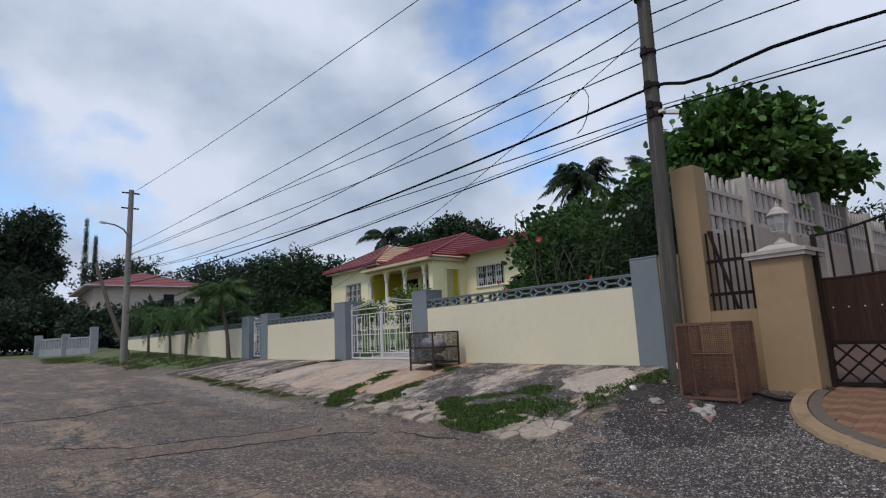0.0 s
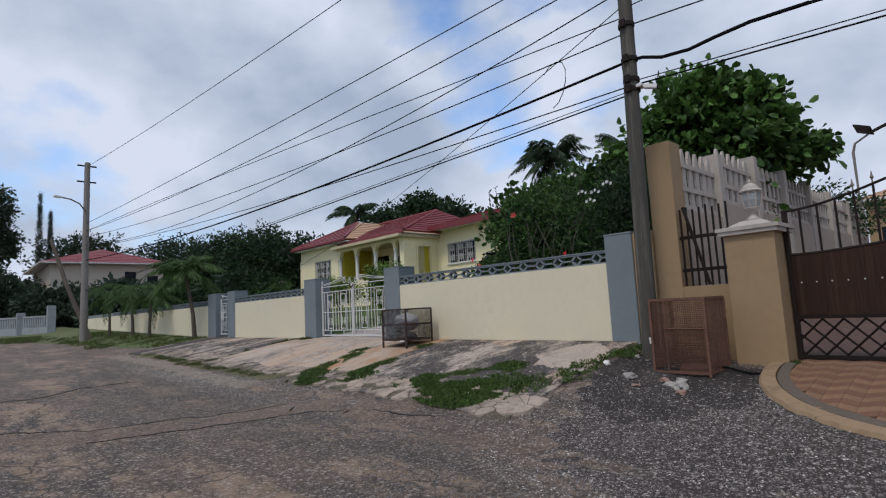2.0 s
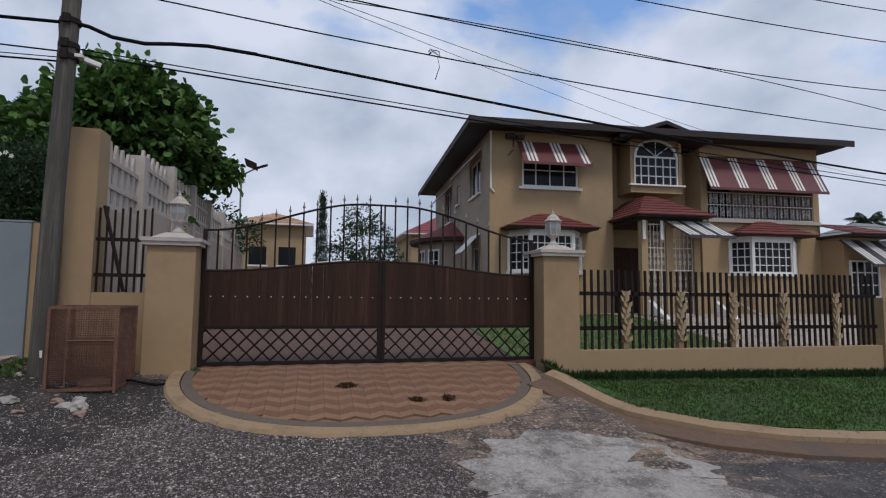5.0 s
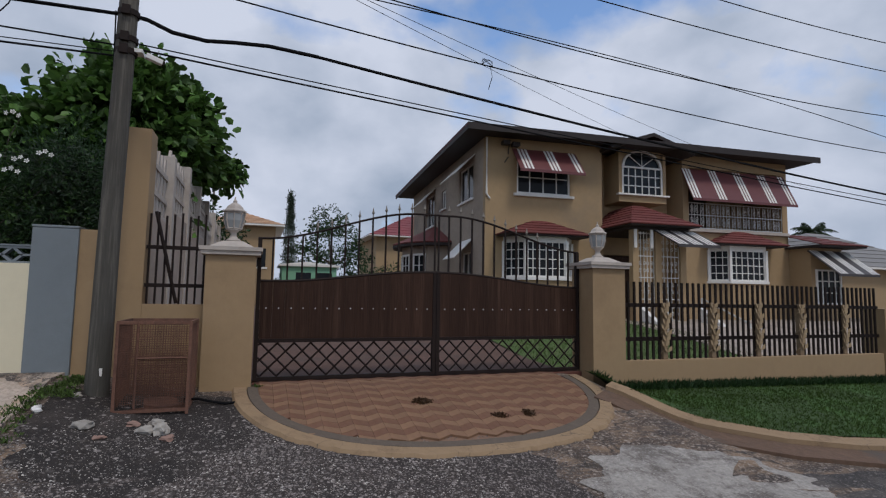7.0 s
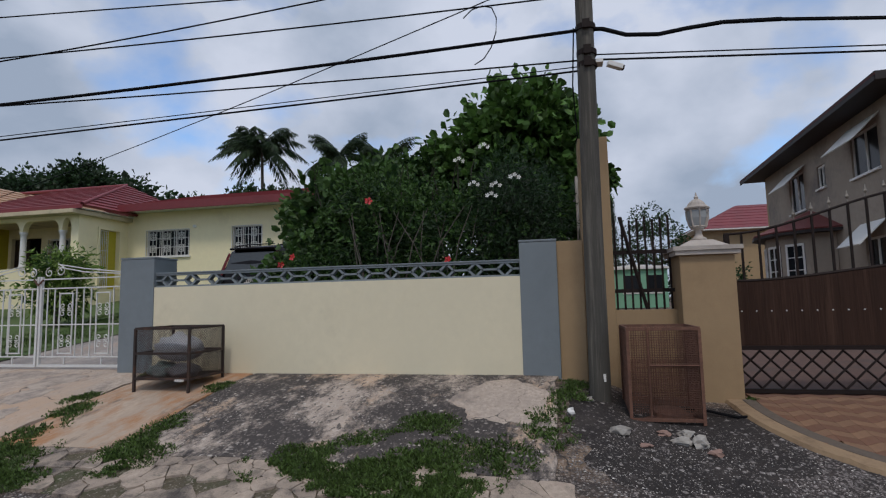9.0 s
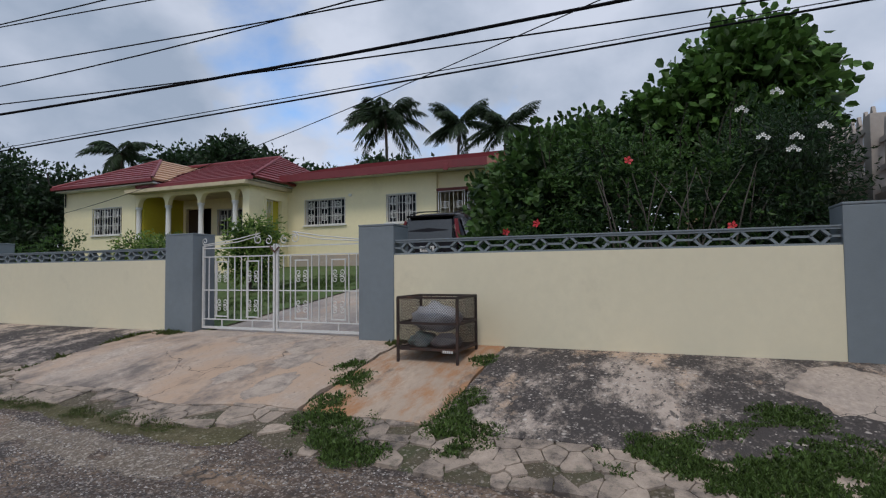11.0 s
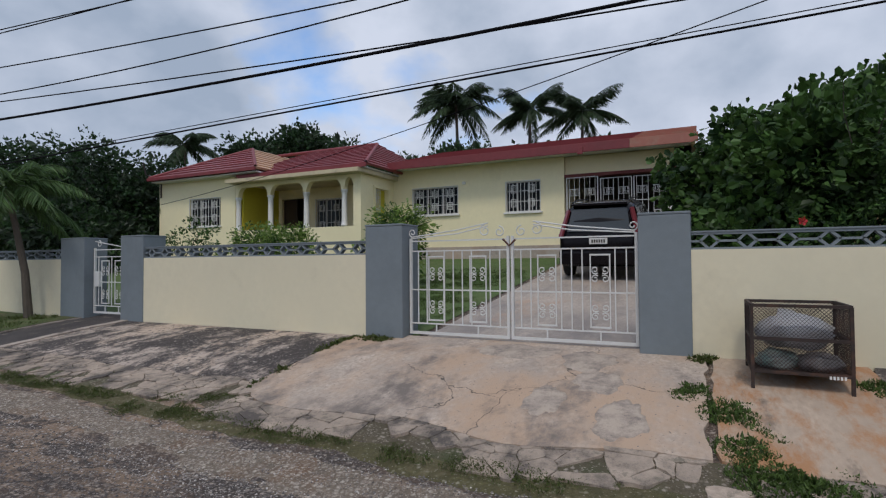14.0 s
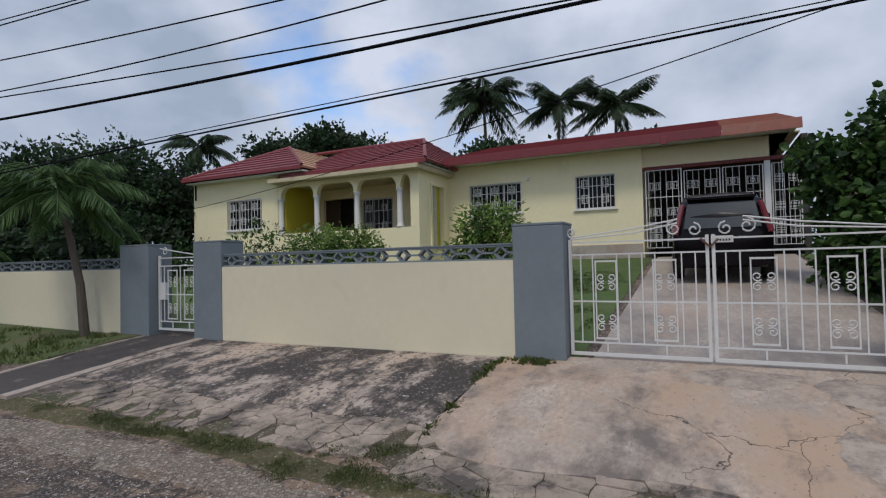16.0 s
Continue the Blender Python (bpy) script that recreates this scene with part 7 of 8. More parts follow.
belt("roadside_tree", "tall dark tree across the far bend", [
    ((4.0, 78.0, 2), 8, [((3.4, 78.0, 15.5), (2.8, 3, 2.6)), ((0.0, 80.0, 12), (4, 4, 5)), ((4.6, 79.0, 11.5), (2.2, 3, 2.2)), ((2, 76, 7), (3.6, 4, 4))]),
    ((-4.0, 72.0, 2), 6, [((-4.0, 72.0, 11), (4, 4, 5)), ((-1.0, 70.0, 6), (4, 4, 3.5))]),
    ((6.0, 62.0, 1.8), 2, [((4.0, 62.0, 4.0), (3.5, 3, 2.4)), ((7.8, 58.0, 3.2), (3.2, 3, 1.8)), ((11.5, 56.0, 3.0), (3, 3.5, 1.3)), ((0.5, 60, 3.6), (3, 3, 2))]),
    ((12.5, 52.0, 1.8), 1.5, [((11.0, 50.0, 3.0), (2.6, 3, 1.8)), ((14.5, 53.0, 3.2), (3, 3, 1.5))]),
    ((24, 75.0, 1.8), 4, [((24.0, 76.0, 9.0), (6, 5, 4)), ((34, 78.0, 8.4), (6, 5, 4)), ((14, 84, 9), (6, 5, 5))]),
], 0.36, 15000, LEAF_FAR, 80)


def cypress(base, h, r, seed):
    t = thing("cypress_tree", "slender dark columnar cypress", "tree", "cypresses", at=base)
    part("trunk", rod(B(), (base[0], base[1], base[2] - 0.2), (base[0], base[1], base[2] + h * 0.3), 0.12, 0.08, 6), BARK, t)
    lv = Leaves(seed)
    for i in range(9):
        s = (i + 0.5) / 9
        lv.blob((base[0], base[1], base[2] + h * (0.08 + 0.92 * s)), (r * (1.1 - s), r * (1.1 - s), h * 0.085), 900, 0.15, 0.3, 0.5, -0.9)
    crown_part("crown", lv, LEAF_FAR, t)


cypress((40.0, -0.1, 1), 7.6, 0.55, 91)
cypress((7.85, 72.0, 2), 13.8, 0.42, 92)
cypress((8.8, 72.0, 2), 12.0, 0.40, 93)
tree("garden_tree", "airy dark garden tree beyond the paved yard", (44.0, -3.6, 1), 3.0, [((44, -3.6, 5.6), (2.2, 2.6, 1.8)), ((44, -3.2, 7.4), (1.5, 1.7, 1.3)), ((44, -5.2, 4.6), (1.6, 1.4, 1.0)), ((44, -1.8, 4.8), (1.4, 1.3, 1.0))], 0.26, 3200, LEAF_DARK, 0.2, 95, 0.5)
tree("garden_tree", "small dark tree behind the picket wall", (20.0, 3.9, 1.2), 1.6, [((20, 4.0, 3.9), (1.2, 1.0, 0.9)), ((21.5, 3.4, 3.7), (1.2, 1.0, 0.8))], 0.16, 1600, LEAF_DARK, 0.1, 96, 0.5)


# weeds and grass tufts
def tufts(name, label, spots, n, size, material, seed, width=0.18, spread=0.6):
    lv = Leaves(seed)
    k = lv.k
    tot = sum(r * q for _, _, r, q in spots)
    for x, y, rx, ry in spots:
        for _ in range(int(n * rx * ry / tot)):
            a, q = k.uniform(0, 2 * math.pi), math.sqrt(k.random())
            xx, yy = x + rx * q * math.cos(a), y + ry * q * math.sin(a)
            if noise.noise(Vector((xx * 2.3, yy * 2.3, seed))) + 0.5 * noise.noise(Vector((xx * 7, yy * 7, seed))) < -0.27 + 0.30 * q: continue
            s = size * k.uniform(0.6, 1.3) * (1.15 - 0.5 * q)
            for _ in range(5):
                lv.leaf(Vector((xx + k.gauss(0, 0.02), yy + k.gauss(0, 0.02), gz(xx, yy) + 0.02)), Vector((k.gauss(0, spread), k.gauss(0, spread), 1)), s * k.uniform(0.6, 1.2), width)
    ob = new(name, lv.mesh(name, material))
    return tagged(ob, label, "weeds", "", "stuff")


WEED = leaf_mat("weed_leaf", (0.078, 0.125, 0.030), 0.65)
VERGE_BLADE = leaf_mat("verge_blade", (0.115, 0.150, 0.045), 0.4)
DRY = leaf_mat("dry_moss_grass", (0.085, 0.108, 0.030), 0.35)
tufts("weed_patch", "low green weeds growing over the broken forecourt", [(5.62, 5.05, 0.62, 0.85), (5.5, 5.9, 0.35, 0.45), (6.35, 4.95, 0.25, 0.3), (5.25, 4.85, 0.4, 0.8)], 10500, 0.05, WEED, 1, 0.4, 0.9)
tufts("weed_patch", "green weeds in the gap between concrete slabs", [(6.75, 9.25, 0.25, 0.18), (6.35, 8.95, 0.3, 0.22), (5.9, 8.85, 0.35, 0.25), (5.45, 8.6, 0.35, 0.4), (5.0, 8.3, 0.3, 0.5), (5.9, 7.55, 0.5, 0.22), (5.5, 7.4, 0.4, 0.35), (6.55, 7.6, 0.3, 0.1), (7.2, 7.75, 0.25, 0.15)], 5000, 0.05, WEED, 2, 0.4, 0.9)
tufts("weed_patch", "weeds round the foot of the utility pole", [(7.3, 3.62, 0.28, 0.22), (6.9, 3.78, 0.3, 0.10), (7.6, 3.55, 0.15, 0.2), (6.3, 3.9, 0.5, 0.3), (5.8, 4.2, 0.5, 0.3), (7.66, 1.75, 0.06, 0.1)], 1150, 0.055, WEED, 3, 0.35, 0.9)
tufts("moss_strip", "mossy grass along the worn road edge", [(4.97 if y < 13 else 5.03, y, 0.17, 0.8) for y in (10.2, 11.4, 12.6, 13.8, 15.0, 16.2, 17.4)] + [(5.0, 14.2, 0.35, 0.5), (5.35, 13.7, 0.2, 0.3)], 5200, 0.028, DRY, 4, 0.3, 0.9)
tufts("weed_patch", "dry weeds beside the crack in the driveway", [(7.72, 13.25, 0.2, 0.3), (7.3, 13.62, 0.5, 0.07), (6.2, 13.6, 0.5, 0.06), (7.7, 9.1, 0.14, 0.2)], 380, 0.07, DRY, 5, 0.4, 0.9)
tufts("verge_grass", "rough grass on the verge by the far wall", [(6.7, y, 1.0, 1.2) for y in (21.4, 23.5, 25.6, 27.7, 29.8, 32, 34, 36)] + [(5.3, y, 0.7, 1.6) for y in (26, 29, 32, 35)] + [(4.0, y, 1.4, 2.0) for y in (38, 41, 44)] + [(7.5, 21.2, 0.3, 0.6)], 8000, 0.12, VERGE_BLADE, 6, 0.12, 0.5)
tufts("lawn_grass", "short mown lawn grass blades", [(10.0, 14.2, 1.8, 1.4), (13.5, 14.5, 2.0, 1.7)], 6000, 0.06, WEED, 7, 0.12, 0.5)


DRY_LEAF = leaf_mat("dry_brown_leaf", (0.085, 0.045, 0.022), 0.4)
tufts("dry_leaves", "small clumps of dry brown leaves on the tiled apron", [(6.87, -0.02, 0.09, 0.12), (6.35, -0.75, 0.07, 0.09), (6.37, -1.12, 0.09, 0.06)], 330, 0.045, DRY_LEAF, 10, 0.5, 1.6)


def strip_grass(name, label, x0, x1, y0, y1, n, size, material, seed, lift):
    lv = Leaves(seed)
    k = lv.k
    for _ in range(n):
        y = k.uniform(y0, y1)
        xk = 5.1
        for (xa, ya), (xb, yb) in zip(KP, KP[1:]):
            if yb <= y <= ya: xk = xa + (xb - xa) * (ya - y) / max(1e-6, ya - yb)
        x = k.uniform(max(x0, xk + 0.1), x1)
        for _ in range(3):
            lv.leaf(Vector((x, y, gz(x, y) + lift)), Vector((k.gauss(0, 0.5), k.gauss(0, 0.5), 1)), size * k.uniform(0.6, 1.3), 0.12)
    return tagged(new(name, lv.mesh(name, material)), label, "grass", "", "stuff")


LUSH_BLADE = leaf_mat("lush_blade", (0.062, 0.108, 0.020), 0.45)
strip_grass("grass_strip", "lush short grass on the raised strip", 4.9, 7.68, -10.5, -2.8, 16000, 0.042, LUSH_BLADE, 8, 0.11)
strip_grass("grass_tufts", "taller dark grass along the fence wall", 7.42, 7.68, -10.5, -2.85, 1700, 0.12, LEAF_DARK, 18, 0.11)
lv = Leaves(9)
for _ in range(7000):
    x, y = lv.k.uniform(8.4, 15), lv.k.uniform(-9.4, -3.3)
    lv.leaf(Vector((x, y, gz(x, y) + 0.02)), Vector((lv.k.gauss(0, 0.5), lv.k.gauss(0, 0.5), 1)), 0.08, 0.14)
tagged(new("lawn_grass", lv.mesh("lawn_grass", LUSH_BLADE)), "short green lawn grass behind the fence", "grass", "", "stuff")
tree("garden_tree", "dark bushy tree crowding the palm trunks", (31.5, 25.6, 2.3), 3.2, [((31.5, 25.8, 7.0), (1.8, 2.0, 1.6)), ((31.5, 24.0, 6.2), (1.8, 1.8, 1.5)), ((31.5, 27.4, 6.2), (1.6, 1.5, 1.2)), ((31.5, 22.3, 5.8), (1.6, 1.6, 1.3))], 0.30, 3600, LEAF_DARK, 0.2, 97, 0.5)
tree("garden_tree", "dark bushy tree between the tall palms", (37.5, 19.0, 2.3), 3.2, [((37.5, 19.0, 7.3), (1.8, 2.0, 1.6)), ((37.5, 21.4, 6.8), (1.6, 1.6, 1.3)), ((37.5, 16.8, 6.8), (1.6, 1.8, 1.3))], 0.32, 3000, LEAF_DARK, 0.2, 98, 0.5)
for hy, hz in ((-9.0, 3.0), (-6.4, 2.8), (2.6, 2.6), (5.4, 3.0)):
    tree("hedge_tree", "low dark hedge tree beyond the paved yard", (47.0, hy, 1), 1.2, [((47.0, hy, hz), (1.2, 1.8, 1.3)), ((47.0, hy + 1.2, hz - 0.6), (1.0, 1.3, 1.0))], 0.26, 1500, LEAF_DARK, 0.14, 120 + int(hy), 0.5)


# ---- utility poles and cables ----
pole = thing("utility_pole", "weathered timber utility pole with cable clamps", "pole", at=(7.4, 3.3, 0.6))
part("shaft", tube(B(), [(7.32, 3.33, 0.3), (7.36, 3.32, 2.5), (7.42, 3.29, 5.5), (7.47, 3.27, 9.2)], [0.115, 0.105, 0.095, 0.085], 14), POLE_WOOD, pole, "", True)
for z in (4.33, 4.47, 4.77, 5.28, 6.15, 6.6):
    bm = rod(B(), (7.40, 3.29, z - 0.03), (7.40, 3.29, z + 0.03), 0.112, 0.112, 12)
    box(bm, 7.26, 7.30, 3.25, 3.33, z - 0.05, z + 0.05)
    part("clamp", bm, BLACK_IRON, pole, "black cable clamp")
part("marker_tag", soft_box(7.225, 7.232, 3.27, 3.34, 0.85, 0.93, 0.002), WHITE, pole, "small white marker tag")
cctv = thing("security_camera", "small white bullet security camera on the pole", "camera", at=(7.4, 3.2, 4.3))
part("bracket", box(B(), 7.33, 7.47, 3.12, 3.2, 4.33, 4.37), WHITE, cctv)
part("body", soft_box(-0.034, 0.034, -0.085, 0.085, -0.028, 0.028, 0.01, pose(7.33, 3.0, 4.27, 14, 0, 20)), WHITE, cctv)
part("lens_hood", soft_box(-0.026, 0.026, -0.105, -0.08, -0.024, 0.022, 0.005, pose(7.33, 3.0, 4.27, 14, 0, 20)), BLACK_IRON, cctv)


def line_x(y):
    return 7.4 - 0.0735 * (y - 3.3) if y > 3.3 else 7.4 + 0.1107 * (3.3 - y)


def cable(pts, r, label="black overhead cable strung between poles", n=26):
    """A sagging cable through three heights along the pole line, on to the next pole."""
    (y0, z0), (y1, z1), (y2, z2) = pts
    end = 30.5 if y2 > y0 else -22.0
    out = []
    for i in range(n + 1):
        y = y0 + (end - y0) * i / n
        z = z0 * (y - y1) * (y - y2) / ((y0 - y1) * (y0 - y2)) + z1 * (y - y0) * (y - y2) / ((y1 - y0) * (y1 - y2)) + z2 * (y - y0) * (y - y1) / ((y2 - y0) * (y2 - y1))
        out.append((line_x(y), y, z))
    t = thing("overhead_cable", label, "cable", "overhead cables", at=out[0])
    part("strand", tube(B(), out, r, 5), WIRE, t)


for pts, r in ((((3.3, 4.76), (10, 4.46), (19.3, 4.34)), 0.021), (((3.3, 5.18), (11, 5.08), (20.3, 5.25)), 0.010), (((3.3, 5.42), (9, 5.60), (18, 5.84)), 0.009),
               (((3.3, 6.20), (10, 5.93), (21, 5.83)), 0.010), (((3.3, 6.65), (12, 6.50), (30.5, 6.45)), 0.010), (((3.3, 8.6), (18.5, 8.81), (30.5, 9.3)), 0.010),
               (((3.3, 5.82), (10, 5.10), (19.3, 4.77)), 0.010), (((3.3, 4.28), (10.4, 3.97), (17, 3.69)), 0.012), (((3.3, 4.33), (10.4, 4.02), (17, 3.74)), 0.006), (((3.3, 4.40), (11, 4.42), (19.3, 4.63)), 0.010),
               (((3.3, 5.28), (-2.7, 5.08), (-11.7, 5.17)), 0.010), (((1.2, 4.72), (-4, 4.44), (-11.5, 4.20)), 0.021),
               (((3.3, 4.40), (-3, 4.18), (-11.5, 3.95)), 0.012), (((3.3, 4.46), (-3, 4.25), (-11.5, 4.05)), 0.008), (((3.3, 5.85), (-3, 5.70), (-11.7, 6.05)), 0.010),
               (((3.3, 5.55), (-3.9, 5.76), (-11.7, 5.57)), 0.008), (((3.3, 7.4), (-6.35, 7.46), (-11.9, 7.87)), 0.010), (((3.3, 6.6), (-3.4, 6.68), (-11.9, 7.16)), 0.010)):
    cable(pts, r)
# swooping join of the thick cable at the pole
t = thing("overhead_cable", "thick cable drooping where it leaves the pole", "cable", "overhead cables", at=(7.4, 3.3, 4.77))
part("strand", tube(B(), [(7.4, 3.3, 4.77), (7.4, 3.1, 4.74), (7.42, 2.85, 4.65), (7.46, 2.5, 4.63), (7.5, 2.2, 4.68), (7.56, 1.8, 4.73), (7.63, 1.2, 4.72)], 0.024, 7), WIRE, t)
for (a, b, sag, r) in (((7.4, 3.3, 5.6), (15.4, 28.9, 4.15), 0.35, 0.009), ((7.4, 3.3, 6.2), (24, -30, 8.5), 0.3, 0.006), ((7.4, 3.3, 6.3), (26, -26, 9.0), 0.3, 0.006)):
    a, b = Vector(a), Vector(b)
    t = thing("overhead_cable", "thin service cable to a house", "cable", "service cables", at=a)
    part("strand", tube(B(), [a.lerp(b, i / 16) - Vector((0, 0, 4 * sag * (i / 16) * (1 - i / 16))) for i in range(17)], r, 4), WIRE, t)
t = thing("hanging_wire", "loose wire loop hanging from the cables", "cable", at=(7.28, 5.0, 5.3))
part("strand", tube(B(), [(7.32, 4.68, 5.04), (7.32, 4.58, 5.13), (7.33, 4.45, 5.17), (7.33, 4.34, 5.13), (7.33, 4.29, 5.0), (7.33, 4.30, 4.82), (7.33, 4.36, 4.65), (7.33, 4.45, 4.52), (7.33, 4.56, 4.46)], 0.007, 5), WIRE, t)
t = thing("hanging_wire", "thin vertical wire down the pole", "cable", at=(7.4, 3.45, 4.7))
part("strand", tube(B(), [(7.42, 3.42, 4.8), (7.6, 3.45, 4.2), (7.7, 3.42, 3.6), (7.8, 3.45, 3.55)], 0.008, 4), WIRE, t)
t = thing("snagged_kite", "tangle of string and wire snagged on a cable", "debris", at=(8.0, -1.3, 4.9))
bm = tube(B(), [(7.9, -1.25 + 0.09 * math.cos(a), 5.16 + 0.05 * math.sin(a * 1.7)) for a in range(14)], 0.005, 4)
tube(bm, [(7.9, -1.3, 5.1), (7.9, -1.33, 4.95), (7.9, -1.27, 4.75)], 0.006, 4)
part("string", bm, WIRE, t)

lamp = thing("street_lamp", "grey concrete pole carrying a curved street lamp arm", "street lamp", at=(5.4, 30.5, 0.9))
PG = mat("grey_concrete_pole", (0.22, 0.20, 0.18), 0.9, 0.15, 10, 0.2)
part("pole", rod(B(), (5.4, 30.5, 0.5), (5.42, 30.5, 9.5), 0.17, 0.12, 12), PG, lamp)
part("arm", tube(B(), [(5.4, 30.45, 7.0), (5.1, 30.2, 7.35), (4.7, 30.0, 7.5), (4.3, 29.8, 7.52)], 0.035, 6), PG, lamp)
part("head", soft_box(-0.28, 0.05, -0.08, 0.08, -0.05, 0.05, 0.03, pose(4.25, 29.78, 7.52, 0, 0, 25)), WHITE, lamp)
for z in (8.5, 9.3):
    part("crossarm", box(B(), 5.0, 5.8, 30.46, 30.54, z, z + 0.06), BLACK_IRON, lamp)
part("guy_post", tube(B(), [(5.9, 31.5, 0.7), (5.0, 32.5, 3.5), (4.4, 33.5, 6.0)], [0.12, 0.1, 0.08], 8), BARK, lamp)

solar = thing("solar_lamp", "solar street lamp on a slim pole in the yard", "street lamp", at=(28.0, 4.0, 0.9))
part("pole", tube(B(), [(28, 4.0, 0.8), (28, 4.0, 7.0), (27.95, 3.9, 7.35), (27.8, 3.4, 7.6)], [0.07, 0.055, 0.045, 0.04], 8), PG, solar)
part("solar_panel", soft_box(-0.42, 0.42, -0.30, 0.30, -0.025, 0.025, 0.008, pose(27.9, 3.55, 7.85, 24, 12, 0)), GLASS, solar)
part("head", soft_box(-0.14, 0.14, -0.62, 0.0, -0.04, 0.04, 0.015, pose(27.8, 3.35, 7.64, -22, 0, 8)), BLACK_IRON, solar)

# ---- parked car on the driveway ----
CAR_PAINT = mat("black_plum_car_paint", (0.006, 0.0045, 0.006), 0.2, 0.1, 6, 0, spec=0.2)
TYRE = mat("tyre_rubber", (0.012, 0.012, 0.012), 0.85, 0.2, 30, 0.1)
RED_LENS = mat("red_lamp_lens", (0.20, 0.045, 0.055), 0.15, 0.08, 10, 0)
CHROME = mat("dull_chrome", (0.5, 0.5, 0.5), 0.25, 0.05, 10, 0, metal=1.0)
SLOPE = -math.degrees(math.atan(0.117))
CM = pose(15.45, 11.1, gz(15.45, 11.1) + 0.03, 0, SLOPE, 0)
car = thing("parked_car", "black SUV with red tail lamps parked on the driveway", "car", at=CM.translation)
stations = [  # x, half width low, half width belt, half width roof, sill z, belt z, roof z
    (-2.2, 0.76, 0.80, 0.62, 0.42, 0.95, 1.00), (-2.1, 0.83, 0.86, 0.66, 0.30, 1.00, 1.30), (-1.85, 0.86, 0.88, 0.66, 0.28, 1.02, 1.64), (-1.3, 0.87, 0.89, 0.68, 0.27, 1.02, 1.70),
    (-0.3, 0.87, 0.89, 0.69, 0.26, 1.01, 1.71), (0.45, 0.87, 0.89, 0.67, 0.26, 1.0, 1.66), (0.9, 0.87, 0.88, 0.64, 0.27, 0.99, 1.40), (1.25, 0.86, 0.87, 0.72, 0.28, 0.97, 1.06), (2.0, 0.82, 0.82, 0.66, 0.30, 0.88, 0.93), (2.2, 0.70, 0.72, 0.55, 0.40, 0.72, 0.76)]
bm = B()
rows = []
for x, wl_, wb, wr, zs, zb, zr_ in stations:
    prof = [(-wl_ * 0.9, zs), (-wl_, zs + 0.12), (-wb, (zs + zb) / 2), (-wb * 0.985, zb), (-wr, zr_ - 0.06), (-wr * 0.8, zr_), (0, zr_ + 0.015), (wr * 0.8, zr_), (wr, zr_ - 0.06), (wb * 0.985, zb), (wb, (zs + zb) / 2), (wl_, zs + 0.12), (wl_ * 0.9, zs)]
    rows.append([bm.verts.new((x, y, z)) for y, z in prof])
for a, b in zip(rows, rows[1:]):
    for k in range(12):
        bm.faces.new((a[k], a[k + 1], b[k + 1], b[k]))
    bm.faces.new((a[12], a[0], b[0], b[12]))
bm.faces.new(rows[0])
bm.faces.new(rows[-1][::-1])
bm.transform(CM)
body = part("body", bm, CAR_PAINT, car, "glossy black car body", True)


def cp(name, bm, material, parent=None, label="", smooth=False):
    bm.transform(CM)
    return part(name, bm, material, parent or car, label, smooth)


CAR_GLASS = glass_mat("tinted_car_glass", (0.02, 0.024, 0.026))
CAR_GLASS.node_tree.nodes["Principled BSDF"].inputs["IOR"].default_value = 1.75
CAR_GLASS.node_tree.nodes["Principled BSDF"].inputs["Specular IOR Level"].default_value = 0.5
cp("spoiler", soft_box(-2.02, -1.72, -0.6, 0.6, 1.63, 1.68, 0.015), CAR_PAINT, None, "black roof spoiler")
cp("rear_window", slab(B(), ((-2.215, -0.66, 1.08), (-2.215, 0.66, 1.08), (-1.96, 0.58, 1.56), (-1.96, -0.58, 1.56)), 0.03), CAR_GLASS, None, "tinted rear window")
for s in (-1, 1):
    for a, b in ((-1.75, -1.0), (-0.95, -0.1), (-0.05, 0.7)):
        cp("side_window", slab(B(), ((a, s * 0.882, 1.06), (b, s * 0.882, 1.06), (b - (0.15 if b > 0.5 else 0), s * 0.715, 1.58), (a + 0.05, s * 0.715, 1.58)), 0.012), CAR_GLASS)
    cp("tail_lamp", slab(B(), ((-2.16, s * 0.87, 0.98), (-2.225, s * 0.79, 0.98), (-1.97, s * 0.655, 1.56), (-1.90, s * 0.715, 1.56)), 0.05), RED_LENS, None, "tall red tail lamp")
    cp("tail_lamp", soft_box(-2.19, -2.1, s * 0.66 - 0.1, s * 0.66 + 0.1, 0.84, 0.95, 0.015), WHITE_STEEL, None, "pale reversing lamp")
    cp("reflector", soft_box(-2.235, -2.2, s * 0.55 - 0.12, s * 0.55 + 0.12, 0.5, 0.55, 0.008), RED_LENS)
    cp("wing_mirror", soft_box(0.55, 0.75, s * 0.98 - 0.09, s * 0.98 + 0.09, 1.02, 1.18, 0.03), CAR_PAINT)
    cp("roof_rail", tube(B(), [(-1.8, s * 0.6, 1.70), (-1.2, s * 0.61, 1.76), (0.2, s * 0.61, 1.76)], 0.018, 6), TYRE)
    for x in (-1.4, 1.38):
        w = cp("wheel", lathe(B(), [(0.20, -0.11), (0.31, -0.10), (0.335, -0.05), (0.335, 0.05), (0.31, 0.10), (0.20, 0.11)], 20), TYRE, None, "", True)
        w.matrix_basis = Matrix.Identity(4)
        w.data.transform(CM.inverted())
        w.data.transform(CM @ pose(x, s * 0.80, 0.335, 90, 0, 0))
        r = part("rim", lathe(B(), [(0.05, 0.115), (0.19, 0.112), (0.20, 0.09)], 16), CHROME, w)
        r.data.transform(CM @ pose(x, s * 0.80, 0.335, 90 * s, 0, 0) if s < 0 else CM @ pose(x, s * 0.80, 0.335, -90, 0, 0))
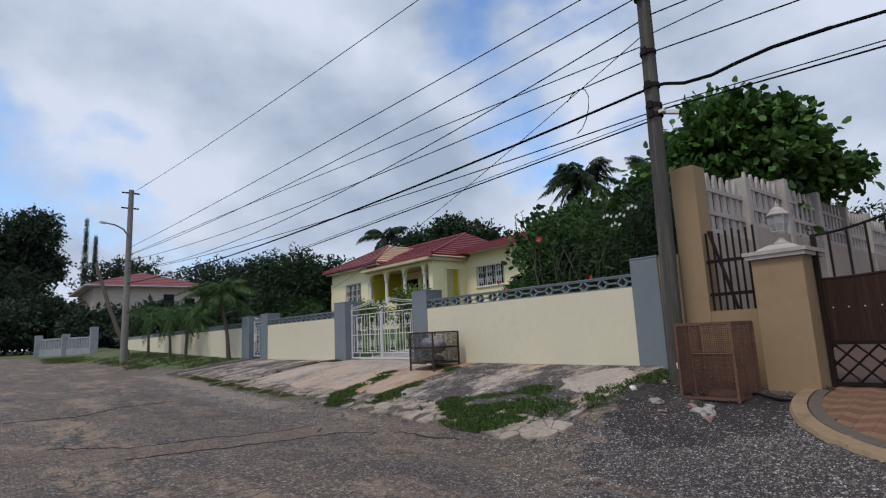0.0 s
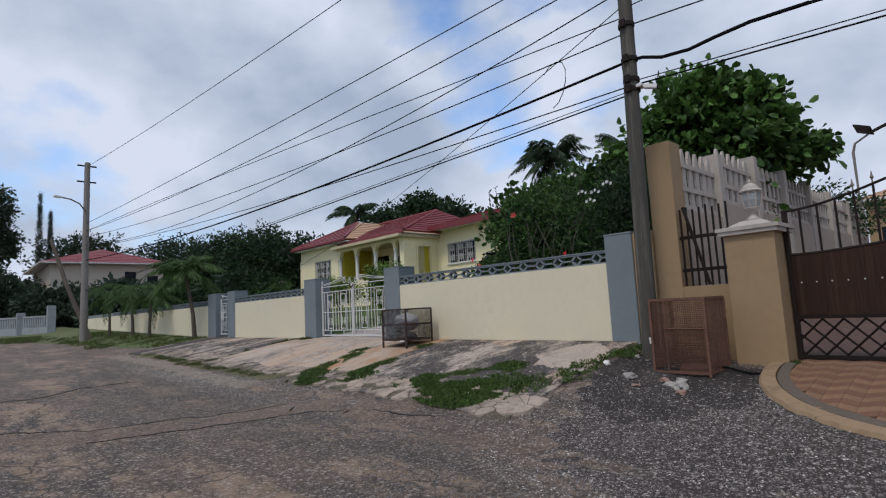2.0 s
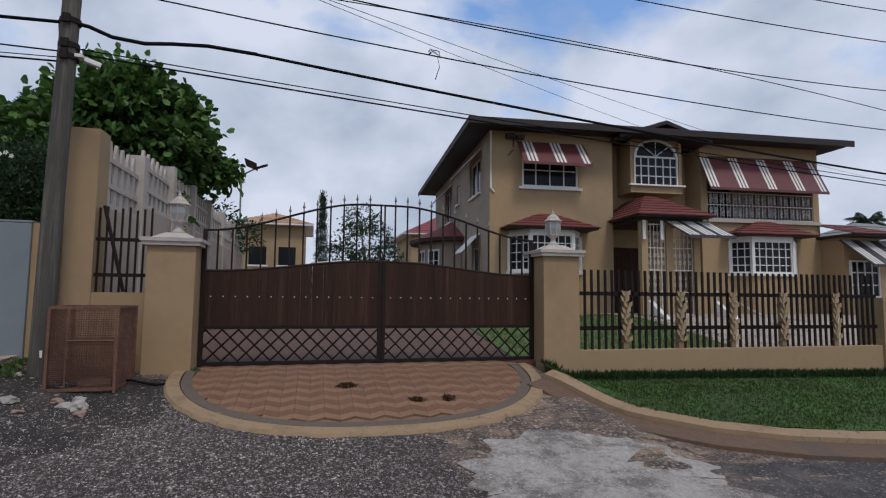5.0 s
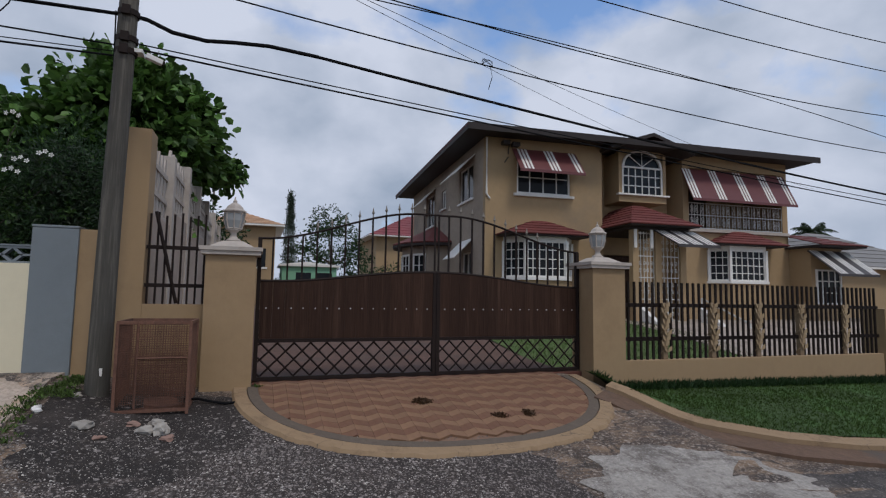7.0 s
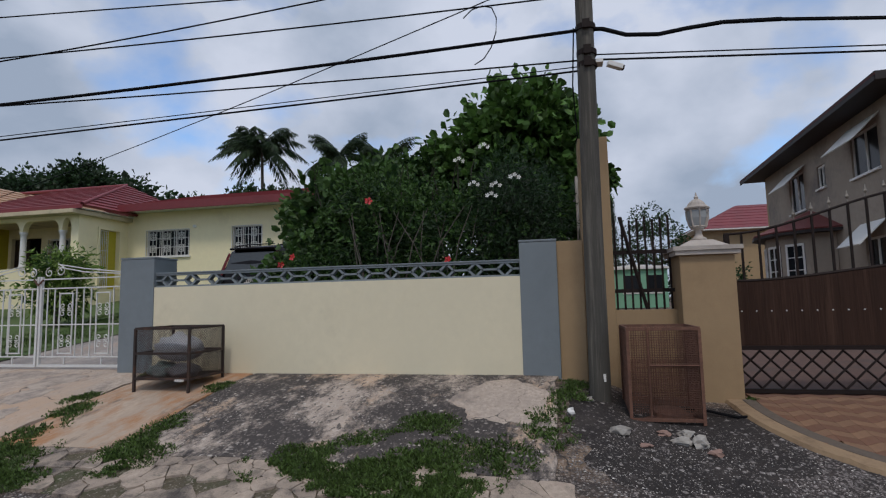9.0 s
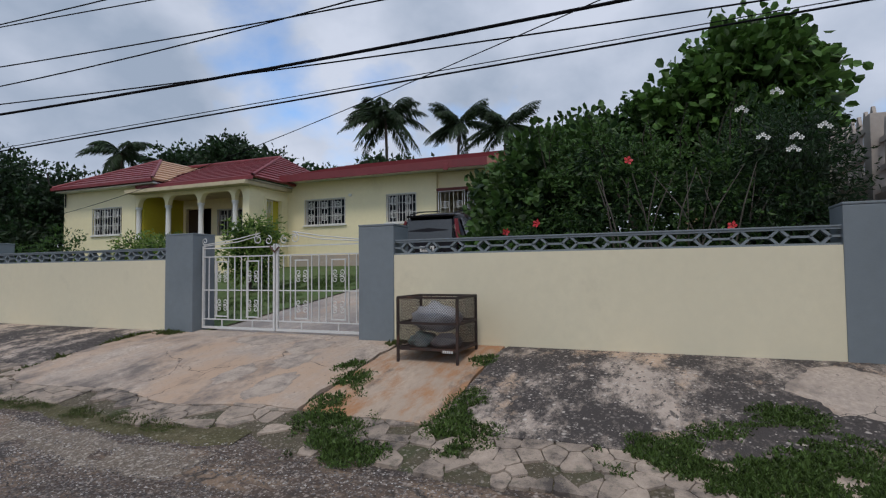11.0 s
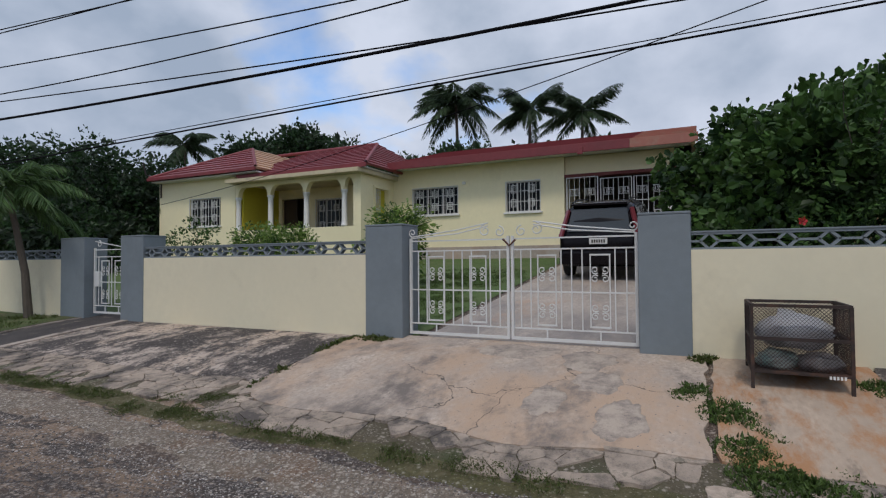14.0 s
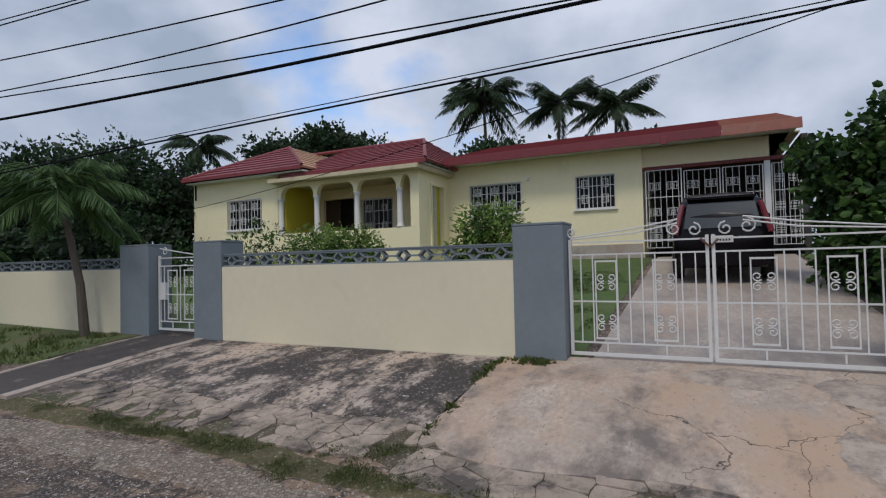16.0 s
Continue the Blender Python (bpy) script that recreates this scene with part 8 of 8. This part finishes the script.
cp("bumper", soft_box(-2.3, -2.05, -0.84, 0.84, 0.36, 0.66, 0.05), CAR_PAINT)
cp("number_plate", soft_box(-2.225, -2.21, -0.19, 0.19, 0.80, 0.93, 0.004), WHITE, None, "white licence plate")
bars = B()
for i in range(6):
    box(bars, -2.229, -2.2255, -0.14 + i * 0.05, -0.11 + i * 0.05, 0.83, 0.90)
cp("plate_lettering", bars, BLACK_IRON, None, "dark plate characters")

# ---- wire cages ----
def mesh_face(bm, o, u, v, nu, nv, r, diagonal=True):
    """A woven mesh across a rectangle."""
    o, u, v = Vector(o), Vector(u), Vector(v)
    if not diagonal:
        for i in range(1, nu):
            rod(bm, o + u * i / nu, o + u * i / nu + v, r, r, 3, False)
        for j in range(1, nv):
            rod(bm, o + v * j / nv, o + v * j / nv + u, r, r, 3, False)
        return
    for i in range(-nv, nu):
        for s in (0, 1):
            a0, a1 = max(0, -i), min(nv, nu - i)
            if a1 <= a0: continue
            if s == 0:
                p, q = o + u * (i + a0) / nu + v * a0 / nv, o + u * (i + a1) / nu + v * a1 / nv
            else:
                p, q = o + u * (i + a0) / nu + v * (nv - a0) / nv, o + u * (i + a1) / nu + v * (nv - a1) / nv
            rod(bm, p, q, r, r, 3, False)


def cage(name, label, x0, x1, y0, y1, z0, z1, legs, material, cell, diagonal, open_front=False):
    c = thing(name, label, "cage", at=((x0 + x1) / 2, (y0 + y1) / 2, z0))
    t = 0.014
    zf = z0 + legs
    for x in (x0, x1):
        for y in (y0, y1):
            part("post", box(B(), x - t, x + t, y - t, y + t, gz(x, y) + 0.01, z1), material, c)
    zs = [zf, z1] if open_front else [zf, (zf + z1) / 2, z1]
    for z in zs:
        fr = B()
        for x in (x0, x1):
            box(fr, x - t * 0.9, x + t * 0.9, y0, y1, z - t, z + t)
        for y in (y0, y1):
            box(fr, x0, x1, y - t * 0.9, y + t * 0.9, z - t, z + t)
        part("frame", fr, material, c)
    faces = [((x1, y0, zf), (0, y1 - y0, 0)), ((x0, y0, zf), (x1 - x0, 0, 0)), ((x0, y1, zf), (x1 - x0, 0, 0))]
    if not open_front: faces.append(((x0, y0, zf), (0, y1 - y0, 0)))
    for o, u in faces:
        L = Vector(u).length
        m = B()
        mesh_face(m, o, u, (0, 0, z1 - zf), round(L / cell), round((z1 - zf) / cell), 0.0026 if diagonal else 0.0042, diagonal)
        part("mesh_panel", m, material, c)
    m = B()
    mesh_face(m, (x0, y0, zf), (x1 - x0, 0, 0), (0, y1 - y0, 0), round((x1 - x0) / cell), round((y1 - y0) / cell), 0.0028, False)
    part("floor_mesh", m, material, c)
    return c


BLACK_RUST = mat("blackened_steel", (0.035, 0.022, 0.018), 0.8, 0.35, 30, 0.2, stain=(0.10, 0.045, 0.025), stain_scale=6, stain_lo=0.5, stain_hi=0.7)
sc = cage("garbage_cage", "blackened steel mesh garbage cage holding white bags", 6.95, 7.6, 7.98, 8.72, 0.72, 1.47, 0.16, BLACK_RUST, 0.032, True)
part("tray", soft_box(6.96, 7.59, 7.99, 8.71, 0.86, 0.885, 0.004), BLACK_RUST, sc)


def bag(c, r, seed, material, label):
    bm = B()
    bmesh.ops.create_icosphere(bm, subdivisions=3, radius=1)
    for v in bm.verts:
        d = v.co.normalized()
        k = 1 + 0.3 * noise.noise(d * 2.5 + Vector((seed, 0, 0))) + 0.22 * abs(noise.noise(d * 6 + Vector((seed, 3, 0)))) + 0.1 * noise.noise(d * 15)
        v.co = Vector((d.x * r[0], d.y * r[1], max(-0.8, d.z) * r[2])) * k + Vector(c)
    solid("garbage_bag", bm, material, label, "bag", "", "garbage bags", True)


PLASTIC = mat("white_plastic_bag", (0.36, 0.36, 0.37), 0.4, 0.08, 8, 0.3, 14)
bag((7.26, 8.36, 1.21), (0.20, 0.29, 0.17), 1, PLASTIC, "crumpled white plastic garbage bag in a cage")
bag((7.2, 8.5, 0.95), (0.18, 0.17, 0.09), 2, mat("clear_plastic_bag", (0.22, 0.25, 0.23), 0.35, 0.15, 6, 0.3, 12, stain=(0.1, 0.25, 0.22), stain_scale=4), "clear plastic bag with bottles in a cage")
bag((7.15, 8.18, 0.95), (0.16, 0.17, 0.09), 3, mat("grey_plastic_bag", (0.16, 0.15, 0.15), 0.4, 0.2, 8, 0.3, 14), "small grey plastic bag in a cage")
plate = B()
for i in range(5):
    box(plate, 6.925, 6.934, 8.03 + i * 0.026, 8.045 + i * 0.026, 0.85, 0.878)
part("lettering", plate, WHITE, sc, "white illegible characters")

rc = cage("rusty_cage", "rusty brown see-through wire mesh cage on the gravel", 6.88, 7.48, 2.43, 3.08, 0.52, 1.41, 0.03, RUST, 0.026, False, True)
front_mesh = B()
mesh_face(front_mesh, (6.88, 2.45, 0.60), (0, 0.61, 0), (0, 0, 0.79), 30, 38, 0.0028, False)
part("mesh_panel", front_mesh, RUST, rc)
dm = B()
for p, q in (((6.865, 2.90, 0.58), (6.865, 2.90, 1.41)), ((6.865, 2.45, 1.06), (6.865, 2.90, 1.06))):
    rod(dm, p, q, 0.010, 0.010, 4)
part("door_frame", dm, RUST, rc, "rusty mesh door frame")
inner_mesh = B()
mesh_face(inner_mesh, (7.42, 2.45, 0.58), (0, 0.62, 0), (0, 0, 0.48), 40, 30, 0.0030, False)
part("back_mesh", inner_mesh, RUST, rc)
part("rail", box(B(), 6.87, 6.892, 2.43, 3.08, 1.39, 1.425), RUST, rc)
part("debris", flake(7.1, 2.7, 0.22, 99, 0.06), RUST, rc)

# ---- loose stones, gravel, leaves ----
STONE = mat("pale_stone", (0.38, 0.35, 0.31), 0.9, 0.2, 14, 0.3, per_piece=0.2, stain=(0.2, 0.16, 0.13), stain_scale=4)
PINK_STONE = mat("reddish_stone", (0.30, 0.19, 0.15), 0.9, 0.2, 14, 0.3, per_piece=0.2)


def rock(c, r, seed, material, label):
    bm = B()
    bmesh.ops.create_icosphere(bm, subdivisions=2, radius=0.72)
    for v in bm.verts:
        d = v.co.normalized() * 0.72
        k = 1 + 0.8 * noise.noise(d * 2.2 + Vector((seed, 1, 0))) + 0.12 * noise.noise(d * 5 + Vector((seed, 3, 0)))
        v.co = Vector((d.x * r[0], d.y * r[1], d.z * r[2])) * k + Vector((c[0], c[1], gz(c[0], c[1]) + r[2] * 0.5))
    solid("stone", bm, material, label, "stone", "", "loose stones")


for i, (x, y, r, m) in enumerate(((6.5, 3.22, (0.10, 0.13, 0.06), STONE), (6.45, 2.72, (0.07, 0.12, 0.05), STONE), (6.42, 2.58, (0.08, 0.10, 0.08), STONE), (6.25, 2.5, (0.06, 0.07, 0.05), PINK_STONE),
                                  (6.6, 2.85, (0.05, 0.08, 0.04), PINK_STONE), (6.75, 3.65, (0.06, 0.06, 0.05), WHITE), (7.15, 3.45, (0.05, 0.05, 0.04), STONE), (6.3, 3.05, (0.05, 0.07, 0.03), PINK_STONE), (6.62, 2.66, (0.06, 0.09, 0.05), STONE))):
    rock((x, y), r, i * 3.7, m, ("pale", "grey", "rough", "broken")[i % 4] + " loose stone lying on the gravel")


hose = thing("hose_end", "short end of black hose lying on the gravel", "hose", at=(7.2, 2.2, gz(7.2, 2.2)))
part("tube", tube(B(), [(x, y, gz(x, y) + up) for x, y, up in ((7.30, 2.50, 0.02), (7.20, 2.36, 0.05), (7.12, 2.22, 0.04), (7.10, 2.08, 0.02), (7.14, 1.96, 0.015))], 0.014, 8), WIRE, hose)


def gravel(name, label, areas, n, lo, hi, material, seed):
    k = random.Random(seed)
    v, f = [], []
    tot = sum(a[2] * a[3] for a in areas)
    for x, y, rx, ry in areas:
        for _ in range(int(n * rx * ry / tot)):
            a, q = k.uniform(0, 6.2832), math.sqrt(k.random())
            px, py = x + rx * q * math.cos(a), y + ry * q * math.sin(a)
            s = k.uniform(lo, hi)
            z = gz(px, py) + s * 0.3
            i = len(v)
            t = k.uniform(0, 6.28)
            e = k.uniform(0.6, 1.4)
            v += [(px + s * math.cos(t + j * 1.571) * (e if j % 2 else 1), py + s * math.sin(t + j * 1.571) * (e if j % 2 else 1), z) for j in range(4)] + [(px, py, z + s * 0.7), (px, py, z - s * 0.7)]
            f += [(i + j, i + (j + 1) % 4, i + 4) for j in range(4)]
    me = bpy.data.meshes.new(name)
    me.from_pydata(v, [], f)
    me.materials.append(material)
    tagged(new(name, me), label, "gravel", "", "stuff")


PEBBLE = mat("gravel_stone", (0.145, 0.126, 0.116), 0.85, 0.2, 20, 0, per_island=0.6)
PALE_PEBBLE = mat("pale_gravel_stone", (0.42, 0.385, 0.35), 0.85, 0.15, 20, 0, per_island=0.35)
gravel("road_gravel", "loose grey gravel spread over the road", [(4.6, 1.6, 2.2, 3.2), (5.8, 2.4, 1.0, 1.3), (3.2, 0.5, 1.6, 3.0)], 34000, 0.004, 0.012, PEBBLE, 1)
gravel("road_gravel", "pale stones scattered in the gravel", [(5.0, 1.8, 1.6, 2.0), (6.1, 2.7, 0.7, 0.8), (5.9, 3.0, 0.6, 0.7)], 4200, 0.004, 0.012, PALE_PEBBLE, 2)
gravel("road_gravel", "loose gravel along the worn road edge", [(3.9, 8.0, 1.2, 4.5), (3.9, 13.0, 1.1, 4.5), (3.6, 10, 1.4, 5)], 28000, 0.004, 0.012, PEBBLE, 3)
gravel("road_gravel", "pale stones along the worn road edge", [(4.3, 9.5, 0.6, 4.0), (4.3, 13.5, 0.5, 3.5)], 4500, 0.004, 0.011, PALE_PEBBLE, 4)
gravel("slab_grit", "pale grit and crumbs on the stained slab", [(6.6, 5.6, 0.9, 1.6), (6.4, 16, 1.0, 2.3), (6.2, 11.2, 1.1, 1.6)], 1800, 0.004, 0.010, PALE_PEBBLE, 5)

# ---- distant houses ----
def far_house(name, label, x0, x1, y0, y1, z0, z1, rz, wall_m, roof_m, wins, eave=0.5, face="x"):
    h = thing(name, label, "house", at=((x0 + x1) / 2, (y0 + y1) / 2, z0))
    part("wall", box(B(), x0, x1, y0, y1, z0, z1), wall_m, h)
    r = part("roof", box(B(), x0 - eave, x1 + eave, y0 - eave, y1 + eave, z1 + 0.002, z1 + 0.1), WHITE, h)
    xm, ym = (x0 + x1) / 2, (y0 + y1) / 2
    dx, dy = (x1 - x0) / 2, (y1 - y0) / 2
    k = min(dx, dy) * 0.95
    c = [(x0 - eave, y0 - eave, z1 + 0.1), (x1 + eave, y0 - eave, z1 + 0.1), (x1 + eave, y1 + eave, z1 + 0.1), (x0 - eave, y1 + eave, z1 + 0.1)]
    a, b = ((xm, y0 + k, rz), (xm, y1 - k, rz)) if dy > dx else ((x0 + k, ym, rz), (x1 - k, ym, rz))
    if dy > dx:
        fs = ((c[0], c[1], a, a), (c[1], c[2], b, a), (c[2], c[3], b, b), (c[3], c[0], a, b))
    else:
        fs = ((c[0], c[1], b, a), (c[1], c[2], b, b), (c[2], c[3], a, b), (c[3], c[0], a, a))
    for q in fs:
        roof_facet(r, *q, 8, roof_m, 0.03, 0.03)
    for u, z in wins:
        if face == "x":
            w = part("window", box(B(), x0 - 0.02, x0 + 0.05, u - 0.5, u + 0.5, z, z + 1.1), GLASS, h)
            part("window_frame", box(B(), x0 - 0.05, x0 - 0.021, u - 0.6, u + 0.6, z - 0.1, z), WHITE, w)
        else:
            w = part("window", box(B(), u - 0.5, u + 0.5, y0 - 0.02, y0 + 0.05, z, z + 1.1), GLASS, h)
            part("window_frame", box(B(), u - 0.6, u + 0.6, y0 - 0.05, y0 - 0.021, z - 0.1, z), WHITE, w)
    return h


CREAM_FAR = mat("pale_far_wall", (0.55, 0.47, 0.38), 0.9, 0.08, 3, 0)
far_house("red_roof_house", "cream house with broad red tile roof", 7.5, 17.0, 60.0, 72.0, 2, 7.4, 9.4, CREAM_FAR, RED_ROOF, ((14.0, 5.6), (16.0, 5.2)), 0.9, "y")
far_house("maroon_roof_house", "far tan house with maroon hipped roof", 51.0, 60.0, -21.0, -8.6, 1, 7.2, 10.0, H2_TAN, RED_ROOF, (), 0.9)
far_house("tan_house", "tan house at the end of the paved yard", 34, 40, 1.0, 4.7, 1, 5.6, 6.6, H2_TAN, TAN_ROOF, ((2.0, 3.2), (3.7, 3.2)))
far_house("green_house", "small pale green house beyond the yard", 38, 42, -3.2, 0.4, 1, 3.5, 3.9, mat("mint_green_paint", (0.22, 0.45, 0.30), 0.9, 0.08, 4, 0), WHITE, ((-1.0, 2.0), (-2.4, 2.0)), 0.2)
far_house("grey_roof_house", "house with grey ribbed roof beyond the low wing", 19.0, 27.0, -33, -24.0, 0, 3.3, 5.6, H2_TAN, mat("grey_roof_sheet", (0.20, 0.19, 0.18), 0.6, 0.15, 8, 0.1), (), 0.5)

# ---- white balustrade fence beyond the cream wall ----
BLUE_WHITE = mat("dulled_blue_white_paint", (0.30, 0.32, 0.33), 0.85, 0.1, 10, 0.1, stain=(0.2, 0.2, 0.19), stain_scale=1.2)
bal = thing("balustrade_fence", "white concrete balustrade fence with tall pillars", "fence", at=(6.0, 48, 1.2))
for i in range(1, 4):
    x, y = 7.6 - 1.5 * i, 44.5 + 2.4 * i
    part("pillar", soft_box(x - 0.25, x + 0.25, y - 0.25, y + 0.25, 0.9, 2.7 + (0.4 if i == 1 else 0), 0.02), BLUE_WHITE, bal)
    if i < 3:
        a, b = Vector((x, y, 0)), Vector((7.6 - 1.5 * (i + 1), 44.5 + 2.4 * (i + 1), 0))
        d = (b - a)
        m = Matrix.Translation((a + b) / 2) @ Matrix.Rotation(math.atan2(d.y, d.x), 4, "Z")
        L = d.length / 2 - 0.26
        part("plinth", box(B(), -L, L, -0.1, 0.1, 0.9, 1.6, m), BLUE_WHITE, bal)
        part("coping", box(B(), -L, L, -0.09, 0.09, 2.3, 2.42, m), BLUE_WHITE, bal)
        for k in range(14):
            u = -L + 2 * L * (k + 0.5) / 14
            part("baluster", box(B(), u - 0.05, u + 0.05, -0.05, 0.05, 1.6, 2.3, m), BLUE_WHITE, bal)
